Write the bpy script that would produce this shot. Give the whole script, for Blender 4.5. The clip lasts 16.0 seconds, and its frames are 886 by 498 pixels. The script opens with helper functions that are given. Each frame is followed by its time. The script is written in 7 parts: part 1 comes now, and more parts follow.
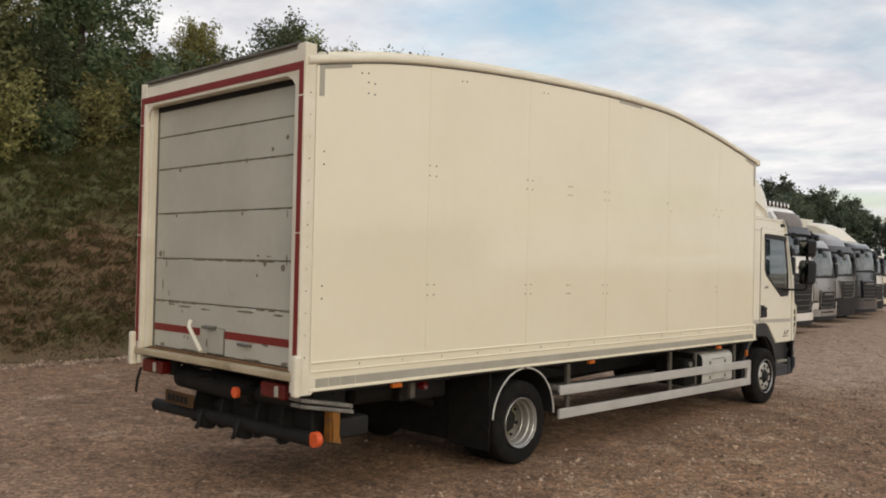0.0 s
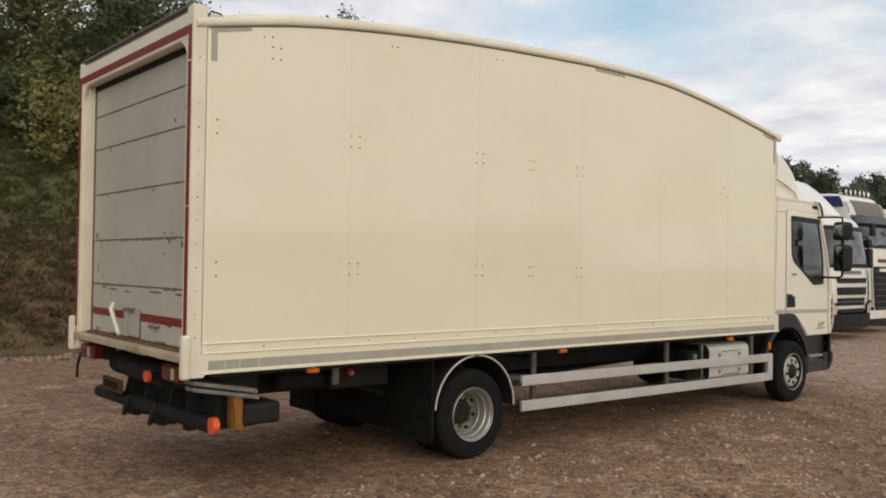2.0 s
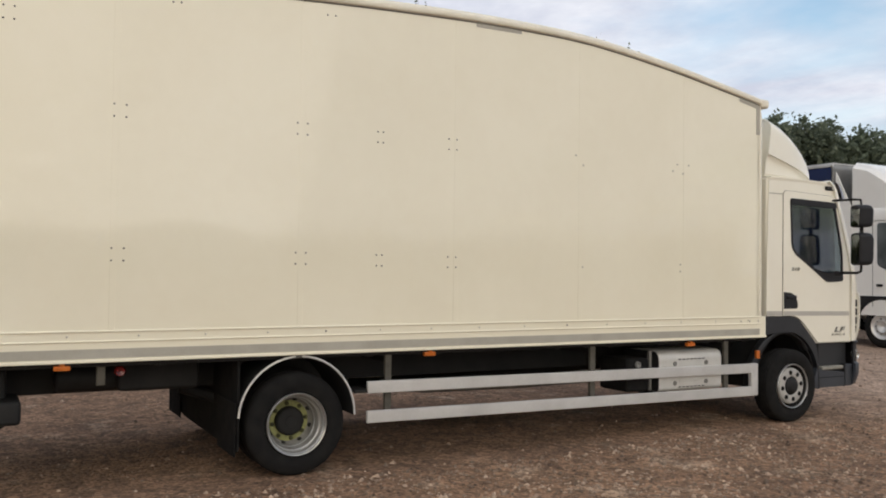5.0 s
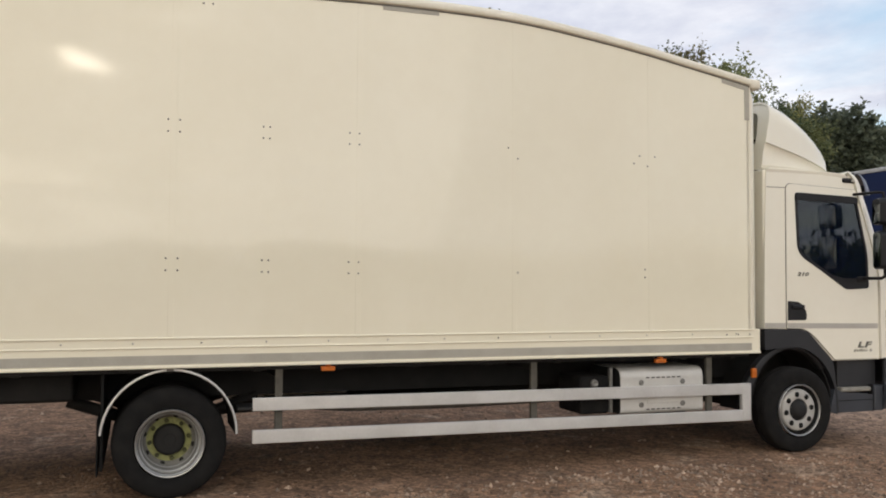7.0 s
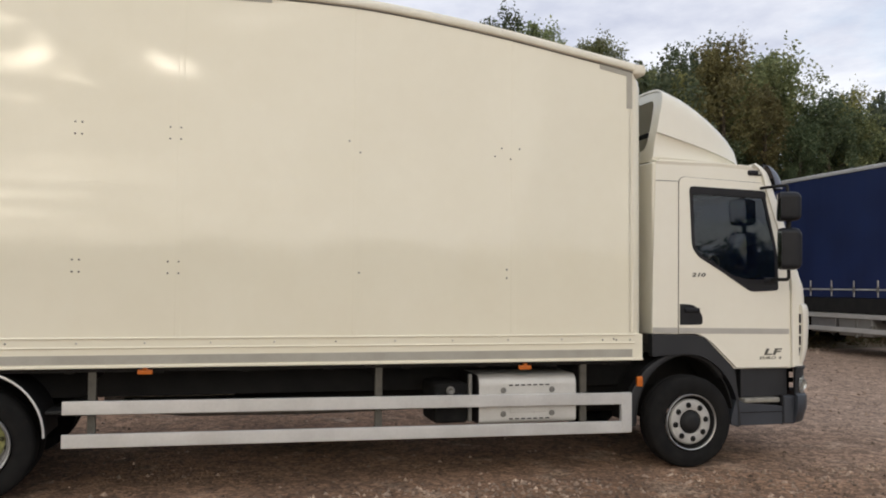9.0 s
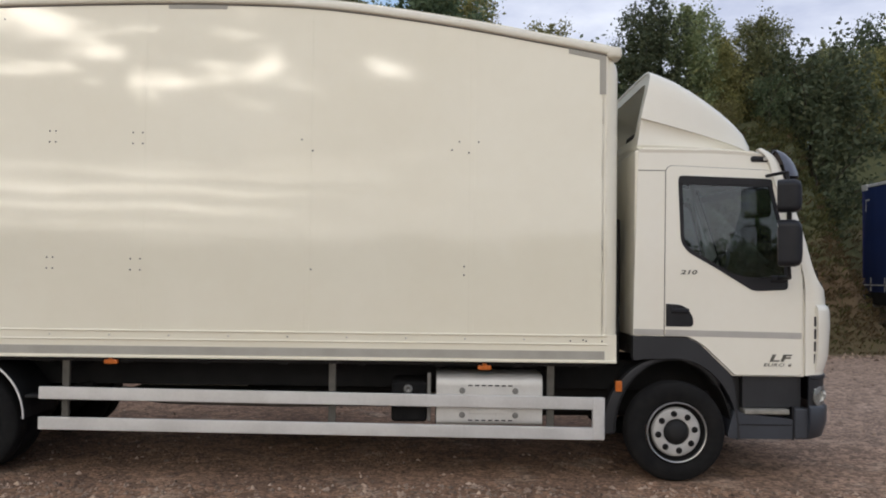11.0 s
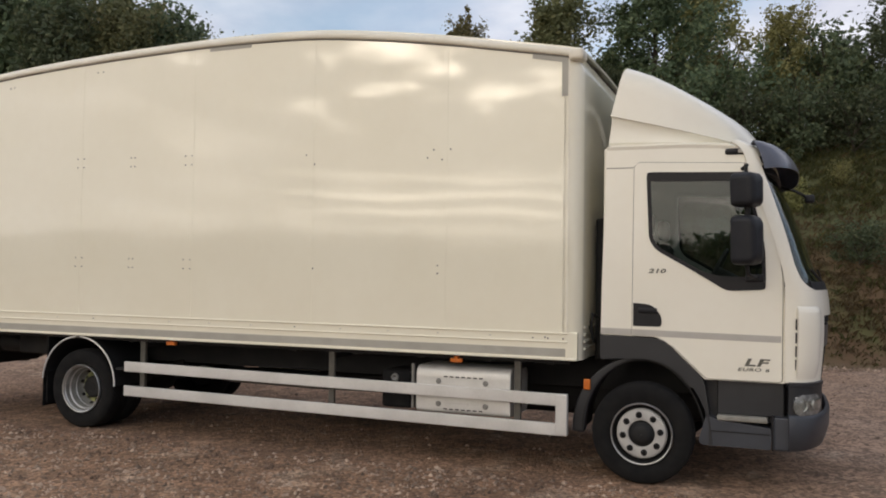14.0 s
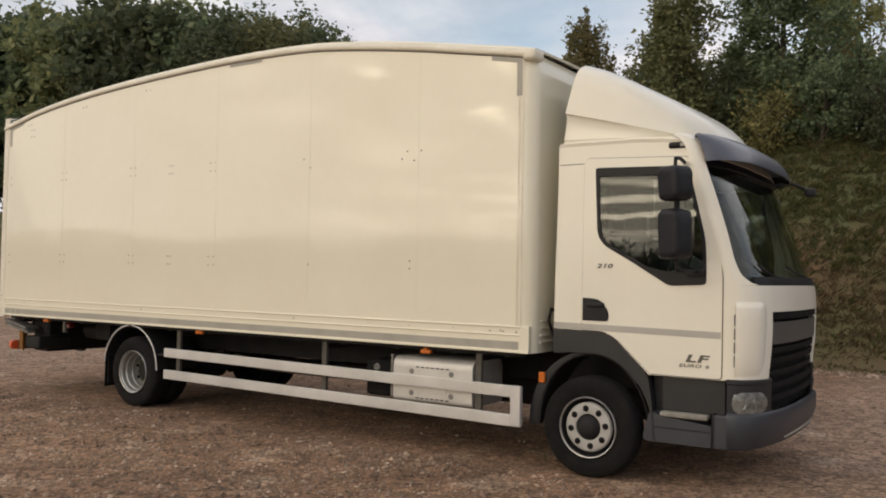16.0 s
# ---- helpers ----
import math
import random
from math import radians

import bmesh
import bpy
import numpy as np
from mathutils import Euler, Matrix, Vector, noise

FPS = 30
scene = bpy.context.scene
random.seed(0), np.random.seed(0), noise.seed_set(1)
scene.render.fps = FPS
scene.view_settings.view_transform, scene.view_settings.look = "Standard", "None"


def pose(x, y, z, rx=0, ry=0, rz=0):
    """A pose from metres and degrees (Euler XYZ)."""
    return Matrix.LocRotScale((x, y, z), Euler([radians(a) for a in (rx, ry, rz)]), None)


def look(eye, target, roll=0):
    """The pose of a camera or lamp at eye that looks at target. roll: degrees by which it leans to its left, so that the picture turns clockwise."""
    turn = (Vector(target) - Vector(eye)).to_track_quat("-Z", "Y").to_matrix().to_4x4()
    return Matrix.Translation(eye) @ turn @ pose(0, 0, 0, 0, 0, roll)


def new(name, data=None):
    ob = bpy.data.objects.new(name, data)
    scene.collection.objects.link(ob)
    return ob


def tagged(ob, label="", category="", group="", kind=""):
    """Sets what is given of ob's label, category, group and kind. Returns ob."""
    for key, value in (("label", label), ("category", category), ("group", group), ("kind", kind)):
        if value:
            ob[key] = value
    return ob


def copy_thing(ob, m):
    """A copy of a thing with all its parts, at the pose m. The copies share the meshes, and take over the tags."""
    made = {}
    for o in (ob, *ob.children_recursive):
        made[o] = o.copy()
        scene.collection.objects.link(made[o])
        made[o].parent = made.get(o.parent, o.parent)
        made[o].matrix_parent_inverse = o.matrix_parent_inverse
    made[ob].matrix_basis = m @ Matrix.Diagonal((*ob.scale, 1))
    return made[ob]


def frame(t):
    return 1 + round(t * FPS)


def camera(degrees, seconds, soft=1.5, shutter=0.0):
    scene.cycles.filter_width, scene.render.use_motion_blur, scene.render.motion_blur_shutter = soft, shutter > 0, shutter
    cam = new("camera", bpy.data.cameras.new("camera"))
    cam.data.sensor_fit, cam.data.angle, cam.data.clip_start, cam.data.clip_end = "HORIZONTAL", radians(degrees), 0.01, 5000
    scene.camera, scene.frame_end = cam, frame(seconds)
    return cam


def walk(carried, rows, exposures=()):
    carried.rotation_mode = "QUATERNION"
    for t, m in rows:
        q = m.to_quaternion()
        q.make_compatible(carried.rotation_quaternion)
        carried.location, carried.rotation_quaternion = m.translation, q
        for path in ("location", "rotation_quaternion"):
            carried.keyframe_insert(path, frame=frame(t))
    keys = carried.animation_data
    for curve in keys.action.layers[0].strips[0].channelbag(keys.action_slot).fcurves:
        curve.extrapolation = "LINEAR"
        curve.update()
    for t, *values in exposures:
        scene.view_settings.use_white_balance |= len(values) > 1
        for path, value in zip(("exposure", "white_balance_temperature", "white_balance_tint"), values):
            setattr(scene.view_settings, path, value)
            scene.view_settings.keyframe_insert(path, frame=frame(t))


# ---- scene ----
cam = camera(54.5, 16.0, soft=1.9)
PATH = [
    (0, (-0.112, 0.274, 1.824), (-1.493, 1.72, 1.868), 1.6),
    (0.5, (0.026, 0.509, 1.799), (-1.364, 1.947, 1.841), 1.5),
    (1, (0.142, 0.87, 1.728), (-1.284, 2.271, 1.773), 1.3),
    (1.5, (0.33, 1.247, 1.665), (-1.135, 2.608, 1.712), 1.3),
    (2, (0.505, 1.73, 1.645), (-1.034, 3.006, 1.691), 1.2),
    (2.5, (0.662, 2.158, 1.656), (-0.932, 3.365, 1.702), 1.2),
    (3, (0.905, 2.638, 1.617), (-0.744, 3.769, 1.669), 1.1),
    (3.5, (0.989, 3.084, 1.575), (-0.697, 4.158, 1.632), 1.1),
    (4, (1.109, 3.666, 1.551), (-0.602, 4.701, 1.605), 1.2),
    (4.5, (1.139, 4.192, 1.507), (-0.598, 5.183, 1.568), 1.0),
    (5, (1.185, 4.784, 1.528), (-0.57, 5.74, 1.587), 1.1),
    (5.2, (1.234, 4.966, 1.542), (-0.525, 5.916, 1.596), 1.2),
    (7.3, (1.314, 7.204, 1.474), (-0.582, 7.835, 1.564), 0.8),
    (7.5, (1.326, 7.431, 1.473), (-0.573, 8.052, 1.559), 0.9),
    (8, (1.378, 7.939, 1.492), (-0.522, 8.558, 1.576), 1.0),
    (8.5, (1.431, 8.363, 1.521), (-0.48, 8.947, 1.609), 0.9),
    (10.8, (1.662, 10.773, 1.586), (-0.336, 10.819, 1.641), 1.3),
    (11, (1.646, 10.958, 1.596), (-0.353, 10.97, 1.658), 1.2),
    (11.5, (1.688, 11.484, 1.58), (-0.309, 11.396, 1.647), 1.3),
    (12, (1.603, 11.947, 1.582), (-0.382, 11.711, 1.643), 1.3),
    (12.5, (1.676, 12.474, 1.548), (-0.29, 12.113, 1.617), 1.5),
    (13, (1.694, 12.934, 1.572), (-0.249, 12.463, 1.632), 1.4),
    (13.5, (1.675, 13.433, 1.604), (-0.24, 12.858, 1.66), 1.4),
    (14, (1.642, 14.0, 1.632), (-0.219, 13.27, 1.682), 1.3),
    (14.5, (1.471, 14.494, 1.645), (-0.338, 13.643, 1.688), 1.3),
    (15, (1.407, 14.991, 1.599), (-0.362, 14.06, 1.652), 1.5),
    (15.5, (1.218, 15.411, 1.569), (-0.498, 14.385, 1.624), 1.5),
    (16, (1.091, 15.847, 1.592), (-0.578, 14.746, 1.643), 1.5),
]
# the rows are level along the lorry's rail; LEVEL sets the yard flat
LEVEL = pose(0, 0, 0.18, -0.487, 0, 0)
walk(cam, [(t, LEVEL @ look(eye, target, roll)) for t, eye, target, roll in PATH],
     exposures=[(0, 0.16, 7100, 8), (3, 0.18, 6980, 8.5), (5, 0.18, 6620, 8.5), (7.5, 0.21, 6600, 9), (8.5, 0.19, 6550, 9), (11, 0.08, 6080, 10.5), (12.8, 0.07, 5900, 11), (13.8, 0.07, 6500, 11), (14.5, 0.06, 6520, 11), (16, 0.13, 7150, 11)])

# ---- sky and sun ----
SUN_EL, SUN_AZ = 13.6, 110.0   # degrees; azimuth from +y towards +x


def build_world():
    w = bpy.data.worlds.new("evening_sky")
    scene.world = w
    w.use_nodes = True
    nt = w.node_tree
    nt.nodes.clear()
    N = nt.nodes.new
    out, bg = N("ShaderNodeOutputWorld"), N("ShaderNodeBackground")
    sky = N("ShaderNodeTexSky")
    sky.sky_type, sky.sun_disc = "NISHITA", False
    sky.sun_elevation, sky.sun_rotation = radians(SUN_EL), radians(SUN_AZ)
    sky.air_density, sky.dust_density, sky.ozone_density = 1.0, 1.6, 1.2
    tc, sep = N("ShaderNodeTexCoord"), N("ShaderNodeSeparateXYZ")
    nt.links.new(tc.outputs["Generated"], sep.inputs[0])
    up = N("ShaderNodeMath"); up.operation = "ADD"; up.inputs[1].default_value = 0.10
    mx = N("ShaderNodeMath"); mx.operation = "MAXIMUM"; mx.inputs[1].default_value = 0.0
    nt.links.new(sep.outputs[2], mx.inputs[0]); nt.links.new(mx.outputs[0], up.inputs[0])
    comb = N("ShaderNodeCombineXYZ")
    for i in (0, 1):
        d = N("ShaderNodeMath"); d.operation = "DIVIDE"
        nt.links.new(sep.outputs[i], d.inputs[0]); nt.links.new(up.outputs[0], d.inputs[1])
        nt.links.new(d.outputs[0], comb.inputs[i])
    big = N("ShaderNodeTexNoise")
    big.inputs["Scale"].default_value, big.inputs["Detail"].default_value = 0.75, 7.0
    big.inputs["Roughness"].default_value, big.inputs["Distortion"].default_value = 0.52, 0.35
    nt.links.new(comb.outputs[0], big.inputs["Vector"])
    cover = N("ShaderNodeValToRGB")
    cover.color_ramp.elements[0].position, cover.color_ramp.elements[0].color = 0.33, (0, 0, 0, 1)
    cover.color_ramp.elements[1].position, cover.color_ramp.elements[1].color = 0.52, (1, 1, 1, 1)
    nt.links.new(big.outputs["Fac"], cover.inputs[0])
    shade = N("ShaderNodeTexNoise")
    shade.inputs["Scale"].default_value, shade.inputs["Detail"].default_value = 1.7, 6.0
    shade.inputs["Roughness"].default_value = 0.6
    nt.links.new(comb.outputs[0], shade.inputs["Vector"])
    # cloud brightness: the sky's own light where the cloud is thin, grey where thick
    tone = N("ShaderNodeValToRGB")
    tone.color_ramp.elements[0].position, tone.color_ramp.elements[0].color = 0.36, (5.6, 5.9, 7.1, 1)
    tone.color_ramp.elements[1].position, tone.color_ramp.elements[1].color = 0.64, (8.6, 8.75, 9.4, 1)
    nt.links.new(shade.outputs["Fac"], tone.inputs[0])
    # towards the sun the cloud is brighter and warmer
    dot = N("ShaderNodeVectorMath"); dot.operation = "DOT_PRODUCT"
    el, az = radians(SUN_EL), radians(SUN_AZ)
    dot.inputs[1].default_value = (math.cos(el) * math.sin(az), math.cos(el) * math.cos(az), math.sin(el))
    nt.links.new(tc.outputs["Generated"], dot.inputs[0])
    # the cloud closes towards the sun
    veil = N("ShaderNodeMapRange"); veil.interpolation_type = "SMOOTHSTEP"
    veil.inputs["From Min"].default_value, veil.inputs["From Max"].default_value = 0.35, 0.72
    nt.links.new(dot.outputs["Value"], veil.inputs["Value"])
    shut = N("ShaderNodeMath"); shut.operation = "MAXIMUM"
    nt.links.new(cover.outputs[0], shut.inputs[0]); nt.links.new(veil.outputs[0], shut.inputs[1])
    glow = N("ShaderNodeMapRange"); glow.interpolation_type = "SMOOTHSTEP"
    glow.inputs["From Min"].default_value, glow.inputs["From Max"].default_value = 0.80, 1.0
    glow.inputs["To Min"].default_value, glow.inputs["To Max"].default_value = 0.0, 1.0
    nt.links.new(dot.outputs["Value"], glow.inputs["Value"])
    # broken cloud near the sun lies in level bands: only its thin parts let the glow through
    flat = N("ShaderNodeVectorMath"); flat.operation = "MULTIPLY"; flat.inputs[1].default_value = (1.0, 1.0, 4.2)
    nt.links.new(tc.outputs["Generated"], flat.inputs[0])
    bands = N("ShaderNodeTexNoise")
    bands.inputs["Scale"].default_value, bands.inputs["Detail"].default_value = 9.0, 5.0
    bands.inputs["Roughness"].default_value, bands.inputs["Distortion"].default_value = 0.5, 0.3
    nt.links.new(flat.outputs[0], bands.inputs["Vector"])
    thin = N("ShaderNodeMapRange"); thin.interpolation_type = "SMOOTHSTEP"
    thin.inputs["From Min"].default_value, thin.inputs["From Max"].default_value = 0.52, 0.68
    thin.inputs["To Min"].default_value, thin.inputs["To Max"].default_value = 0.2, 1.8
    nt.links.new(bands.outputs["Fac"], thin.inputs["Value"])
    # a ragged break in the cloud before the sun, and a thinner low strip under it
    away = N("ShaderNodeVectorMath"); away.operation = "DISTANCE"
    away.inputs[1].default_value = (math.cos(el) * math.sin(az), math.cos(el) * math.cos(az), math.sin(el) * 4.2)
    nt.links.new(flat.outputs[0], away.inputs[0])
    ragged = N("ShaderNodeMath"); ragged.operation = "MULTIPLY_ADD"; ragged.inputs[1].default_value = -1.5
    nt.links.new(bands.outputs["Fac"], ragged.inputs[0]); nt.links.new(away.outputs["Value"], ragged.inputs[2])
    core = N("ShaderNodeMapRange"); core.interpolation_type = "SMOOTHSTEP"
    core.inputs["From Min"].default_value, core.inputs["From Max"].default_value = -0.62, -0.90
    core.inputs["To Min"].default_value, core.inputs["To Max"].default_value = 0.0, 13.0
    nt.links.new(ragged.outputs[0], core.inputs["Value"])
    low = N("ShaderNodeMath"); low.operation = "SUBTRACT"; low.inputs[1].default_value = 0.082
    nt.links.new(sep.outputs[2], low.inputs[0])
    lowa = N("ShaderNodeMath"); lowa.operation = "ABSOLUTE"; nt.links.new(low.outputs[0], lowa.inputs[0])
    strip = N("ShaderNodeMapRange"); strip.interpolation_type = "SMOOTHSTEP"
    strip.inputs["From Min"].default_value, strip.inputs["From Max"].default_value = 0.046, 0.012
    strip.inputs["To Min"].default_value, strip.inputs["To Max"].default_value = 0.0, 5.2
    nt.links.new(lowa.outputs[0], strip.inputs["Value"])
    # the strip breaks into level streaks right under the sun
    streak = N("ShaderNodeMapRange"); streak.interpolation_type = "SMOOTHSTEP"
    streak.inputs["From Min"].default_value, streak.inputs["From Max"].default_value = 0.0, 0.9
    wavy = N("ShaderNodeMath"); wavy.operation = "MULTIPLY_ADD"; wavy.inputs[1].default_value = 300.0
    sway = N("ShaderNodeMath"); sway.operation = "MULTIPLY_ADD"; sway.inputs[1].default_value, sway.inputs[2].default_value = 8.0, -4.2
    level = N("ShaderNodeMath"); level.operation = "SINE"
    nt.links.new(bands.outputs["Fac"], sway.inputs[0])
    nt.links.new(sep.outputs[2], wavy.inputs[0]); nt.links.new(sway.outputs[0], wavy.inputs[2])
    nt.links.new(wavy.outputs[0], level.inputs[0]); nt.links.new(level.outputs[0], streak.inputs["Value"])
    under = N("ShaderNodeMapRange"); under.interpolation_type = "SMOOTHSTEP"
    under.inputs["From Min"].default_value, under.inputs["From Max"].default_value = 0.962, 0.986
    nt.links.new(dot.outputs["Value"], under.inputs["Value"])
    broken = N("ShaderNodeMath"); broken.operation = "MULTIPLY"
    nt.links.new(streak.outputs[0], broken.inputs[0]); nt.links.new(under.outputs[0], broken.inputs[1])
    boost = N("ShaderNodeMath"); boost.operation = "MULTIPLY_ADD"
    nt.links.new(strip.outputs[0], boost.inputs[0]); nt.links.new(broken.outputs[0], boost.inputs[1]); nt.links.new(thin.outputs[0], boost.inputs[2])
    both = N("ShaderNodeMath"); both.operation = "ADD"
    nt.links.new(boost.outputs[0], both.inputs[0]); nt.links.new(core.outputs[0], both.inputs[1])
    gl = N("ShaderNodeMath"); gl.operation = "MULTIPLY_ADD"; gl.inputs[2].default_value = 1.0
    nt.links.new(glow.outputs[0], gl.inputs[0]); nt.links.new(both.outputs[0], gl.inputs[1])
    lit = N("ShaderNodeVectorMath"); lit.operation = "SCALE"
    warm = N("ShaderNodeMix"); warm.data_type = "RGBA"; warm.blend_type = "MULTIPLY"
    warm.inputs["B"].default_value = (1.12, 0.96, 0.70, 1)
    even = N("ShaderNodeMix"); even.data_type = "RGBA"; even.inputs["B"].default_value = (7.9, 8.1, 8.8, 1)
    nt.links.new(veil.outputs[0], even.inputs["Factor"]); nt.links.new(tone.outputs[0], even.inputs["A"])
    nt.links.new(glow.outputs[0], warm.inputs["Factor"]); nt.links.new(even.outputs["Result"], warm.inputs["A"])
    nt.links.new(warm.outputs["Result"], lit.inputs[0]); nt.links.new(gl.outputs[0], lit.inputs["Scale"])
    mix = N("ShaderNodeMix"); mix.data_type = "RGBA"
    nt.links.new(shut.outputs[0], mix.inputs["Factor"])
    clear = N("ShaderNodeVectorMath"); clear.operation = "SCALE"; clear.inputs["Scale"].default_value = 1.7
    nt.links.new(sky.outputs[0], clear.inputs[0]); nt.links.new(clear.outputs[0], mix.inputs["A"]); nt.links.new(lit.outputs[0], mix.inputs["B"])
    bg.inputs["Strength"].default_value = 0.10
    nt.links.new(mix.outputs["Result"], bg.inputs["Color"])
    nt.links.new(bg.outputs[0], out.inputs[0])


build_world()
lamp = bpy.data.lights.new("sun", "SUN")
lamp.energy, lamp.angle, lamp.color = 0.85, radians(80), (1.0, 0.92, 0.81)
sun = new("sun", lamp)
_el, _az = radians(SUN_EL), radians(SUN_AZ)
_sd = Vector((math.cos(_el) * math.sin(_az), math.cos(_el) * math.cos(_az), math.sin(_el)))
sun.matrix_world = look(_sd * 60, (0, 0, 0))


# ---- materials ----
def surf(name, c1, c2=None, rough=0.5, scale=6.0, bump=0.0, metal=0.0, fine=60.0, coat=0.0, spots=None, spot_scale=3.0,
         spot_from=0.62, per_piece=0.0, islands=0.0, bump_scale=None, rough2=None, spec=0.5):
    m = bpy.data.materials.new(name)
    m.use_nodes = True
    nt = m.node_tree
    b = nt.nodes["Principled BSDF"]
    N, L = nt.nodes.new, nt.links.new
    c2 = c2 or tuple(min(1, v * 0.86) for v in c1)
    tc = N("ShaderNodeTexCoord")
    n1 = N("ShaderNodeTexNoise")
    n1.inputs["Scale"].default_value, n1.inputs["Detail"].default_value = scale, 5
    L(tc.outputs["Object"], n1.inputs["Vector"])
    n2 = N("ShaderNodeTexNoise")
    n2.inputs["Scale"].default_value, n2.inputs["Detail"].default_value = fine, 4
    L(tc.outputs["Object"], n2.inputs["Vector"])
    add = N("ShaderNodeMath"); add.operation = "MULTIPLY_ADD"
    add.inputs[1].default_value, add.inputs[2].default_value = 0.35, -0.17
    L(n2.outputs["Fac"], add.inputs[0])
    fac = N("ShaderNodeMath"); fac.operation = "ADD"
    L(n1.outputs["Fac"], fac.inputs[0]); L(add.outputs[0], fac.inputs[1])
    ramp = N("ShaderNodeValToRGB")
    ramp.color_ramp.elements[0].position, ramp.color_ramp.elements[0].color = 0.32, (*c2, 1)
    ramp.color_ramp.elements[1].position, ramp.color_ramp.elements[1].color = 0.68, (*c1, 1)
    L(fac.outputs[0], ramp.inputs[0])
    col = ramp.outputs[0]
    if spots:
        n3 = N("ShaderNodeTexNoise")
        n3.inputs["Scale"].default_value, n3.inputs["Detail"].default_value = spot_scale, 8
        n3.inputs["Roughness"].default_value = 0.65
        L(tc.outputs["Object"], n3.inputs["Vector"])
        r3 = N("ShaderNodeMapRange")
        r3.inputs["From Min"].default_value, r3.inputs["From Max"].default_value = spot_from, spot_from + 0.12
        L(n3.outputs["Fac"], r3.inputs["Value"])
        mx = N("ShaderNodeMix"); mx.data_type = "RGBA"
        L(r3.outputs[0], mx.inputs["Factor"]); L(col, mx.inputs["A"])
        mx.inputs["B"].default_value = (*spots, 1)
        col = mx.outputs["Result"]
    if per_piece or islands:
        if islands:
            g = N("ShaderNodeNewGeometry"); rnd_out = g.outputs["Random Per Island"]
        else:
            g = N("ShaderNodeObjectInfo"); rnd_out = g.outputs["Random"]
        amt = islands or per_piece
        mr = N("ShaderNodeMapRange")
        mr.inputs["To Min"].default_value, mr.inputs["To Max"].default_value = 1 - amt, 1 + amt
        L(rnd_out, mr.inputs["Value"])
        hs = N("ShaderNodeHueSaturation")
        L(mr.outputs[0], hs.inputs["Value"]); L(col, hs.inputs["Color"])
        col = hs.outputs[0]
    L(col, b.inputs["Base Color"])
    b.inputs["Metallic"].default_value = metal
    b.inputs["Specular IOR Level"].default_value = spec
    if coat:
        b.inputs["Coat Weight"].default_value, b.inputs["Coat Roughness"].default_value = coat, 0.06
    rr = N("ShaderNodeMapRange")
    rr.inputs["To Min"].default_value, rr.inputs["To Max"].default_value = rough, rough2 if rough2 is not None else min(1, rough * 1.25 + 0.03)
    L(n1.outputs["Fac"], rr.inputs["Value"]); L(rr.outputs[0], b.inputs["Roughness"])
    if bump:
        bp = N("ShaderNodeBump")
        bp.inputs["Strength"].default_value, bp.inputs["Distance"].default_value = bump, 0.01
        src = n2
        if bump_scale:
            src = N("ShaderNodeTexNoise")
            src.inputs["Scale"].default_value, src.inputs["Detail"].default_value = bump_scale, 2
            L(tc.outputs["Object"], src.inputs["Vector"])
        L(src.outputs["Fac"], bp.inputs["Height"]); L(bp.outputs[0], b.inputs["Normal"])
    return m


def glass(name, tint, rough=0.0):
    m = bpy.data.materials.new(name)
    m.use_nodes = True
    b = m.node_tree.nodes["Principled BSDF"]
    b.inputs["Base Color"].default_value = (*tint, 1)
    b.inputs["Transmission Weight"].default_value = 1.0
    b.inputs["Roughness"].default_value = rough
    b.inputs["IOR"].default_value = 1.5
    return m


CREAM = surf("cream_paint", (0.815, 0.78, 0.645), (0.785, 0.745, 0.605), rough=0.03, rough2=0.055, scale=0.9, fine=9, bump=0.022, bump_scale=1.1, spec=0.6)
CAB_WHITE = surf("cab_white_paint", (0.81, 0.785, 0.69), (0.79, 0.76, 0.66), rough=0.2, scale=1.5, fine=12, coat=0.12)
FRAME_WHITE = surf("frame_white_paint", (0.78, 0.745, 0.64), (0.70, 0.66, 0.54), rough=0.35, scale=3, fine=30, spots=(0.42, 0.36, 0.26), spot_scale=4, spot_from=0.68)
DOOR_GREY = surf("shutter_grey_paint", (0.50, 0.49, 0.43), (0.43, 0.42, 0.365), rough=0.32, scale=1.6, fine=14, spots=(0.36, 0.34, 0.29), spot_scale=2.6, spot_from=0.66, bump=0.06)
SCUFF = surf("scuff_dirt", (0.135, 0.108, 0.08), (0.25, 0.212, 0.165), rough=0.8, scale=14)
RED_TAPE = surf("red_reflective_tape", (0.235, 0.026, 0.022), (0.19, 0.02, 0.018), rough=0.45, scale=4, spots=(0.42, 0.12, 0.10), spot_scale=9, spot_from=0.68)
GREY_TAPE = surf("grey_reflective_tape", (0.41, 0.395, 0.345), (0.35, 0.335, 0.29), rough=0.7, scale=5, fine=80)
ALU = surf("mill_aluminium", (0.66, 0.655, 0.64), (0.56, 0.555, 0.54), rough=0.38, scale=3, metal=0.45, fine=40)
STEEL = surf("dull_aluminium_cover", (0.62, 0.61, 0.58), (0.54, 0.53, 0.50), rough=0.46, scale=4, metal=0.45, fine=60, spots=(0.30, 0.27, 0.23), spot_scale=5, spot_from=0.67)
RIM = surf("silver_wheel_paint", (0.47, 0.46, 0.44), (0.38, 0.375, 0.36), rough=0.5, metal=0.2, scale=8, fine=60, spots=(0.22, 0.20, 0.17), spot_scale=14, spot_from=0.62)
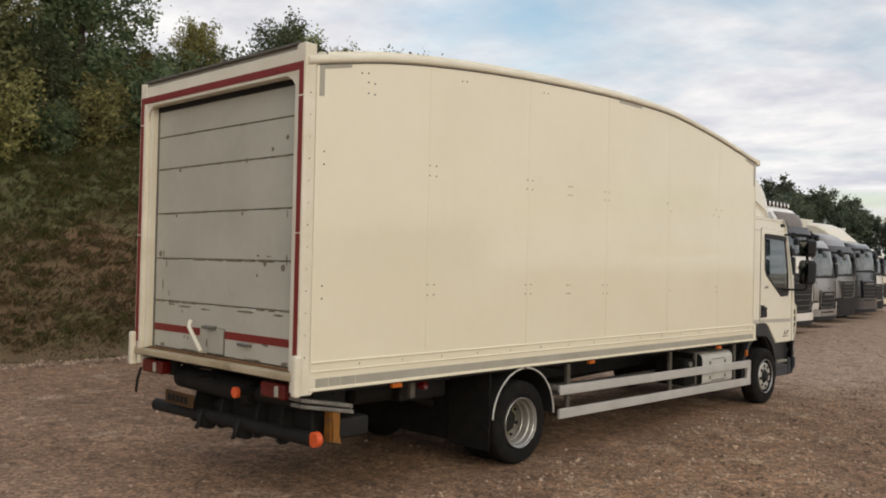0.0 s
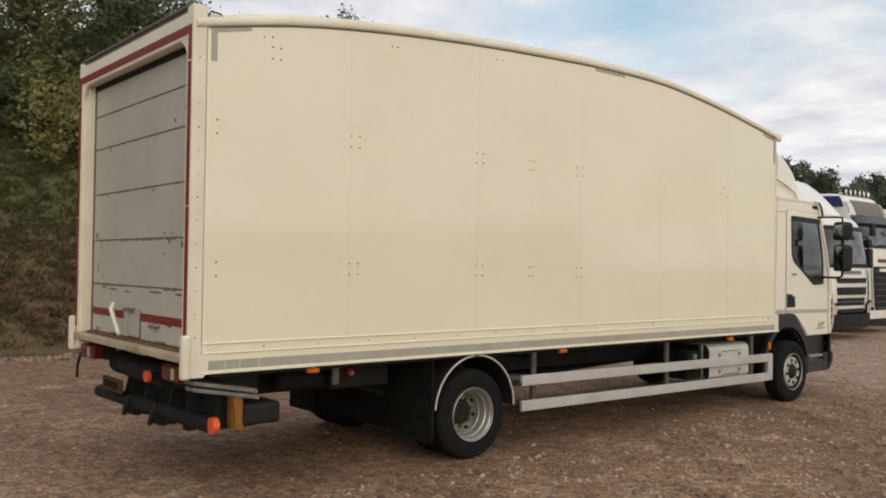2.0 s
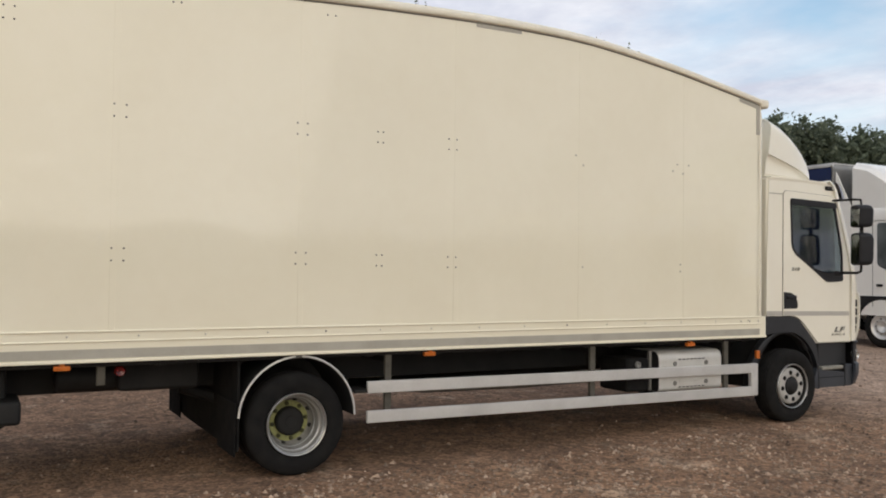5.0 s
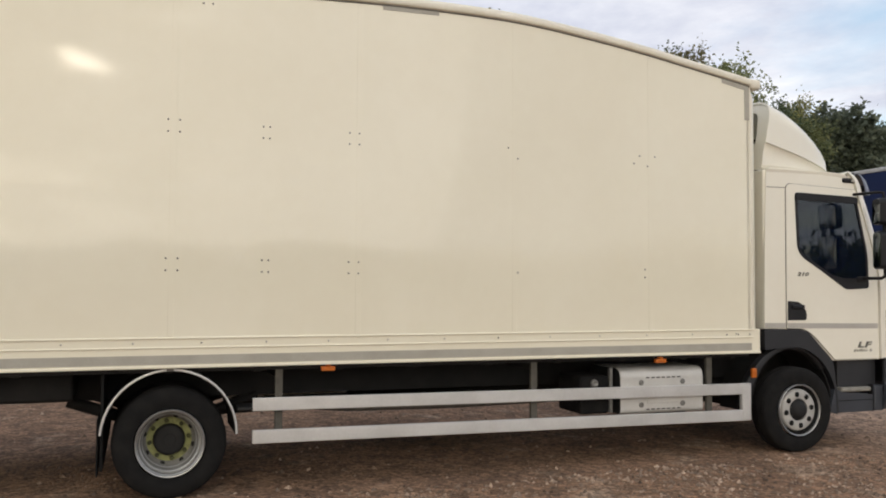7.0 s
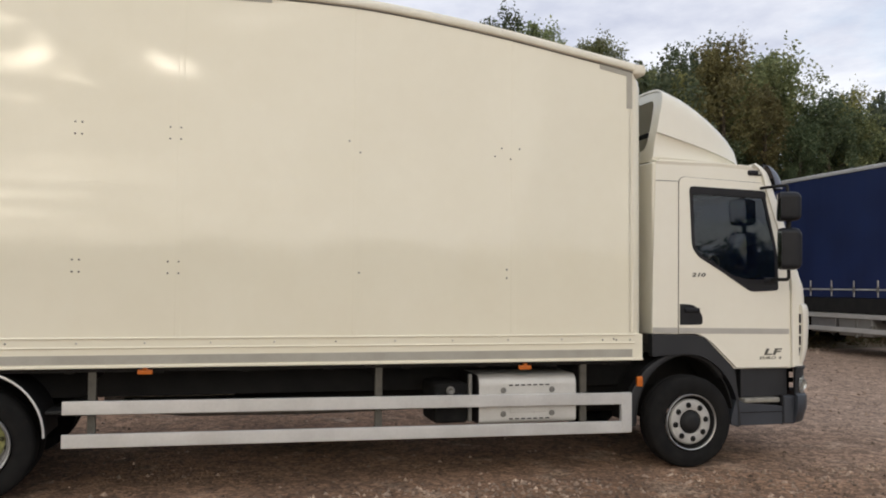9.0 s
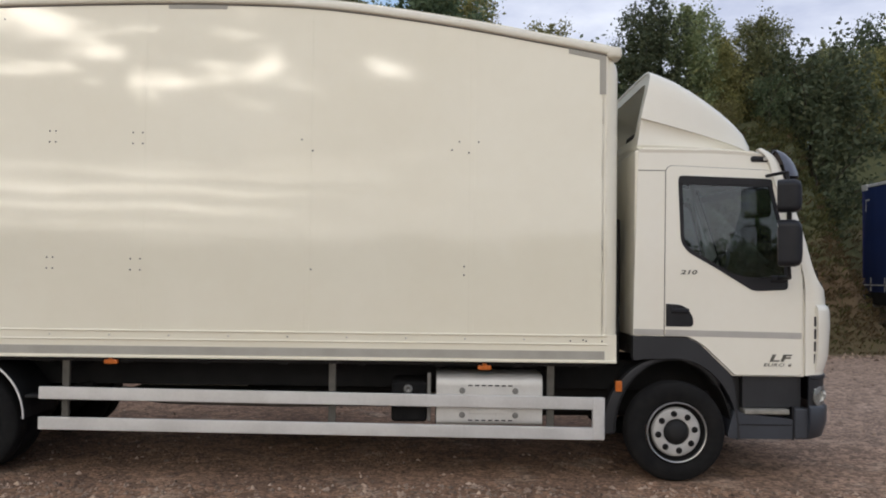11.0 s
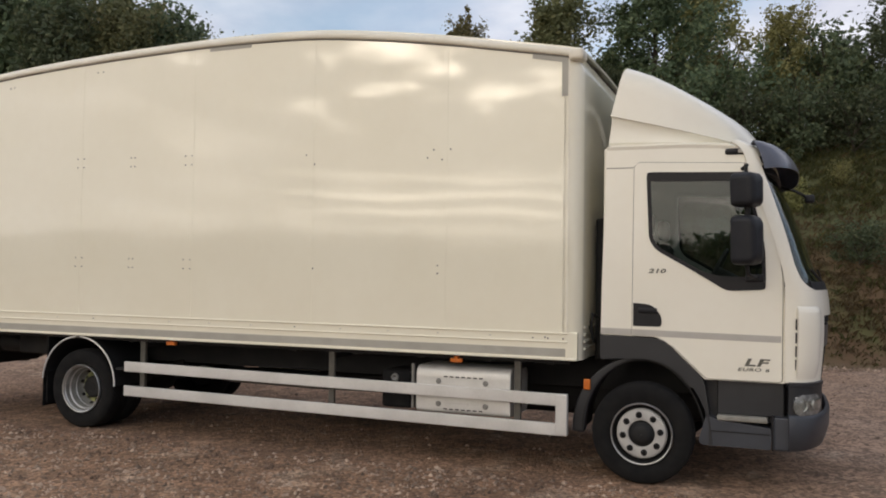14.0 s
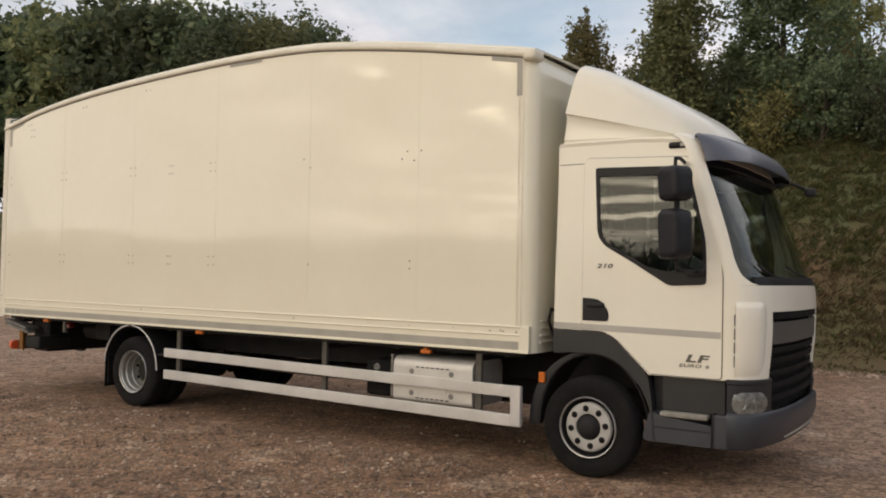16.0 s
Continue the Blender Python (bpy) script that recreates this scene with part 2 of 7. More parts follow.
RIM_GREY = surf("worn_grey_wheel_paint", (0.30, 0.295, 0.275), (0.19, 0.185, 0.17), rough=0.5, metal=0.2, scale=9, fine=60, spots=(0.12, 0.105, 0.085), spot_scale=12, spot_from=0.62)
YELLOWED = surf("yellow_green_primer", (0.34, 0.35, 0.14), (0.20, 0.21, 0.085), rough=0.6, scale=22, fine=90, spots=(0.07, 0.065, 0.04), spot_scale=24, spot_from=0.60)
POST = surf("dull_olive_post_paint", (0.105, 0.098, 0.082), (0.065, 0.06, 0.05), rough=0.6, metal=0.2, scale=9, fine=70)
CHROME = surf("bright_rim_edge", (0.58, 0.58, 0.57), (0.48, 0.48, 0.47), rough=0.25, metal=0.8, scale=8)
RUBBER = surf("tyre_rubber", (0.0085, 0.0085, 0.009), (0.0135, 0.013, 0.0125), rough=0.8, scale=9, fine=90, bump=0.15, spots=(0.022, 0.019, 0.016), spot_scale=7, spot_from=0.66, spec=0.18)
BLACK = surf("chassis_black", (0.011, 0.0112, 0.012), (0.016, 0.0158, 0.0155), rough=0.6, scale=5, fine=50, spots=(0.03, 0.026, 0.022), spot_scale=4, spot_from=0.68, spec=0.3)
GALV = surf("galvanised_steel", (0.26, 0.255, 0.24), (0.16, 0.155, 0.145), rough=0.5, metal=0.5, scale=9, fine=70)
PLASTIC = surf("dark_grey_moulding", (0.018, 0.019, 0.022), (0.013, 0.014, 0.017), rough=0.42, scale=6, fine=160, bump=0.05)
BUMPER = surf("blue_grey_bumper", (0.040, 0.045, 0.056), (0.033, 0.037, 0.046), rough=0.36, scale=5, fine=160, bump=0.04)
TREAD = surf("worn_step_tread", (0.26, 0.25, 0.22), (0.18, 0.175, 0.155), rough=0.6, scale=12, fine=80, bump=0.2)
GLOSS_BLACK = surf("gloss_black", (0.012, 0.012, 0.014), (0.018, 0.018, 0.02), rough=0.4, scale=4, spec=0.25)
MIRROR_SHELL = surf("mirror_shell_black", (0.008, 0.009, 0.012), (0.012, 0.013, 0.017), rough=0.42, scale=9, fine=120, bump=0.04, spec=0.3)
VISOR = surf("smoked_visor", (0.080, 0.088, 0.120), (0.062, 0.068, 0.095), rough=0.28, scale=4, coat=0.3)
SEAM = surf("seam_shadow_gap", (0.10, 0.095, 0.085), (0.15, 0.14, 0.125), rough=0.8, scale=12)
GREY_STRIPE = surf("grey_side_stripe", (0.44, 0.42, 0.385), (0.40, 0.385, 0.35), rough=0.4, scale=5)
BADGE = surf("badge_grey", (0.10, 0.10, 0.085), (0.16, 0.155, 0.13), rough=0.3, scale=20, metal=0.3)
SILL = surf("scuffed_sill_paint", (0.50, 0.43, 0.31), (0.36, 0.285, 0.185), rough=0.5, scale=3, fine=30, spots=(0.15, 0.095, 0.055), spot_scale=3.5, spot_from=0.56)
NUT = surf("dull_yellow_green_nut", (0.085, 0.088, 0.036), (0.045, 0.046, 0.022), rough=0.6, scale=30)
AMBER = surf("amber_lens", (0.62, 0.17, 0.02), (0.50, 0.12, 0.015), rough=0.25, scale=20)
DULL_AMBER = surf("dirty_amber_plate", (0.085, 0.042, 0.010), (0.05, 0.024, 0.008), rough=0.6, scale=12)
RED_LENS = surf("red_lens", (0.12, 0.010, 0.010), (0.09, 0.007, 0.007), rough=0.2, scale=20)
ORANGE = surf("orange_reflector", (0.78, 0.13, 0.04), (0.66, 0.10, 0.03), rough=0.4, scale=20)
YELLOW = surf("worn_orange_paint", (0.26, 0.105, 0.012), (0.18, 0.075, 0.012), rough=0.6, scale=10, spots=(0.10, 0.06, 0.03), spot_scale=9, spot_from=0.58)
RUST = surf("rusty_brown", (0.12, 0.06, 0.03), (0.18, 0.10, 0.04), rough=0.8, scale=9)
LENS = surf("headlamp_chrome", (0.80, 0.80, 0.78), (0.42, 0.42, 0.42), rough=0.16, metal=0.55, scale=16)
CLEAR = glass("clear_glass", (0.93, 0.96, 0.95))
TINT = glass("tinted_window_glass", (0.40, 0.47, 0.47))
MIRROR = surf("mirror_glass", (0.8, 0.8, 0.8), (0.8, 0.8, 0.8), rough=0.01, metal=1.0)
SEAT = surf("seat_cloth", (0.020, 0.021, 0.024), (0.034, 0.035, 0.038), rough=0.9, scale=20, fine=140)
TRIM = surf("cab_lining", (0.085, 0.082, 0.078), (0.11, 0.105, 0.10), rough=0.8, scale=9)
DASH = surf("dash_grey", (0.05, 0.05, 0.05), (0.07, 0.07, 0.07), rough=0.7, scale=20)


# ---- shaping ----
class Shape:
    """Collects vertices and faces of one mesh."""

    def __init__(self):
        self.v, self.f = [], []

    def add(self, verts, faces):
        o = len(self.v)
        self.v += [tuple(p) for p in verts]
        self.f += [tuple(i + o for i in f) for f in faces]
        return self

    def box(self, x0, x1, y0, y1, z0, z1, c=0.0):
        x0, x1 = min(x0, x1), max(x0, x1)
        y0, y1 = min(y0, y1), max(y0, y1)
        z0, z1 = min(z0, z1), max(z0, z1)
        c = min(c, (x1 - x0) * .45, (y1 - y0) * .45, (z1 - z0) * .45)
        if c <= 0:
            vs = [(x, y, z) for x in (x0, x1) for y in (y0, y1) for z in (z0, z1)]
            return self.add(vs, [(0, 1, 3, 2), (4, 6, 7, 5), (0, 4, 5, 1), (2, 3, 7, 6), (0, 2, 6, 4), (1, 5, 7, 3)])
        bm = bmesh.new()
        bmesh.ops.create_cube(bm, size=1.0, matrix=Matrix.LocRotScale(((x0 + x1) / 2, (y0 + y1) / 2, (z0 + z1) / 2), None, (x1 - x0, y1 - y0, z1 - z0)))
        bmesh.ops.bevel(bm, geom=bm.edges[:], offset=c, segments=2, profile=0.5, affect="EDGES")
        bm.verts.index_update()
        self.add([v.co[:] for v in bm.verts], [[v.index for v in f.verts] for f in bm.faces])
        bm.free()
        return self

    def cyl(self, p0, p1, r0, r1=None, n=16, caps=True):
        r1 = r0 if r1 is None else r1
        p0, p1 = Vector(p0), Vector(p1)
        q = (p1 - p0).to_track_quat("Z", "Y")
        vs = []
        for p, r in ((p0, r0), (p1, r1)):
            vs += [p + q @ Vector((r * math.cos(6.28318 * i / n), r * math.sin(6.28318 * i / n), 0)) for i in range(n)]
        fs = [(i, (i + 1) % n, n + (i + 1) % n, n + i) for i in range(n)]
        if caps:
            fs += [tuple(range(n))[::-1], tuple(range(n, 2 * n))]
        return self.add(vs, fs)

    def tube(self, pts, r, n=10, closed=False):
        pts = [Vector(p) for p in pts]
        rs = r if isinstance(r, (list, tuple)) else [r] * len(pts)
        m = len(pts)
        vs, up = [], None
        for i, p in enumerate(pts):
            a = pts[(i - 1) % m] if (closed or i) else p
            b = pts[(i + 1) % m] if (closed or i < m - 1) else p
            d = (b - a).normalized()
            if up is None:
                up = d.orthogonal().normalized()
            up = (up - d * up.dot(d)).normalized()
            s = d.cross(up)
            vs += [p + rs[i] * (math.cos(6.28318 * k / n) * up + math.sin(6.28318 * k / n) * s) for k in range(n)]
        fs = []
        for i in range(m if closed else m - 1):
            a, b = i * n, ((i + 1) % m) * n
            fs += [(a + k, a + (k + 1) % n, b + (k + 1) % n, b + k) for k in range(n)]
        if not closed:
            fs += [tuple(range(n))[::-1], tuple((m - 1) * n + k for k in range(n))]
        return self.add(vs, fs)

    def loft(self, rows, closed=False, cap=False):
        """Rows of points of equal count, skinned one to the next."""
        n = len(rows[0])
        vs = [p for r in rows for p in r]
        fs = []
        for i in range(len(rows) - 1):
            for k in range(n if closed else n - 1):
                fs.append((i * n + k, i * n + (k + 1) % n, (i + 1) * n + (k + 1) % n, (i + 1) * n + k))
        if cap:
            fs += [tuple(range(n))[::-1], tuple((len(rows) - 1) * n + k for k in range(n))]
        return self.add(vs, fs)

    def lathe(self, centre, profile, n=40, axis="x"):
        """profile: (along, radius) pairs, turned round an axis through centre."""
        rows = []
        for a, r in profile:
            row = []
            for k in range(n):
                c, s = math.cos(6.28318 * k / n), math.sin(6.28318 * k / n)
                if axis == "x":
                    row.append((centre[0] + a, centre[1] + r * c, centre[2] + r * s))
                elif axis == "y":
                    row.append((centre[0] + r * c, centre[1] + a, centre[2] + r * s))
                else:
                    row.append((centre[0] + r * c, centre[1] + r * s, centre[2] + a))
            rows.append(row)
        return self.loft(rows, closed=True)

    def plate(self, outer, holes, at, thick, axis="x"):
        """A flat plate with holes: outlines in the two other axes, from at to at + thick."""
        bm = bmesh.new()

        def put(p):
            return {"x": (at, p[0], p[1]), "y": (p[0], at, p[1]), "z": (p[0], p[1], at)}[axis]
        for loop in [outer, *holes]:
            vs = [bm.verts.new(put(p)) for p in loop]
            for i in range(len(vs)):
                bm.edges.new((vs[i], vs[(i + 1) % len(vs)]))
        bmesh.ops.triangle_fill(bm, use_beauty=True, use_dissolve=False, edges=bm.edges[:])
        r = bmesh.ops.extrude_face_region(bm, geom=bm.faces[:])
        d = {"x": (thick, 0, 0), "y": (0, thick, 0), "z": (0, 0, thick)}[axis]
        bmesh.ops.translate(bm, vec=d, verts=[g for g in r["geom"] if isinstance(g, bmesh.types.BMVert)])
        bm.verts.index_update()
        self.add([v.co[:] for v in bm.verts], [[v.index for v in f.verts] for f in bm.faces])
        bm.free()
        return self


def rounded(pts, r, n=4):
    """An outline with its corners rounded; r is one radius or one for each corner."""
    out, m = [], len(pts)
    for i in range(m):
        p, a, b = Vector(pts[i]), Vector(pts[i - 1]), Vector(pts[(i + 1) % m])
        ri = r[i] if isinstance(r, (list, tuple)) else r
        da, db = (a - p), (b - p)
        k = min(ri, da.length * .48, db.length * .48)
        if k <= 1e-4:
            out.append(tuple(p)); continue
        s, e = p + da.normalized() * k, p + db.normalized() * k
        for j in range(n + 1):
            t = j / n
            out.append(tuple((1 - t) ** 2 * s + 2 * t * (1 - t) * p + t * t * e))
    return out


ORIGIN = {}


def thing(name, label, category, loc=(0, 0, 0), group="", kind=""):
    ob = new(name)
    ob.location = loc
    ob.empty_display_size = 0.2
    ORIGIN[ob.name] = Vector(loc)
    return tagged(ob, label, category, group, kind)


def weigh_normals(me, degrees):
    """Smooth shading by face area, so that broad flat faces stay flat beside their rounded edges."""
    limit = math.cos(radians(degrees))
    faces = [(p.normal.copy(), p.area) for p in me.polygons]
    round_vert = [[] for _ in me.vertices]
    for p in me.polygons:
        p.use_smooth = True
        for v in p.vertices:
            round_vert[v].append(p.index)
    out = []
    for p in me.polygons:
        n0 = faces[p.index][0]
        for v in p.vertices:
            acc = Vector((0, 0, 0))
            for k in round_vert[v]:
                n, a = faces[k]
                if n.dot(n0) > limit:
                    acc += n * a
            out.append(acc.normalized() if acc.length > 1e-12 else n0)
    me.normals_split_custom_set(out)


def mesh_of(name, shape, material, origin=(0, 0, 0), bevel=0.0, smooth=50, subdiv=0, thick=0.0):
    me = bpy.data.meshes.new(name)
    bm = bmesh.new()
    o = Vector(origin)
    vs = [bm.verts.new(Vector(p) - o) for p in shape.v]
    for f in shape.f:
        try:
            bm.faces.new([vs[i] for i in f])
        except ValueError:
            pass
    bmesh.ops.remove_doubles(bm, verts=bm.verts[:], dist=0.0002)
    bmesh.ops.recalc_face_normals(bm, faces=bm.faces[:])
    if thick:
        bmesh.ops.solidify(bm, geom=bm.faces[:], thickness=thick)
        bmesh.ops.recalc_face_normals(bm, faces=bm.faces[:])
    if bevel:
        es = [e for e in bm.edges if len(e.link_faces) == 2 and e.calc_face_angle(0) > 0.7]
        bmesh.ops.bevel(bm, geom=es, offset=bevel, segments=2, profile=0.5, affect="EDGES", clamp_overlap=True)
    bm.to_mesh(me)
    bm.free()
    me.materials.append(material)
    if smooth:
        weigh_normals(me, smooth)
    return me


def part(name, shape, material, parent, label="", **kw):
    o = ORIGIN[parent.name]
    ob = new(name, mesh_of(name, shape, material, o, **kw))
    ob.parent = parent
    ORIGIN[ob.name] = o
    if label:
        ob["label"] = label
    return ob


def solid(name, shape, material, label, category, group="", kind="", origin=(0, 0, 0), **kw):
    """A thing of one mesh."""
    ob = new(name, mesh_of(name, shape, material, origin, **kw))
    ob.location = origin
    ORIGIN[ob.name] = Vector(origin)
    return tagged(ob, label, category, group, kind)


def piece(name, mesh, parent, m):
    """A repeat on shared mesh data, at m in the world."""
    ob = new(name, mesh)
    ob.parent = parent
    ob.matrix_basis = Matrix.Translation(-ORIGIN[parent.name]) @ m
    return ob


def smoothstep(a, b, x):
    t = max(0.0, min(1.0, (x - a) / (b - a)))
    return t * t * (3 - 2 * t)


def curve(pts, x):
    """A smooth curve through (x, y) points."""
    if x <= pts[0][0]:
        return pts[0][1]
    for i in range(len(pts) - 1):
        (x0, y0), (x1, y1) = pts[i], pts[i + 1]
        if x <= x1:
            m0 = (y1 - pts[i - 1][1]) / (x1 - pts[i - 1][0]) if i else (y1 - y0) / (x1 - x0)
            m1 = (pts[i + 2][1] - y0) / (pts[i + 2][0] - x0) if i + 2 < len(pts) else (y1 - y0) / (x1 - x0)
            h = x1 - x0
            t = (x - x0) / h
            return (2 * t**3 - 3 * t**2 + 1) * y0 + (t**3 - 2 * t**2 + t) * h * m0 + (3 * t**2 - 2 * t**3) * y1 + (t**3 - t**2) * h * m1
    return pts[-1][1]


# ---- the yard and the bank ----
FOOT = [(-40, -16.6), (0, -16.7), (8, -16.3), (14, -16.2), (18, -17.2), (21, -17.6), (24, -18.0), (60, -20.0)]


def hash_noise(x, y, s):
    return noise.noise(Vector((x * s, y * s, 3.7 * s)))


def bank_height(x, y):
    """Height of the ground: a flat yard, then the bank past its foot on the west side."""
    foot = curve(FOOT, y)
    s = foot - x
    flat = 0.012 * hash_noise(x, y, 0.6)
    if s <= 0:
        return flat
    lag = 5.6 * smoothstep(21.3, 23.1, y)     # the bank stands further back behind the parked row
    top = 5.3 + 0.5 * hash_noise(x, y, 0.12) - 0.9 * smoothstep(14, 4, y) + 1.0 * smoothstep(17, 22, y) - 2.2 * smoothstep(26, 40, y)
    verge = 0.12 * smoothstep(0, 1.2, s)
    t = s - 0.5 - lag
    rise = 0.0
    if t > 0:
        run = 6.2
        k = min(t / run, 1.0)
        rise = top * (k * 0.85 + 0.15 * smoothstep(0, 1, k))
        if t > run:
            rise += 0.06 * min(t - run, 40)
    rough = (0.16 * hash_noise(x, y, 0.55) + 0.10 * hash_noise(x + 9, y, 1.5)) * smoothstep(0.2, 1.5, s)
    return flat + verge + rise + rough


def ground_material():
    m = surf("red_gravel", (0.30, 0.183, 0.113), (0.172, 0.098, 0.058), rough=0.92, scale=0.45, fine=42, bump=0.9,
             spots=(0.37, 0.265, 0.185), spot_scale=1.4, spot_from=0.56)
    nt = m.node_tree
    b = nt.nodes["Principled BSDF"]
    N, L = nt.nodes.new, nt.links.new
    tc = N("ShaderNodeTexCoord")
    # small stones of many tones
    vo = N("ShaderNodeTexVoronoi"); vo.inputs["Scale"].default_value = 34
    L(tc.outputs["Object"], vo.inputs["Vector"])
    sep = N("ShaderNodeSeparateColor"); L(vo.outputs["Color"], sep.inputs[0])
    mr = N("ShaderNodeMapRange"); mr.inputs["To Min"].default_value, mr.inputs["To Max"].default_value = 0.56, 1.50
    L(sep.outputs[0], mr.inputs["Value"])
    # trodden clods a hand wide
    v2 = N("ShaderNodeTexVoronoi"); v2.inputs["Scale"].default_value = 8.5
    n2 = N("ShaderNodeTexNoise"); n2.inputs["Scale"].default_value, n2.inputs["Detail"].default_value = 5.0, 6
    L(tc.outputs["Object"], n2.inputs["Vector"])
    wv = N("ShaderNodeVectorMath"); wv.operation = "MULTIPLY_ADD"; wv.inputs[1].default_value = (.5, .5, .5)
    L(n2.outputs["Color"], wv.inputs[0]); L(tc.outputs["Object"], wv.inputs[2]); L(wv.outputs[0], v2.inputs["Vector"])
    s2 = N("ShaderNodeSeparateColor"); L(v2.outputs["Color"], s2.inputs[0])
    m2 = N("ShaderNodeMapRange"); m2.inputs["To Min"].default_value, m2.inputs["To Max"].default_value = 0.64, 1.28
    L(s2.outputs[0], m2.inputs["Value"])
    both = N("ShaderNodeMath"); both.operation = "MULTIPLY"
    L(mr.outputs[0], both.inputs[0]); L(m2.outputs[0], both.inputs[1])
    mr = both
    hs = N("ShaderNodeHueSaturation")
    old = b.inputs["Base Color"].links[0].from_socket
    # paler, greyer gravel ahead of the lorry, and less strongly behind it
    sx = N("ShaderNodeSeparateXYZ"); L(tc.outputs["Object"], sx.inputs[0])
    wob = N("ShaderNodeTexNoise"); wob.inputs["Scale"].default_value, wob.inputs["Detail"].default_value = 0.35, 4
    L(tc.outputs["Object"], wob.inputs["Vector"])
    ya = N("ShaderNodeMath"); ya.operation = "MULTIPLY_ADD"; ya.inputs[1].default_value = 5.0
    L(wob.outputs["Fac"], ya.inputs[0]); L(sx.outputs[1], ya.inputs[2])
    d1 = N("ShaderNodeMapRange"); d1.interpolation_type = "SMOOTHSTEP"
    d1.inputs["From Min"].default_value, d1.inputs["From Max"].default_value = 15.0, 19.5
    d1.inputs["To Max"].default_value = 0.75
    L(ya.outputs[0], d1.inputs["Value"])
    d2 = N("ShaderNodeMapRange"); d2.interpolation_type = "SMOOTHSTEP"
    d2.inputs["From Min"].default_value, d2.inputs["From Max"].default_value = 9.0, 3.0
    d2.inputs["To Max"].default_value = 0.4
    L(ya.outputs[0], d2.inputs["Value"])
    dm = N("ShaderNodeMath"); dm.operation = "MAXIMUM"
    L(d1.outputs[0], dm.inputs[0]); L(d2.outputs[0], dm.inputs[1])
    pale_mix = N("ShaderNodeMix"); pale_mix.data_type = "RGBA"
    L(dm.outputs[0], pale_mix.inputs["Factor"]); L(old, pale_mix.inputs["A"])
    pale_mix.inputs["B"].default_value = (0.37, 0.268, 0.20, 1)
    L(pale_mix.outputs["Result"], hs.inputs["Color"]); L(mr.outputs[0], hs.inputs["Value"])
    L(hs.outputs[0], b.inputs["Base Color"])
    bp = N("ShaderNodeBump"); bp.inputs["Strength"].default_value, bp.inputs["Distance"].default_value = 0.6, 0.02
    L(vo.outputs["Distance"], bp.inputs["Height"]); bp.invert = True
    nrm = b.inputs["Normal"].links[0].from_socket
    L(nrm, bp.inputs["Normal"]); L(bp.outputs[0], b.inputs["Normal"])
    return m


GRAVEL = ground_material()
STONES = surf("gravel_stones", (0.40, 0.30, 0.225), (0.12, 0.075, 0.050), rough=0.9, scale=2.0, fine=50, islands=0.55)
BANK = surf("bank_earth_and_grass", (0.108, 0.086, 0.040), (0.138, 0.082, 0.046), rough=0.95, scale=0.35, fine=9, bump=0.45, spots=(0.10, 0.095, 0.036), spot_scale=0.5, spot_from=0.54)


def grass_above(m, green, z0, z1):
    """Grass takes over from bare earth higher up the slope."""
    nt = m.node_tree
    b = nt.nodes["Principled BSDF"]
    N, L = nt.nodes.new, nt.links.new
    old = b.inputs["Base Color"].links[0].from_socket
    tc, sx = N("ShaderNodeTexCoord"), N("ShaderNodeSeparateXYZ")
    L(tc.outputs["Object"], sx.inputs[0])
    n = N("ShaderNodeTexNoise"); n.inputs["Scale"].default_value, n.inputs["Detail"].default_value = 0.7, 6
    L(tc.outputs["Object"], n.inputs["Vector"])
    add = N("ShaderNodeMath"); add.operation = "MULTIPLY_ADD"; add.inputs[1].default_value = 3.2
    L(n.outputs["Fac"], add.inputs[0]); L(sx.outputs[2], add.inputs[2])
    mr = N("ShaderNodeMapRange"); mr.interpolation_type = "SMOOTHSTEP"
    mr.inputs["From Min"].default_value, mr.inputs["From Max"].default_value = z0 + 1.6, z1 + 1.6
    L(add.outputs[0], mr.inputs["Value"])
    mx = N("ShaderNodeMix"); mx.data_type = "RGBA"
    L(mr.outputs[0], mx.inputs["Factor"]); L(old, mx.inputs["A"]); mx.inputs["B"].default_value = (*green, 1)
    L(mx.outputs["Result"], b.inputs["Base Color"])


grass_above(BANK, (0.085, 0.090, 0.038), 2.0, 3.4)


def build_ground():
    xs = [-400, -200, -120, -90, -70] + [-60 + 2 * i for i in range(12)] + [-36 + 0.5 * i for i in range(40)] + [-16 + 1.0 * i for i in range(20)] + [6, 12, 25, 50, 90, 150, 260, 420]
    ys = [-400, -200, -100, -60] + [-40 + 2 * i for i in range(10)] + [-20 + 0.6 * i for i in range(90)] + [35 + 2 * i for i in range(28)] + [95, 130, 200, 400]
    yard, bank = Shape(), Shape()
    for sh, west in ((yard, False), (bank, True)):
        vs, ix = [], {}
        for i in range(len(xs) - 1):
            for j in range(len(ys) - 1):
                cx, cy = (xs[i] + xs[i + 1]) / 2, (ys[j] + ys[j + 1]) / 2
                is_bank = cx < curve(FOOT, cy) + 0.15
                if is_bank != west:
                    continue
                q = []
                for a, b in ((i, j), (i + 1, j), (i + 1, j + 1), (i, j + 1)):
                    if (a, b) not in ix:
                        ix[a, b] = len(vs)
                        vs.append((xs[a], ys[b], bank_height(xs[a], ys[b])))
                    q.append(ix[a, b])
                sh.f.append(tuple(q))
        sh.v = vs
    solid("ground", yard, GRAVEL, "reddish brown loose gravel yard, worn, paler towards its ends", "ground", kind="structure", smooth=60)
    solid("bank", bank, BANK, "steep earth bank grown over with bracken and grass", "bank", kind="structure", smooth=60)


build_ground()


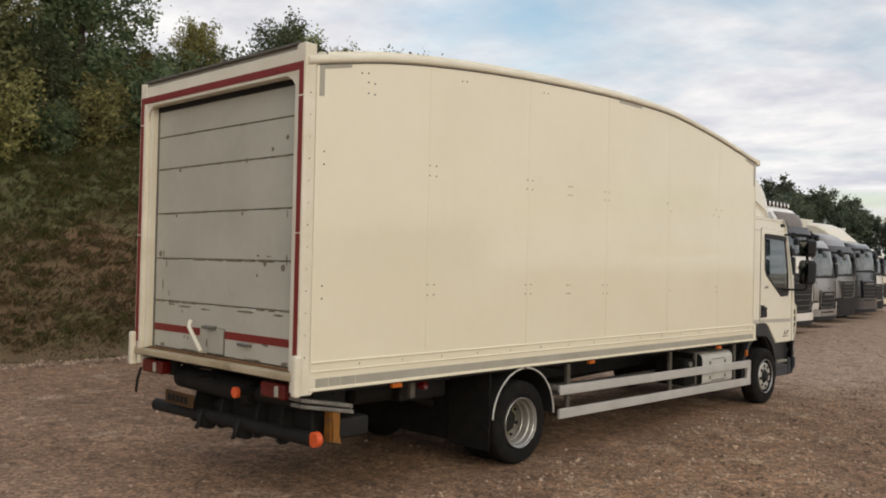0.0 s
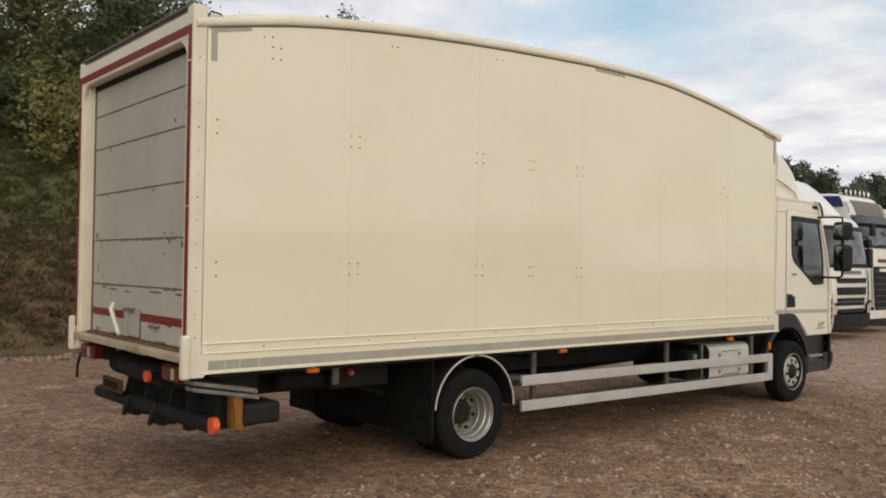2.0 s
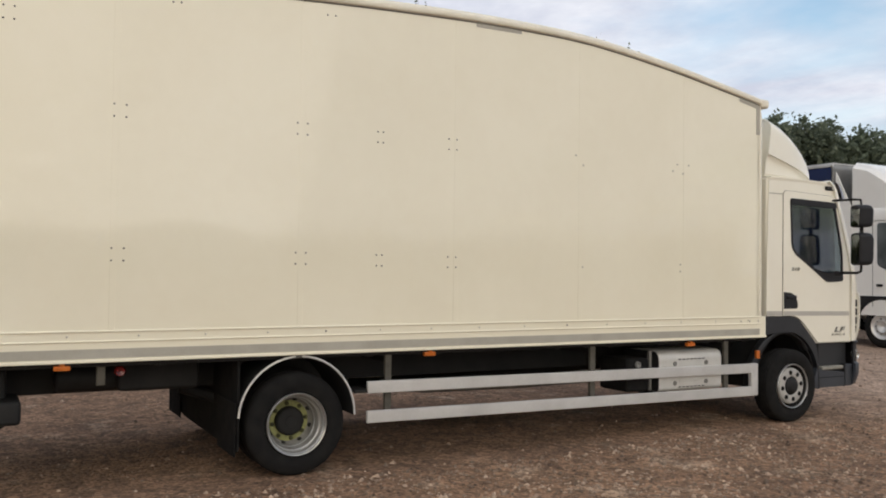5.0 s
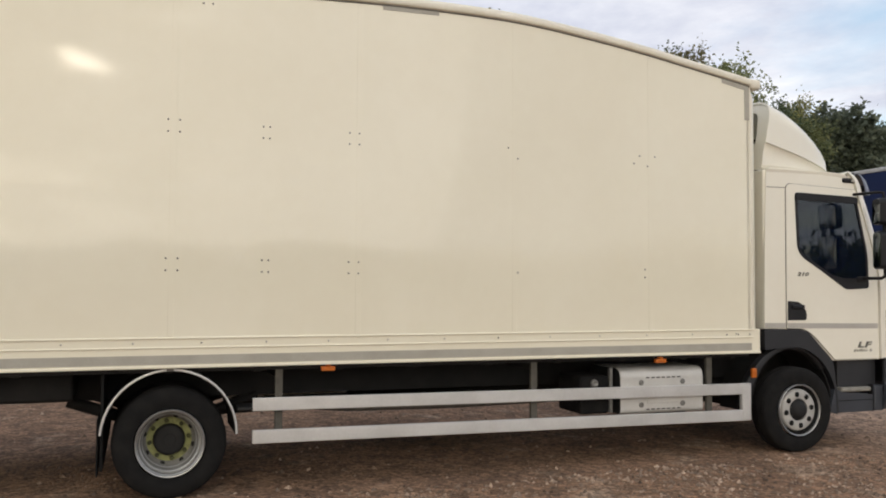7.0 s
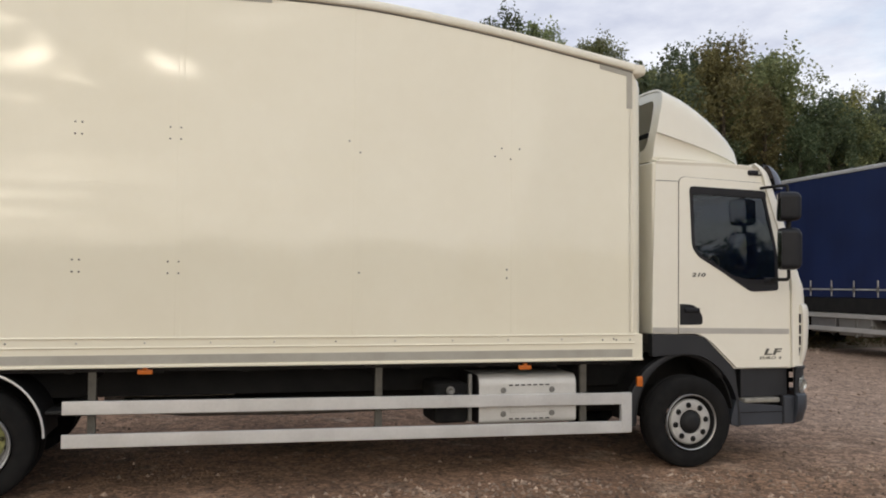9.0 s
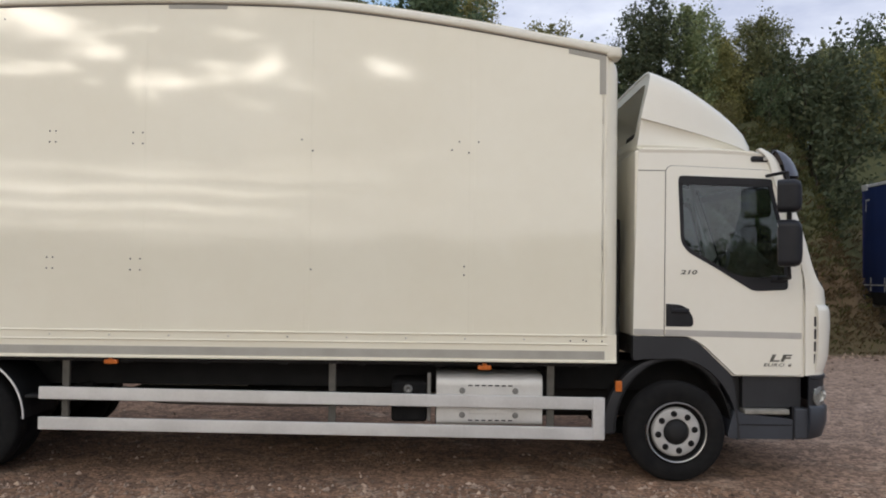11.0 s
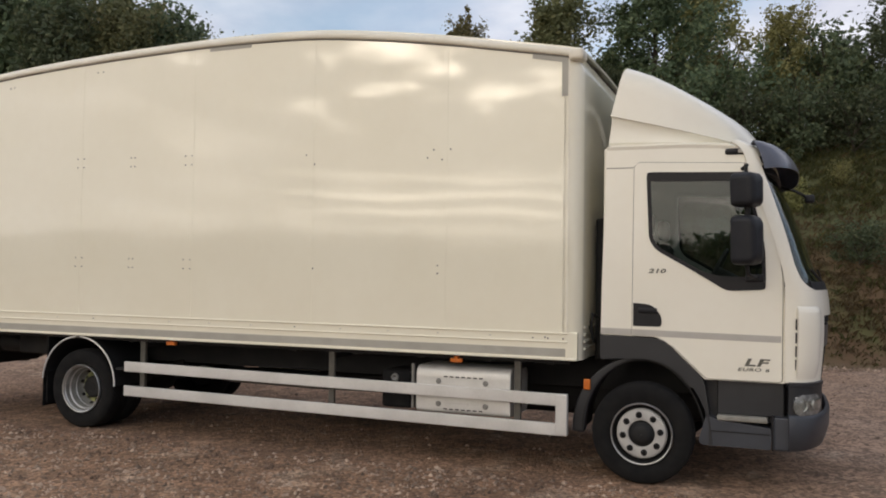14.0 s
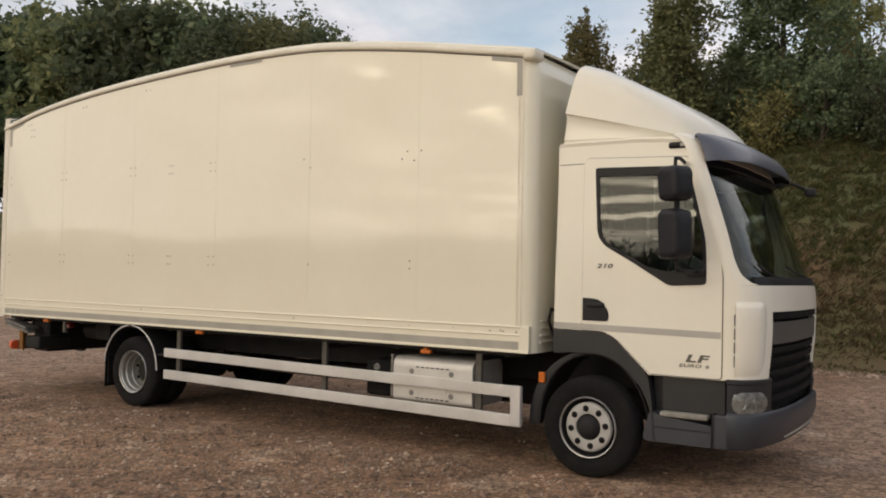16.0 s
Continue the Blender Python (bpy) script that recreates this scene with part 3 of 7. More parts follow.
# ---- the box lorry ----
CX = -6.705                       # middle of the lorry
XR, XL = -5.43, -8.05             # outer faces of the body's sides
Y0, Y1 = 4.29, 12.47              # rear and front of the body
ZB = 0.98                         # bottom lip of the body
ARCH = [(4.29, 3.50), (4.41, 3.527), (5.16, 3.672), (6.11, 3.782), (7.22, 3.858), (8.5, 3.907), (9.2, 3.912), (9.9, 3.893), (10.5, 3.833), (11.2, 3.735), (11.8, 3.632), (12.3, 3.545), (12.47, 3.51)]
SEAMS = [4.40, 5.68, 7.10, 8.53, 9.90, 11.25, 12.36]

lorry = thing("box_lorry", "cream-white box lorry with arched roof, parked on red gravel", "lorry", (CX, 9.0, 0))


def build_body():
    # inner body: floor and front wall, closed box behind the skins
    ys = [Y0 + 0.12 + (Y1 - 0.12 - Y0 - 0.12) * i / 40 for i in range(41)]
    sh = Shape()
    sh.box(XL + 0.03, XR - 0.03, Y0 + 0.19, Y1 - 0.05, ZB + 0.04, ZB + 0.16)
    part("floor_deck", sh, BLACK, lorry, "black underside of the load floor")
    # side panels, one sheet between each pair of seams
    for side, x in ((1, XR), (-1, XL)):
        for a, b in zip(SEAMS[:-1], SEAMS[1:]):
            n = 8
            yy = [a + 0.003 + (b - a - 0.006) * i / n for i in range(n + 1)]
            out = [(yy[0], ZB + 0.22)] + [(yy[-1], ZB + 0.22)] + [(y, curve(ARCH, y)) for y in yy[::-1]]
            part("side_panel", Shape().plate(out, [], x - side * 0.022, side * 0.022), CREAM, lorry, bevel=0.002)
        back = [(SEAMS[0] - .02, ZB + 0.1), (SEAMS[-1] + .02, ZB + 0.1)] + [(y, curve(ARCH, y) - .01) for y in [SEAMS[-1] + .02 - (SEAMS[-1] - SEAMS[0] + .04) * i / 40 for i in range(41)]]
        part("side_backing", Shape().plate(back, [], x - side * 0.024, -side * 0.02), SEAM, lorry)
        # raised flat joint strips over the seams, hardly proud
        for s in SEAMS[1:-1]:
            part("joint_strip", Shape().box(x - side * .001, x + side * 0.0022, s - 0.022, s + 0.022, ZB + 0.235, curve(ARCH, s) - 0.02, 0.0018), CREAM, lorry)
        # bottom rail: two mouldings, a grey band and the lip
        part("bottom_rail", Shape().box(x - side * 0.05, x + side * 0.004, Y0 + 0.11, Y1 - 0.02, ZB + 0.012, ZB + 0.232, 0.004), CREAM, lorry)
        part("moulding", Shape().box(x, x + side * 0.013, Y0 + 0.12, Y1 - 0.10, ZB + 0.216, ZB + 0.232, 0.005), CREAM, lorry)
        part("moulding", Shape().box(x, x + side * 0.013, Y0 + 0.12, Y1 - 0.10, ZB + 0.146, ZB + 0.160, 0.005), CREAM, lorry)
        part("lip", Shape().box(x - side * 0.05, x + side * 0.016, Y0 + 0.10, Y1 - 0.02, ZB, ZB + 0.022, 0.005), CREAM, lorry)
        band = [(4.42, 4.58), (4.588, 4.70), (4.708, 4.86)] + [(4.868, Y1 - 0.12)]
        for a, b in band:
            part("reflective_band", Shape().box(x, x + side * 0.0075, a, b, ZB + 0.030, ZB + 0.098), GREY_TAPE, lorry, "grey reflective tape along the bottom rail")
        # roof edge moulding following the arch
        rows = []
        N = 48
        prof = [(-0.06, -0.004), (0.006, -0.004), (0.020, 0.010), (0.024, 0.034), (0.014, 0.058), (-0.012, 0.074), (-0.06, 0.080)]
        for i in range(N + 1):
            y = Y0 + 0.02 + (Y1 - 0.02 - Y0 - 0.02) * i / N
            z = curve(ARCH, y)
            rows.append([(x + side * dx, y, z + dz) for dx, dz in prof])
        part("roof_edge", Shape().loft(rows, closed=True, cap=True), FRAME_WHITE, lorry, "rounded white roof edge capping")
        rows = [[(x + side * dx, y, curve(ARCH, y) + dz) for dx, dz in ((-.01, -.014), (.005, -.014), (.005, -.004), (-.01, -.004))] for y in [Y0 + .12 + (Y1 - .2 - Y0) * i / N for i in range(N + 1)]]
        part("edge_seal", Shape().loft(rows, closed=True, cap=True), SEAM, lorry, "dark sealant line under the roof edge")
    # roof sheet
    N = 48
    rows = []
    for i in range(N + 1):
        y = Y0 + 0.02 + (Y1 - 0.04 - Y0) * i / N
        z = curve(ARCH, y)
        rows.append([(XR - 0.05, y, z + 0.074), (CX + .6, y, z + .092), (CX, y, z + 0.10), (CX - .6, y, z + .092), (XL + 0.05, y, z + 0.074)])
    part("roof", Shape().loft(rows), CREAM, lorry, thick=-0.02)
    # front wall with rounded upright corners
    r = 0.13
    plan = [(XR, Y1 - r - 0.02)] + [(XR - r + r * math.cos(a), Y1 - r + r * math.sin(a)) for a in [radians(v) for v in range(0, 91, 15)]] + \
           [(XL + r - r * math.cos(a), Y1 - r + r * math.sin(a)) for a in [radians(v) for v in range(90, -1, -15)]] + [(XL, Y1 - r - .02)]
    rows = []
    for z in (ZB + 0.0, ZB + 0.5, 2.2, 3.0, 3.40, 3.46, 3.50, 3.535):
        k = max(0, (z - 3.42)) ** 1.5 * 1.6
        rows.append([(x + (CX - x) * 0.0, y - k, z + (0.05 if z > 3.5 else 0)) for x, y in plan])
    part("front_wall", Shape().loft(rows), CREAM, lorry, thick=0.03, smooth=50)
    for side, x in ((1, XR), (-1, XL)):
        part("corner_cap", Shape().box(x - side * .16, x + side * .028, Y1 - .12, Y1 + .012, 3.50, 3.60, .03), FRAME_WHITE, lorry, "small moulded cap on the body corner")
    for z in (1.06, 1.12, 1.18, 1.24):
        part("front_louvre", Shape().box(XR - .75, XR - .16, Y1 - .01, Y1 + .012, z, z + .02, .004), CREAM, lorry)
    # grey corner tapes
    for side, x in ((1, XR),):
        o = x + 0.0035
        part("corner_tape", Shape().plate([(4.430, 3.278), (4.478, 3.28), (4.478, 3.545), (4.430, 3.52)], [], x, 0.0035), GREY_TAPE, lorry)
        part("corner_tape", Shape().plate([(4.478, 3.495), (4.752, 3.555), (4.752, 3.60), (4.478, 3.545)], [], x, 0.0035), GREY_TAPE, lorry)
        part("corner_tape", Shape().plate([(8.72, 3.865), (9.205, 3.868), (9.205, 3.905), (8.72, 3.902)], [], x, 0.0035), GREY_TAPE, lorry)
        part("corner_tape", Shape().plate([(12.04, 3.538), (12.298, 3.49), (12.298, 3.532), (12.04, 3.583)], [], x, 0.0035), GREY_TAPE, lorry)
        part("corner_tape", Shape().plate([(12.298, 3.20), (12.351, 3.20), (12.351, 3.52), (12.298, 3.532)], [], x, 0.0035), GREY_TAPE, lorry)
    part("open_joint", Shape().box(XR, XR + .002, 5.6625, 5.6665, ZB + .235, 1.80), SEAM, lorry, "dark open joint between two panels")
    # vertical front corner joint
    part("corner_joint", Shape().box(XR, XR + .003, 12.352, 12.366, ZB + .23, 3.51), FRAME_WHITE, lorry)


build_body()


def build_rivets():
    me = mesh_of("rivet", Shape().lathe((0, 0, 0), [(0, 0.008), (0.003, 0.007), (0.005, 0.003), (0.0052, 0.0001)], n=7), SEAM)
    light = mesh_of("rivet_light", Shape().lathe((0, 0, 0), [(0, 0.008), (0.004, 0.007), (0.006, 0.003), (0.0062, 0.0001)], n=7), GREY_STRIPE)
    spots = []
    for y, z, d in ((5.71, 2.81, .085), (7.10, 2.80, .085), (7.79, 2.79, .05), (8.49, 2.785, .08), (5.71, 1.76, .085), (7.10, 1.755, .085), (7.79, 1.75, .05), (8.49, 1.745, .08), (4.97, 3.42, .07)):
        spots += [(y - d / 2, z - .045), (y + d / 2, z - .045), (y - d / 2, z + .045), (y + d / 2, z + .045)]
    spots += [(4.49, 2.75), (4.49, 2.85), (4.50, 1.70), (4.50, 1.80), (4.86, 3.53), (4.93, 3.54), (6.07, 3.665), (6.13, 3.67), (7.30, 3.755), (7.37, 3.758), (11.19, 1.69), (11.19, 1.76), (9.84, 2.79), (9.93, 2.70), (9.93, 1.72), (11.08, 2.72), (11.30, 2.79), (11.14, 2.79), (11.22, 2.70)]
    for y, z in spots:
        piece("rivet", me, lorry, Matrix.Translation((XR + .001, y, z)))
    for i in range(13):
        piece("rivet", light if i % 3 else me, lorry, Matrix.Translation((XR + .001, 4.345, 1.25 + i * .17)))
    for i in range(16):
        piece("rivet", light if i % 5 else me, lorry, Matrix.Translation((XR + .004, 4.9 + i * .485, ZB + .188)))
    for y in (12.07, 12.2, 12.33):
        piece("rivet", me, lorry, Matrix.Translation((XR + .004, y, ZB + .18)))


build_rivets()


def build_rear():
    yf = Y0                                   # rear face
    # upright posts with folded flange, header and sill
    for side, x in ((1, XR), (-1, XL)):
        part("rear_post", Shape().box(x + side * .004, x - side * .115, yf, yf + .11, ZB - .01, 3.675, .012), FRAME_WHITE, lorry, "white rear corner post")
        part("corner_bumper", Shape().box(x + side * .035, x - side * .035, yf - .05, yf + .02, ZB - .03, 1.27, .02), FRAME_WHITE, lorry, "white painted corner bumper")
        part("post_foot", Shape().plate([(yf, ZB - .02), (yf + .12, ZB - .02), (yf + .16, ZB + .02), (yf + .16, ZB + .12), (yf, ZB + .2)], [], x - side * .05, side * .06), FRAME_WHITE, lorry)
    part("header", Shape().box(XL + .115, XR - .115, yf + .004, yf + .12, 3.44, 3.63, .008), FRAME_WHITE, lorry, "white header over the shutter")
    part("header_channel", Shape().box(XL + .10, XR - .10, yf + .03, yf + .12, 3.625, 3.668, .004), GREY_STRIPE, lorry, "grey weathered channel over the header")
    part("rear_gasket", Shape().box(XL + .08, XR - .08, yf - .004, yf + .10, 3.665, 3.688, .005), SEAM, lorry, "dark weathered gasket strip")
    part("sill", Shape().box(XL + .02, XR - .02, yf - .02, yf + .19, 1.06, 1.118, .010), SILL, lorry, "scuffed white rear sill")
    # dark brown strip stands in for the shaded gap at the shutter's foot
    part("foot_gap_strip", Shape().box(XL + .16, XR - .16, yf + .060, yf + .106, 1.114, 1.140, .004), RUST, lorry, "dark brown strip drawn as the shaded gap under the shutter")
    for side, x in ((1, XR - .115), (-1, XL + .115)):
        part("shutter_guide", Shape().box(x - side * .0, x - side * .06, yf + .035, yf + .19, 1.13, 3.46, .005), FRAME_WHITE, lorry)
        # rounded gusset in the upper corner
        g = [(x, 3.44), (x - side * .16, 3.44)] + [(x - side * (.16 - .16 * math.sin(a)), 3.44 - .16 + .16 * math.cos(a)) for a in [radians(v) for v in range(15, 91, 15)]]
        part("gusset", Shape().plate(g, [], yf + .006, .02, axis="y"), FRAME_WHITE, lorry)
    # roller shutter, slat by slat
    marks = [1.14, 1.585, 1.985, 2.41, 2.835, 3.145, 3.46]
    xa, xb = XL + .165, XR - .165
    for a, b in zip(marks[:-1], marks[1:]):
        part("shutter_slat", Shape().box(xa, xb, yf + .105, yf + .125, a + .005, b - .005, .006), DOOR_GREY, lorry)
    part("shutter_backing", Shape().box(xa - .05, xb + .05, yf + .127, yf + .145, 1.13, 3.47), SEAM, lorry)
    # black strip drawn in for the shadow at the top of the shutter
    part("shutter_top_shade", Shape().box(xa, xb, yf + .095, yf + .110, 3.39, 3.44), BLACK, lorry, "black strip painted as the shade over the shutter")
    for a, b in ((xa - .004, xa + .028), (xb - .028, xb + .004)):
        part("guide_gap", Shape().box(a, b, yf + .095, yf + .106, 1.14, 3.44), SEAM, lorry, "dark gap beside the shutter")
    # scuffed hinge lines with tar spots
    rnd = random.Random(5)
    for z in marks[1:-1]:
        x = xa + .03
        while x < xb - .06:
            w = rnd.uniform(.06, .26)
            h = rnd.uniform(.004, .011) * (1.5 if z < 2.1 else 1.0)
            if rnd.random() < .92:
                part("scuff_mark", Shape().box(x, min(x + w, xb - .03), yf + .1035, yf + .106, z - h, z + h * .6), SCUFF, lorry)
            x += w + rnd.uniform(0, .07)
    for x, z, s in ((-5.78, 2.98, .022), (-5.98, 2.90, .02), (-6.35, 2.83, .02), (-7.45, 2.81, .02), (-6.4, 2.38, .016), (-7.5, 2.385, .016), (-7.78, 2.03, .03), (-5.80, 1.93, .03), (-6.05, 1.96, .025), (-6.16, 1.86, .014), (-7.35, 1.50, .012), (-7.30, 1.27, .014), (-7.24, 1.26, .014)):
        part("tar_spot", Shape().lathe((x, yf + .1045, z), [(-.002, .0005), (-.0025, s * .7), (0, s)], n=8, axis="y"), SCUFF, lorry)
    # worn patches: along the lower hinge lines, by the guide and along the foot
    def patch(x, z, w, h):
        n = 9
        pts = [(x + w * math.cos(6.283 * k / n) * rnd.uniform(.55, 1), z + h * math.sin(6.283 * k / n) * rnd.uniform(.5, 1)) for k in range(n)]
        part("scuff_patch", Shape().plate(pts, [], yf + .1042, -.0012, axis="y"), SCUFF, lorry)
    for x, z, w, h in ((-7.72, 2.03, .012, .045), (-7.64, 1.98, .03, .012), (-7.66, 1.93, .012, .04), (-7.72, 1.74, .012, .07), (-7.60, 1.66, .01, .03), (-7.3, 1.545, .16, .012), (-6.95, 1.535, .10, .010), (-6.3, 1.55, .20, .014), (-5.85, 1.545, .10, .012), (-7.55, 1.555, .09, .012),
                       (-7.70, 1.17, .05, .025), (-7.2, 1.155, .20, .010), (-6.85, 1.165, .10, .016), (-6.2, 1.155, .20, .014), (-5.75, 1.165, .07, .020), (-6.0, 2.02, .05, .008), (-6.15, 2.025, .03, .012), (-5.76, 2.36, .008, .05), (-5.75, 2.0, .01, .06), (-6.02, 1.30, .06, .03), (-6.9, 1.24, .03, .05), (-6.78, 1.23, .02, .03)):
        patch(x, z, w, h)
    # red tape: across the foot of the shutter and round the frame
    for a, b in ((xa + .02, -7.03), (-6.62, xb - .01)):
        part("red_band", Shape().box(a, b, yf + .101, yf + .106, 1.300, 1.365), RED_TAPE, lorry)
    for side, x in ((1, XR), (-1, XL)):
        for a, b in ((1.18, 2.2), (2.21, 3.26), (3.275, 3.53)):
            part("red_band", Shape().box(x - side * .02, x - side * .072, yf - .004, yf + .002, a, b), RED_TAPE, lorry)
    for a, b in ((XL + .02, XL + .30), (XL + .31, XR - .36), (XR - .35, XR - .02)):
        part("red_band", Shape().box(a, b, yf - .003, yf + .006, 3.47, 3.53), RED_TAPE, lorry)
    # latch plate, lever and pull
    part("latch_shadow_gap", Shape().box(-6.885, -6.622, yf + .096, yf + .1055, 1.15, 1.385), SEAM, lorry)
    part("latch_plate", Shape().box(-6.88, -6.63, yf + .088, yf + .106, 1.16, 1.38, .006), GREY_TAPE, lorry, "scratched latch plate")
    part("lever", Shape().tube([(-7.07, yf + .03, 1.43), (-7.04, yf + .0, 1.38), (-6.93, yf - .005, 1.28), (-6.82, yf - .005, 1.18)], .019, 8), FRAME_WHITE, lorry, "white shutter lever")
    part("lever_bracket", Shape().box(-6.94, -6.74, yf + .06, yf + .105, 1.37, 1.40, .006), GALV, lorry)
    part("pull_handle", Shape().box(-6.40, -6.21, yf + .075, yf + .105, 1.262, 1.288, .008), GALV, lorry, "small metal pull handle")
    # roof corner bits
    part("wire_loop", Shape().tube([(XR - .03, yf + .12, 3.60), (XR - .01, yf + .14, 3.645), (XR - .02, yf + .22, 3.64), (XR - .03, yf + .25, 3.60)], .007, 6), BLACK, lorry)
    part("roof_marker", Shape().box(XR - .07, XR - .055, 5.45, 5.465, curve(ARCH, 5.46) + .05, curve(ARCH, 5.46) + .115, .003), BLACK, lorry)
    # tail lamps
    for x0, x1 in ((-5.63, -5.96), (-7.56, -7.93)):
        lampy = part("tail_lamp", Shape().box(x0, x1, yf + .02, yf + .13, .895, 1.02, .02), RED_LENS, lorry, "red tail lamp cluster")
        part("clear_lens", Shape().box((x0 + x1) / 2 + .04, (x0 + x1) / 2 + .09, yf + .012, yf + .03, .915, 1.0, .006), GREY_TAPE, lampy)
        part("lamp_housing", Shape().box(x0 - .01, x1 + .01, yf + .13, yf + .24, .88, 1.03, .02), BLACK, lampy)
    part("dangling_strap", Shape().tube([(-8.0, yf + .05, .92), (-8.03, yf + .03, .80), (-8.07, yf + .04, .68)], .014, 6), BLACK, lorry)
    # tail lift: cylinders, tubes, arms and brackets
    part("lift_drum", Shape().cyl((-7.62, 4.58, .86), (-6.40, 4.58, .84), .105, n=20), BLACK, lorry, "black tail-lift cylinder")
    part("lift_drum", Shape().cyl((-6.38, 4.62, .84), (-5.75, 4.62, .84), .075, n=18), BLACK, lorry)
    part("lift_tube", Shape().cyl((-8.06, 4.55, .535), (-5.56, 4.55, .578), .060, n=18), BLACK, lorry, "black underrun tube")
    part("lift_tube", Shape().cyl((-7.2, 4.75, .62), (-5.75, 4.75, .62), .085, n=18), BLACK, lorry)
    for x in (-7.35, -6.9, -6.35, -6.0):
        part("lift_bracket", Shape().plate(rounded([(4.50, .47), (4.62, .47), (5.05, .72), (5.05, .92), (4.6, .93)], .06), [], x, .03), BLACK, lorry)
    part("lift_housing", Shape().box(-6.95, -5.72, 4.66, 5.02, .50, .93, .03), BLACK, lorry, "black tail-lift housing")
    part("lift_housing", Shape().box(-7.5, -6.98, 4.74, 5.0, .56, .92, .05), BLACK, lorry)
    for x in (-7.12, -6.52):
        part("tube_collar", Shape().cyl((x - .05, 4.55, .515), (x + .05, 4.55, .52), .085, n=18), BLACK, lorry)
        part("lift_hook", Shape().tube([(x, 4.50, .60), (x + .02, 4.46, .54), (x, 4.45, .47), (x - .05, 4.47, .45)], .022, 8), BLACK, lorry)
    part("lift_hose", Shape().tube([(-7.45, 4.56, .96), (-7.2, 4.50, .90), (-6.95, 4.50, .93), (-6.7, 4.52, .78), (-6.4, 4.50, .74)], .014, 6), RUBBER, lorry)
    for xo, w, z, ye, rise in ((-5.47, .19, .800, 4.88, .10), (-5.48, .13, .752, 4.90, .10)):
        bar = [(4.36, z + rise), (ye, z), (ye, z + .034), (4.36, z + rise + .030)]
        part("lift_arm", Shape().plate(bar, [], xo - w, w), GALV, lorry, "grey folded lift arm", bevel=.004)
    part("arm_bolt", Shape().lathe((-5.47, 4.86, .815), [(0, .016), (.01, .014), (.012, .0005)], n=10), GALV, lorry)
    part("end_reflector", Shape().lathe((-5.52, 4.52, .583), [(0, .0005), (-.006, .052), (0, .062), (.05, .062), (.05, .0005)], n=20, axis="y"), ORANGE, lorry, "round orange reflector on the tube end")
    part("mid_reflector", Shape().lathe((-6.40, 4.36, .865), [(0, .0005), (-.006, .040), (0, .048), (.03, .048), (.03, .0005)], n=18, axis="y"), ORANGE, lorry, "small round orange reflector")
    part("reflector_stem", Shape().cyl((-6.40, 4.38, .865), (-6.40, 4.56, .86), .03), BLACK, lorry)
    part("bracket_orange", Shape().plate([(4.70, .545), (4.79, .52), (4.765, .60), (4.77, .80), (4.69, .80), (4.705, .62)], [], -5.52, .025), YELLOW, lorry, "worn orange lift bracket")
    part("bracket_rear", Shape().box(-5.60, -5.52, 4.69, 4.72, .54, .80, .006), YELLOW, lorry)
    part("stowage_block", Shape().box(-6.0, -5.52, 4.78, 5.11, .55, .72, .03), BLACK, lorry, "black lift motor housing")
    # number plate hidden by plain colour
    part("plate", Shape().box(-7.74, -7.24, 4.46, 4.48, .605, .73, .006), DULL_AMBER, lorry, "dirty plate with no readable writing")
    for i in range(5):
        part("plate_bar", Shape().box(-7.68 + i * .075, -7.63 + i * .075, 4.454, 4.461, .635, .70), BLACK, lorry)


build_rear()


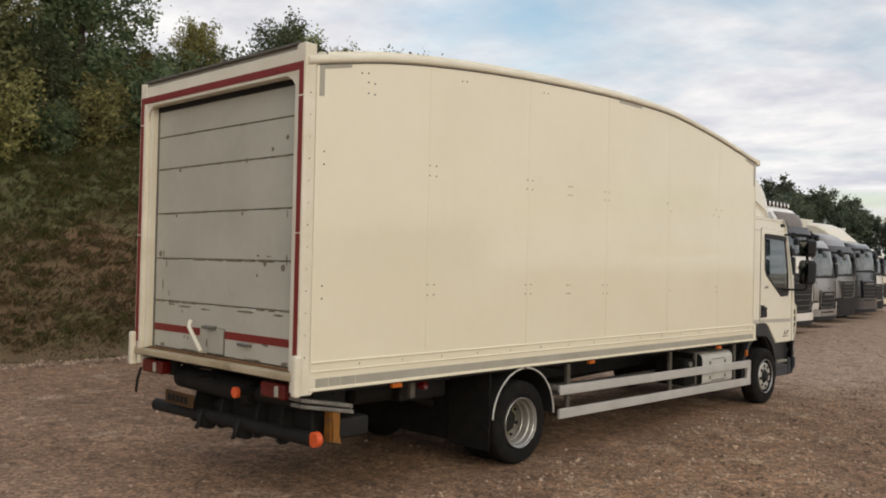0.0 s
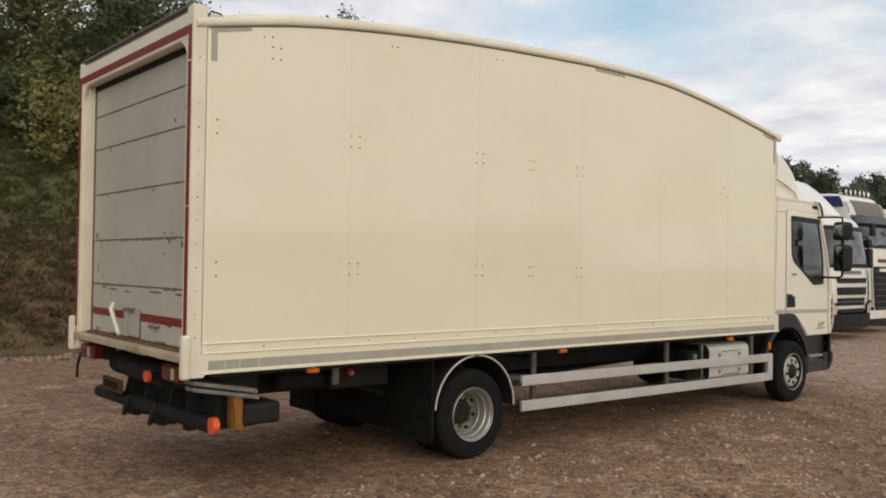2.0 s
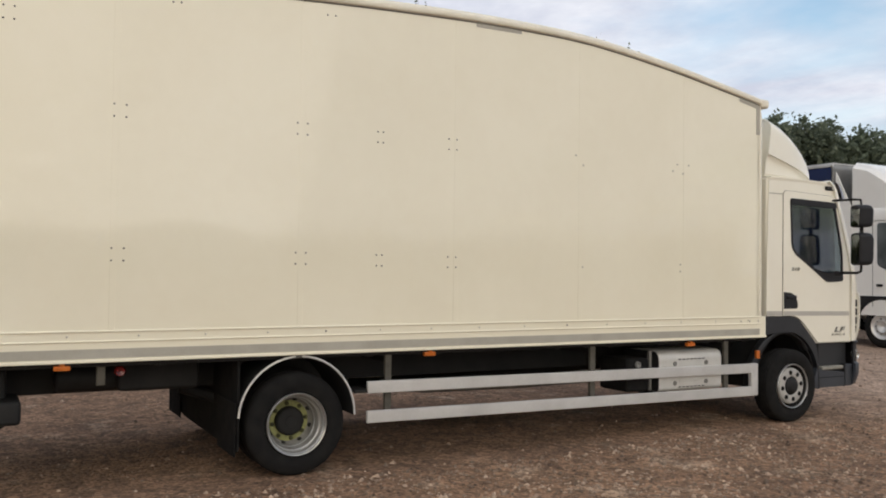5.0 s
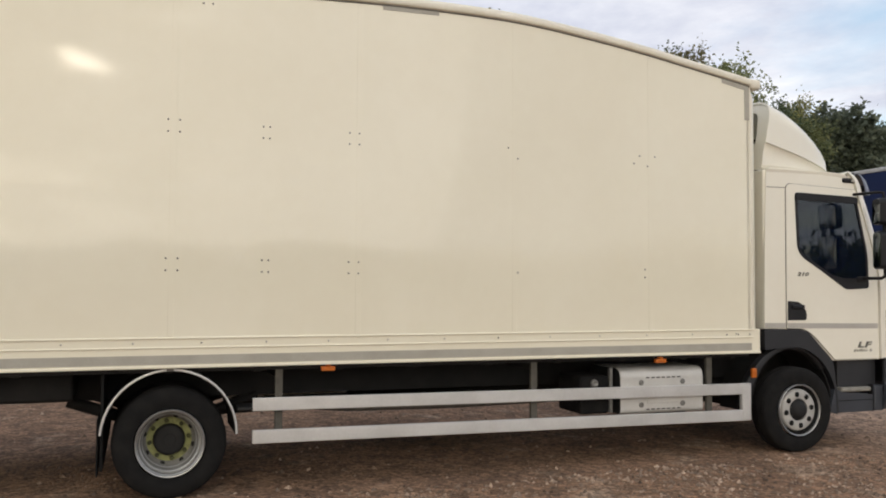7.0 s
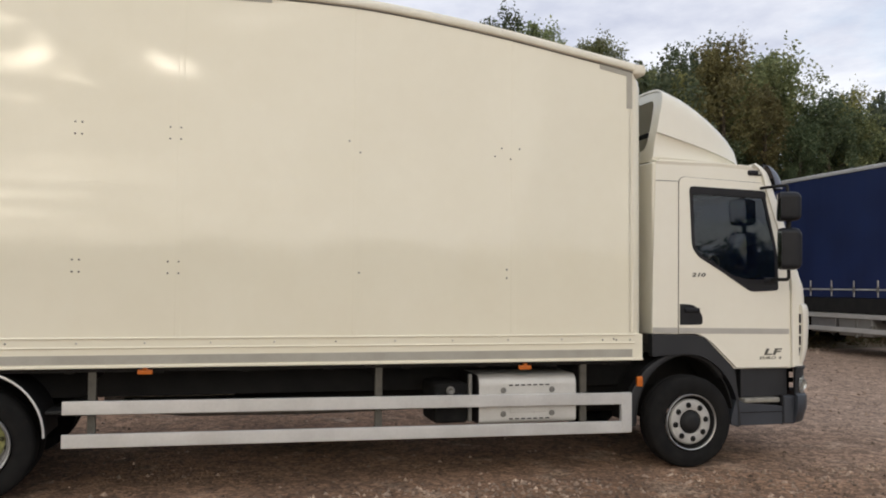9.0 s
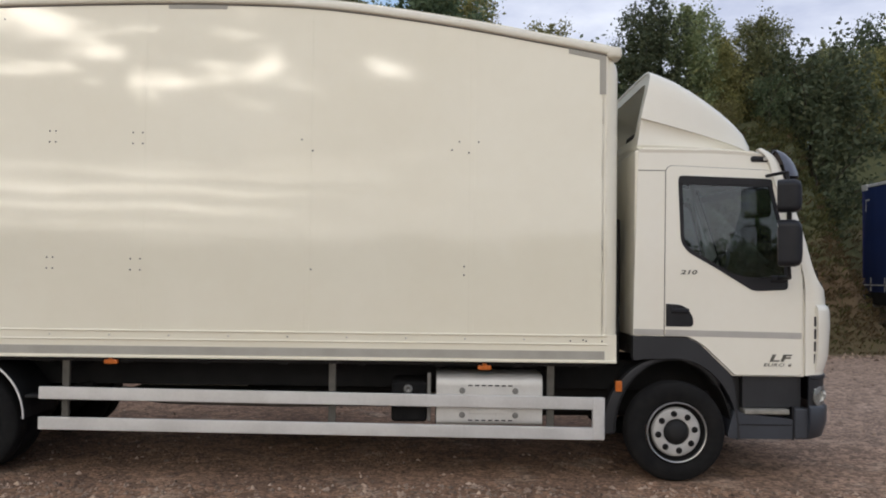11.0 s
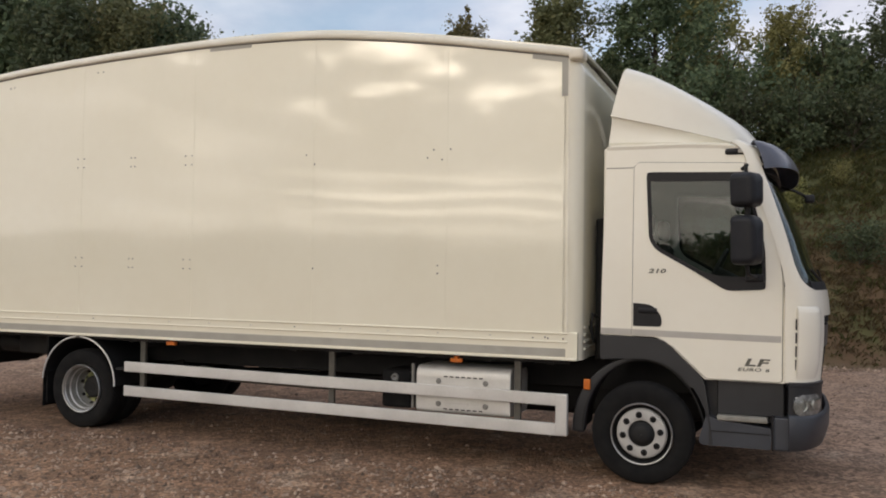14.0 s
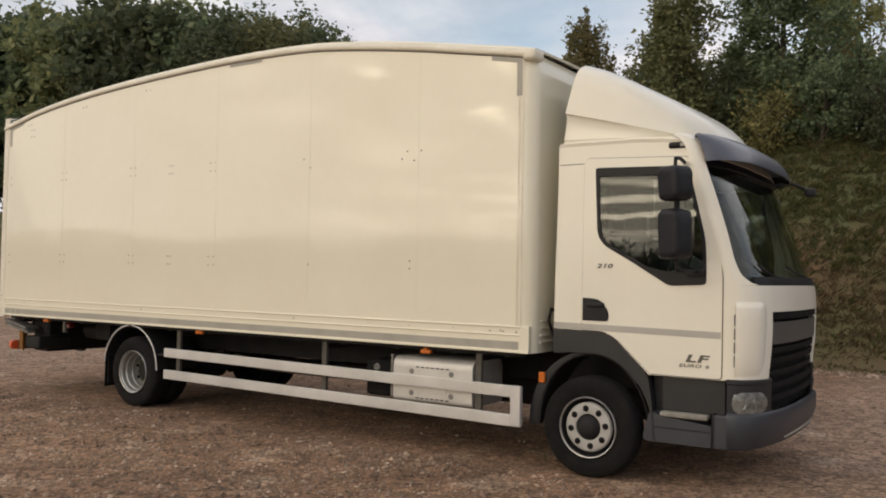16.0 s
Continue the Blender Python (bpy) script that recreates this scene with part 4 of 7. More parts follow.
def wheel_part(x_out, y, z, side, name, rear=False, twin=False):
    """One road wheel, its outer face at x_out; side is +1 where the outside looks to +x."""
    s = side
    w = .245
    k = .972 if not rear else .983
    tp = [(-.02, .265), (-.004, .30), (0, .34), (-.006, .375), (-.016, .403), (-.030, .417), (-.05, .423), (-.06, .415), (-.075, .424), (-.118, .427), (-.122, .417), (-.13, .417), (-.134, .427), (-.175, .424), (-.19, .415), (-.2, .423), (-.218, .413), (-.236, .375), (-w, .335), (-.236, .28), (-.22, .262)]
    tyre_prof = [(s * a, r * k) for a, r in tp]
    if not rear:
        disc = [(-.10, .0005), (-.10, .098), (-.05, .106), (-.022, .110), (-.017, .116), (-.016, .15), (-.018, .190), (-.024, .204), (-.045, .211)]
        hubs = [(.018, .0005), (.018, .05), (.008, .072), (-.012, .084), (-.03, .104), (-.06, .110)]
    else:
        disc = [(-.230, .0005), (-.230, .10), (-.232, .150), (-.228, .172), (-.210, .186), (-.180, .196), (-.150, .199)]
        hubs = [(-.152, .0005), (-.152, .045), (-.158, .05), (-.158, .09), (-.165, .108), (-.18, .118), (-.23, .121)]
    c = (x_out, y, z)
    wheel = part(name, Shape().lathe(c, [(s * a, r * k) for a, r in disc], n=48), RIM if not rear else RIM_GREY, lorry, "silver steel wheel" if not rear else "weathered steel wheel with a deep dish")
    part("tyre", Shape().lathe(c, tyre_prof + [tyre_prof[0]], n=56), RUBBER, wheel, "black road tyre with worn tread")
    part("rim_edge", Shape().lathe(c, [(s * a, r * k) for a, r in [(-.014, .243), (.001, .247), (.003, .252), (-.002, .258), (-.02, .258)]], n=56), CHROME, wheel, "bright rim edge")
    if not rear:
        part("rim_well", Shape().lathe(c, [(s * a, r * k) for a, r in [(-.07, .195), (-.085, .215), (-.06, .232), (-.012, .243)]], n=48), BLACK, wheel, "dark rim well")
    if rear:
        part("rim_barrel", Shape().lathe(c, [(s * a, r) for a, r in [(-.150, .197), (-.140, .204), (-.085, .207), (-.076, .215), (-.070, .227), (-.032, .231), (-.022, .239), (-.006, .243)]], n=48), RIM_GREY, wheel, "weathered rim barrel")
        for a, r in ((-.150, .1985), (-.078, .2135), (-.026, .2345)):
            part("barrel_bead", Shape().lathe(c, [(s * (a - .006), r + .001), (s * (a - .003), r - .003), (s * (a + .004), r - .001), (s * (a + .007), r + .004)], n=48), CHROME, wheel, "bright worn bead")
    part("hub", Shape().lathe(c, [(s * a, r) for a, r in hubs], n=24), BLACK, wheel, "dark axle hub")
    for k in range(8):
        a = radians(8 + 45 * k)
        rr = .152 if not rear else .145
        yy, zz = y + rr * math.cos(a), z + rr * math.sin(a)
        if not rear:
            part("nut_recess", Shape().lathe((x_out, yy, zz), [(s * -.0130, .0005), (s * -.0130, .026), (s * -.020, .0275)], n=16), BLACK, wheel)
            part("wheel_nut", Shape().lathe((x_out, yy, zz), [(s * -.024, .016), (s * -.006, .016), (s * -.002, .011), (s * -.002, .0005)], n=6), RUBBER, wheel)
        else:
            part("wheel_nut", Shape().lathe((x_out, yy, zz), [(s * -.230, .017), (s * -.200, .017), (s * -.194, .011), (s * -.194, .0005)], n=6), NUT, wheel)
            ra = a + radians(22.5)
            yy, zz = y + .190 * math.cos(ra), z + .190 * math.sin(ra)
            part("hand_hole", Shape().lathe((x_out, yy, zz), [(s * -.190, .0005), (s * -.192, .018), (s * -.22, .022)], n=12), BLACK, wheel)
    if rear:
        part("hub_flange", Shape().lathe(c, [(s * a, r) for a, r in [(-.231, .112), (-.224, .118), (-.223, .140), (-.223, .166), (-.231, .170)]], n=40), YELLOWED, wheel, "yellow-green primed hub flange")
    if twin:
        c2 = (x_out - s * (w + .035), y, z)
        part("inner_tyre", Shape().lathe(c2, tyre_prof + [tyre_prof[0]], n=56), RUBBER, wheel)
        part("inner_rim", Shape().lathe(c2, [(s * a, r) for a, r in [(-.10, .02), (-.1, .2), (-.02, .26)]], n=32), BLACK, wheel)
    return wheel


FW, RW = (12.968, .411), (7.115, .414)
for sd, x in ((1, -5.49), (-1, 2 * CX + 5.49)):
    wheel_part(x, FW[0], FW[1], sd, "front_wheel")
    wheel_part(x, RW[0], RW[1], sd, "rear_wheel", rear=True, twin=True)


def build_chassis():
    for s in (1, -1):
        x = CX + s * .40
        part("chassis_rail", Shape().box(x - .04, x + .04, 4.9, 13.6, .66, .93, .006), BLACK, lorry, "black chassis side member")
    for y in (5.2, 6.2, 7.9, 9.3, 10.6, 11.9):
        part("chassis_cross", Shape().box(CX - .36, CX + .36, y - .05, y + .05, .70, .88, .01), BLACK, lorry)
    for y in (4.75, 5.4, 6.05, 7.09, 7.75, 8.4, 9.05, 9.7, 10.35, 11.0, 11.65, 12.2):
        part("body_bearer", Shape().box(XL + .08, XR - .08, y - .03, y + .03, .93, 1.02, .004), BLACK, lorry, "black cross bearer under the floor")
    for s, x in ((1, XR), (-1, XL)):
        part("side_raven", Shape().box(x - s * .06, x - s * .10, Y0 + .2, Y1 - .1, .945, 1.0, .004), BLACK, lorry)
    part("rear_axle", Shape().cyl((CX - .95, RW[0], .42), (CX + .95, RW[0], .42), .075, n=16), BLACK, lorry)
    part("differential", Shape().lathe((CX, RW[0], .42), [(-.22, .06), (-.14, .17), (0, .20), (.14, .17), (.22, .06)], n=20), BLACK, lorry)
    part("front_axle", Shape().box(CX - .85, CX + .85, FW[0] - .05, FW[0] + .05, .32, .42, .02), BLACK, lorry)
    part("prop_shaft", Shape().cyl((CX, 7.3, .48), (CX, 11.4, .62), .05, n=14), BLACK, lorry)
    part("gearbox", Shape().box(CX - .28, CX + .28, 11.4, 13.4, .38, .92, .08), BLACK, lorry)
    for s in (1, -1):
        part("leaf_spring", Shape().tube([(CX + s * .42, 6.35, .66), (CX + s * .42, 6.75, .52), (CX + s * .42, 7.09, .50), (CX + s * .42, 7.45, .52), (CX + s * .42, 7.85, .66)], .05, 8), BLACK, lorry)
    # rear mudguards with bright edge and flaps
    for s in (1, -1):
        xo = XR - .025 if s == 1 else XL + .025
        arc = [(7.11 + .487 * math.cos(radians(a)), .470 + .497 * math.sin(radians(a))) for a in range(0, 184, 8)]
        rows = [[(xo, y, z), (xo - s * .02, y, z), (xo - s * .58, y, z)] for y, z in arc]
        part("mudguard", Shape().loft(rows), BLACK, lorry, "black plastic mudguard", thick=.012)
        part("guard_edge", Shape().tube([(xo + s * .002, y, z) for y, z in arc], .0095, 6), ALU, lorry, "white trim along the mudguard edge")
        part("mud_flap", Shape().box(xo - s * .02, xo - s * .56, 6.60, 6.612, .20, .62, .006), RUBBER, lorry, "black rubber mud flap")
        part("guard_stay", Shape().cyl((xo - s * .05, 7.105, .98), (CX + s * .44, 7.105, .90), .02, n=8), BLACK, lorry)
        part("guard_bolt", Shape().box(xo - s * .01, xo + s * .018, 7.08, 7.13, .955, .985, .006), GALV, lorry)
    board = rounded([(XL + .03, 1.0), (XL + .03, .38), (XL + .12, .30), (XL + .58, .24), (XL + .75, .23), (XR - .07, .23), (XR - .07, 1.0)], [.01, .08, .05, .04, .04, .03, .01])
    part("spray_board", Shape().plate(board, [], 6.625, .02, axis="y"), RUBBER, lorry, "black spray board before the rear wheels")
    part("guard_stay_front", Shape().box(XR - .30, XR - .03, 7.60, 7.74, .64, .665, .006), BLACK, lorry)
    # air tanks and boxes between the axles
    part("air_tank", Shape().lathe((CX + .62, 5.35, .80), [(0, .001), (.01, .08), (.04, .105), (.50, .105), (.53, .08), (.54, .001)], n=18, axis="y"), BLACK, lorry)
    part("lift_pack", Shape().box(XR - .95, XR - .45, 5.80, 6.42, .70, .93, .03), BLACK, lorry, "black box behind the rear wheel")
    part("side_lamp", Shape().lathe((XR - .09, 5.76, .90), [(0, .0005), (.012, .03), (0, .04), (-.06, .04)], n=14), RED_LENS, lorry, "small round red side lamp")
    part("lamp_bracket", Shape().box(XR - .15, XR - .11, 5.60, 5.66, .80, .97, .006), POST, lorry)
    part("air_tank", Shape().lathe((CX - .05, 8.3, .72), [(0, .001), (.01, .08), (.04, .12), (1.1, .12), (1.13, .08), (1.14, .001)], n=18, axis="y"), BLACK, lorry)
    part("fuel_tank", Shape().box(XL + .08, XL + .70, 9.0, 10.6, .42, .92, .08), BLACK, lorry, "black fuel tank")
    part("spare_carrier", Shape().box(CX - .3, CX + .3, 8.0, 9.2, .50, .56, .02), BLACK, lorry)
    part("exhaust_pipe", Shape().tube([(CX + .55, 8.15, .60), (CX + .60, 8.6, .56), (CX + .62, 9.6, .55), (CX + .66, 10.98, .58)], .055, 12), GALV, lorry, "grey exhaust pipe")
    # silencer cover
    a, b = 10.975, 11.855
    prof = rounded([(-5.50, .452), (-5.50, .868), (-6.05, .868), (-6.05, .452)], [.05, .10, .1, .05], 5)
    rows = [[(x, y, z) for x, z in prof] for y in (a, a + .02, b - .02, b)]
    sil = part("silencer", Shape().loft(rows, closed=True, cap=True), STEEL, lorry, "bright metal silencer cover with slots and bolts", bevel=.006)
    inset = [(-5.775 + (x + 5.775) * .985, .66 + (z - .66) * .98) for x, z in prof]
    part("end_plate", Shape().plate(inset, [], a - .006, .006, axis="y"), BLACK, sil, "dark end of the silencer cover")
    for i in range(7):
        part("slot", Shape().box(-5.505, -5.497, 11.24 + i * .055, 11.275 + i * .055, .772, .782), BLACK, sil)
        part("slot", Shape().box(-5.505, -5.497, 11.24 + i * .055, 11.275 + i * .055, .487, .497), BLACK, sil)
    for y in (11.19, 11.63):
        for z in (.735, .535):
            part("cover_bolt", Shape().lathe((-5.50, y, z), [(0, .026), (.006, .024), (.008, .012), (.002, .010), (.002, .0005)], n=14), GALV, sil)
    part("pressing", Shape().box(-5.502, -5.494, 11.25, 11.58, .545, .60, .004), STEEL, sil)
    part("pressing_shadow", Shape().box(-5.502, -5.4965, 11.24, 11.59, .598, .604), BLACK, sil)
    # battery and fluid boxes
    part("battery_box", Shape().box(-6.0, -5.56, 10.60, 10.90, .46, .80, .03), RUBBER, lorry, "black battery box")
    part("filler_cap", Shape().lathe((-5.56, 10.74, .735), [(0, .0005), (.02, .025), (.015, .035), (-.01, .04)], n=14), GALV, lorry)
    part("bracket", Shape().box(-5.60, -5.56, 10.90, 10.93, .47, .87, .004), GALV, lorry)
    # side guard
    def rail(z0, z1, xo):
        sl = -.0085
        ya, yb = 7.715, 12.36
        vs = [(x, y, z + sl * (y - 7.715)) for x in (xo - .035, xo) for y in (ya, yb) for z in (z0, z1)]
        return Shape().add(vs, [(0, 1, 3, 2), (4, 6, 7, 5), (0, 4, 5, 1), (2, 3, 7, 6), (0, 2, 6, 4), (1, 5, 7, 3)])
    for s in (1, -1):
        xo = -5.455 if s == 1 else 2 * CX + 5.455 + .035
        part("guard_rail", rail(.632, .734, xo), ALU, lorry, "pale aluminium side guard rail", bevel=.006)
        part("guard_rail", rail(.384, .487, xo), ALU, lorry, "pale aluminium side guard rail", bevel=.006)
        part("guard_end", Shape().box(xo - .05, xo + .004, 12.262, 12.365, .346, .696, .012), ALU, lorry, "curved end plate joining the two rails")
        for y in (7.92, 10.115, 11.92):
            part("guard_post", Shape().box(xo - .075, xo - .037, y - .03, y + .03, .40 - .0085 * (y - 7.7), .97, .006), POST, lorry, "dull olive guard post")
            part("post_brace", Shape().box(xo - .6, xo - .07, y - .02, y + .02, .88, .93), BLACK, lorry)
    # amber markers
    for y, z in ((5.36, .945), (8.30, .945), (11.37, .93)):
        mk = part("marker_lamp", Shape().box(XR - .06, XR - .02, y - .055, y + .055, z - .018, z + .018, .006), AMBER, lorry, "amber side marker lamp")
        part("lamp_shoe", Shape().box(XR - .07, XR - .018, y - .018, y + .018, z + .012, z + .035, .004), AMBER, mk)


build_chassis()


# ---- the cab ----
LAMP_GREY = surf("lamp_reflector", (0.30, 0.30, 0.29), (0.12, 0.12, 0.118), rough=0.25, metal=0.3, scale=22)
GRILLE_PANEL = surf("grey_grille_panel", (0.095, 0.092, 0.088), (0.075, 0.073, 0.070), rough=0.4, scale=6)
GRILLE_MATT = surf("matt_black_grille", (0.009, 0.009, 0.010), (0.014, 0.014, 0.015), rough=0.65, scale=9, spec=0.12)
# white for the highlight painted on the headlamps
GLINT_WHITE = surf("white_lamp_glint", (0.85, 0.85, 0.84), (0.75, 0.75, 0.74), rough=0.2, scale=10)
H = 1.142                          # half its width
XS = CX + H                        # outer skin of the driver's side
FRONT = [  # height, where the side ends, how far the nose stands out in the middle
    (.865, 14.05, .30), (.90, 14.05, .302), (1.15, 14.05, .33), (1.40, 14.05, .335), (1.62, 14.05, .31), (1.72, 14.04, .28), (1.80, 14.02, .26), (2.0, 13.965, .25), (2.3, 13.865, .23),
    (2.55, 13.775, .21), (2.66, 13.745, .19), (2.72, 13.71, .17), (2.77, 13.64, .12)]


def nose(z):
    return curve([(a, b) for a, b, c in FRONT], z), curve([(a, c) for a, b, c in FRONT], z)


def nose_point(th, z, out=0.0):
    """A point on the rounded front: th from -90 (far side) to 90 (driver's side)."""
    yc, b = nose(z)
    e = 2 / 2.7
    s, c = math.sin(radians(th)), math.cos(radians(th))
    x = CX + (H + out) * math.copysign(abs(s) ** e, s)
    return (x, yc + (b + out) * max(c, 0) ** e, z)


def skin(th0, th1, z0, z1, nu=24, nv=8, out=0.0):
    return Shape().loft([[nose_point(th0 + (th1 - th0) * i / nu, z0 + (z1 - z0) * j / nv, out) for i in range(nu + 1)] for j in range(nv + 1)])


def build_cab():
    fender = [(12.617, 1.203), (13.07, 1.192), (13.19, 1.128), (13.455, .874)]
    front = [(nose(z)[0] + .001, z) for z in (.874, 1.2, 1.5, 1.72, 1.8, 2.0, 2.3, 2.55, 2.66, 2.72)]
    outline = fender + front + [(13.62, 2.765), (13.1, 2.785), (12.70, 2.785), (12.652, 2.75), (12.648, 2.56), (12.623, 1.63)]
    door_out = rounded([(12.878, 1.203), (13.085, 1.198), (13.20, 1.135), (13.468, .884), (14.03, .884), (14.035, 1.72), (13.985, 1.98), (13.80, 2.56), (13.75, 2.602), (12.92, 2.632), (12.886, 2.60)], [.01, .05, .08, .02, .03, .1, .1, .04, .03, .05, .03])
    window = rounded([(12.985, 2.55), (13.765, 2.53), (13.905, 1.95), (13.915, 1.60), (13.62, 1.585), (13.33, 1.76), (13.07, 1.905), (13.01, 1.99)], [.05, .05, .1, .09, .09, .08, .08, .06], 5)
    glass_l = rounded([(13.02, 2.50), (13.74, 2.49), (13.88, 1.95), (13.885, 1.70), (13.60, 1.64), (13.34, 1.79), (13.09, 1.93), (13.04, 2.0)], [.04, .05, .1, .05, .09, .08, .08, .05], 5)
    hole = rounded([(12.97, 2.57), (13.78, 2.55), (13.925, 1.95), (13.935, 1.58), (13.61, 1.565), (13.05, 1.89), (12.99, 1.98)], .05)
    shell = None
    for s in (1, -1):
        x = CX + s * H
        sh = Shape().plate(outline, [hole], x - s * .04, s * .04)
        ob = part("cab_side", sh, CAB_WHITE, lorry, "white cab side panel", bevel=.004)
        shell = shell or ob
        part("door_gap", Shape().tube([(x + s * .001, a, b) for a, b in door_out], .0055, 6, closed=True), SEAM, ob, "dark gap round the door")
        part("door", Shape().plate(door_out, [window], x, s * .012), CAB_WHITE, ob, "white cab door", bevel=.004)
        part("window_surround", Shape().plate(window, [glass_l], x + s * .002, s * .013), GLOSS_BLACK, ob, "black window surround")
        g = part("side_window", Shape().plate(glass_l, [], x + s * .004, s * .004), TINT, ob, "tinted side window")
        g.visible_shadow = False
        part("quarter_panel", Shape().plate(rounded([(13.33, 1.76), (13.62, 1.585), (13.915, 1.60), (13.905, 1.70), (13.58, 1.70)], .04), [], x + s * .006, s * .012), GLOSS_BLACK, ob)
        part("rain_deflector", Shape().plate(rounded([(12.99, 2.545), (13.77, 2.525), (13.78, 2.46), (13.0, 2.475)], .02), [], x + s * .008, s * .02), GLOSS_BLACK, ob, "smoked wind deflector over the window")
        # handle recess
        hr = rounded([(12.887, 1.282), (13.115, 1.282), (13.118, 1.36), (13.045, 1.462), (12.887, 1.472)], [.005, .03, .06, .06, .005])
        part("handle_recess", Shape().plate(hr, [], x + s * .010, s * .006), GLOSS_BLACK, ob, "black door handle recess")
        part("door_handle", Shape().box(x + s * .012, x + s * .038, 12.93, 13.08, 1.395, 1.435, .01), MIRROR_SHELL, ob, "black door handle")
        part("side_stripe", Shape().plate([(12.882, 1.204), (14.024, 1.190), (14.026, 1.241), (12.882, 1.255)], [], x + s * .010, s * .0045), GREY_STRIPE, ob, "grey stripe along the door")
        part("side_stripe", Shape().plate([(12.62, 1.207), (12.872, 1.204), (12.872, 1.255), (12.62, 1.258)], [], x, s * .004), GREY_STRIPE, ob)
        part("body_crease", Shape().box(x - s * .002, x + s * .003, 12.655, 12.878, 2.588, 2.594), SEAM, ob)
    # roof
    rows = []
    for y in (12.655, 12.75, 13.0, 13.3, 13.55, 13.70):
        k = smoothstep(13.4, 13.80, y) * .04
        rows.append([(CX + H * a, y if abs(a) > .9 else y, 2.74 + .085 * (1 - abs(a) ** 4) - k) for a in (1.0, .985, .95, .85, .6, 0, -.6, -.85, -.95, -.985, -1.0)])
    part("cab_roof", Shape().loft(rows), CAB_WHITE, lorry, "white cab roof", thick=-.03, smooth=60)
    part("roof_front", skin(-90, 90, 2.58, 2.77, 28, 5), CAB_WHITE, lorry, "white panel over the windscreen", thick=-.03, smooth=60)
    part("cab_back", Shape().box(CX - H + .012, CX + H - .012, 12.628, 12.70, 1.19, 2.765, .02), CAB_WHITE, lorry, "white cab rear wall")
    part("cab_floor", Shape().box(CX - H + .05, CX + H - .05, 12.67, 14.05, 1.02, 1.10), DASH, lorry)
    # windscreen between the pillars
    zs = [1.60, 1.62, 1.645, 1.67, 1.70, 1.75, 1.80, 1.9, 2.0, 2.1, 2.2, 2.3, 2.4, 2.5, 2.6]

    def edge_at(z):
        return curve([(1.60, 58), (1.62, 66), (1.645, 71), (1.67, 74), (1.70, 76), (1.75, 77.3), (1.82, 77.6), (2.2, 75.5), (2.60, 72)], z)
    part("pillar", Shape().loft([[nose_point(edge_at(z) + (90 - edge_at(z)) * i / 8, z) for i in range(9)] for z in zs]), CAB_WHITE, lorry, "white windscreen pillar", thick=-.03, smooth=60)
    part("pillar", Shape().loft([[nose_point(-90 + (90 - edge_at(z)) * i / 8, z) for i in range(9)] for z in zs]), CAB_WHITE, lorry, "white windscreen pillar", thick=-.03, smooth=60)
    ws = part("windscreen", Shape().loft([[nose_point(edge_at(z) * (-1 + i / 12), z, -.008) for i in range(25)] for z in zs]), TINT, lorry, "wide curved windscreen", thick=-.005, smooth=60)
    ws.visible_shadow = False
    edge = [nose_point(edge_at(z), z, .002) for z in zs]
    part("screen_seal", Shape().tube(edge, .014, 6), GLOSS_BLACK, lorry, "black windscreen seal")
    part("screen_seal", Shape().tube([nose_point(-edge_at(z), z, .002) for z in zs], .014, 6), GLOSS_BLACK, lorry)
    part("screen_foot", skin(-62, 62, 1.585, 1.665, 24, 2, .004), GLOSS_BLACK, lorry, "black scuttle under the windscreen", thick=-.02)
    part("screen_head", skin(-72, 72, 2.52, 2.60, 24, 2, .003), GLOSS_BLACK, lorry, thick=-.02)
    for a0 in (25, -15):
        p = [nose_point(a0 + 24 * i / 8, 1.665 + .10 * (i / 8) ** 2, .02) for i in range(9)]
        part("wiper", Shape().tube(p, .010, 6), BLACK, lorry, "black wiper")
    # nose panel with grille opening in the middle
    part("nose_corner", skin(44, 90, .885, 1.60, 14, 12), CAB_WHITE, lorry, "white corner panel of the nose", thick=-.03, smooth=60)
    part("nose_corner", skin(-90, -44, .885, 1.60, 14, 12), CAB_WHITE, lorry, "white corner panel of the nose", thick=-.03, smooth=60)
    part("bonnet", skin(-44, 44, 1.40, 1.60, 20, 4), CAB_WHITE, lorry, "white front panel over the grille", thick=-.03, smooth=60)
    # air guide standing proud of the corner, open towards the rear
    stand = [(.893, .012), (.95, .032), (1.05, .052), (1.30, .058), (1.42, .055), (1.452, .046), (1.468, .024), (1.474, .002)]
    for s in (1, -1):
        rows = []
        for z, k in stand:
            rows.append([nose_point(s * 47, z, .001), nose_point(s * 52, z, k * .55)] + [nose_point(s * t, z, k) for t in (57, 62, 67, 72, 76, 79, 81.4)])
        guide = part("air_guide", Shape().loft(rows), CAB_WHITE, lorry, "white raised air guide on the nose corner", thick=-.010, smooth=60)
        part("guide_return", Shape().loft([[nose_point(s * 81.4, z, k - .004), nose_point(s * 82.4, z, .0)] for z, k in stand[:-2]]), CAB_WHITE, guide, thick=.003)
        for j in range(4):
            z = .985 + j * .104
            part("guide_slot", Shape().loft([[nose_point(s * 81.85, a, curve(stand, a) - .012), nose_point(s * 83.0, a, .006)] for a in (z, z + .082)]), GLOSS_BLACK, guide, "black slot", thick=.006)
    # grille
    part("grille_back", skin(-44, 44, .62, 1.40, 20, 6, -.05), GRILLE_MATT, lorry, "black grille backing", thick=-.01)
    part("grille_badge_panel", skin(-42, 42, 1.15, 1.32, 20, 2, -.008), GRILLE_PANEL, lorry, "grey panel across the grille", thick=-.02)
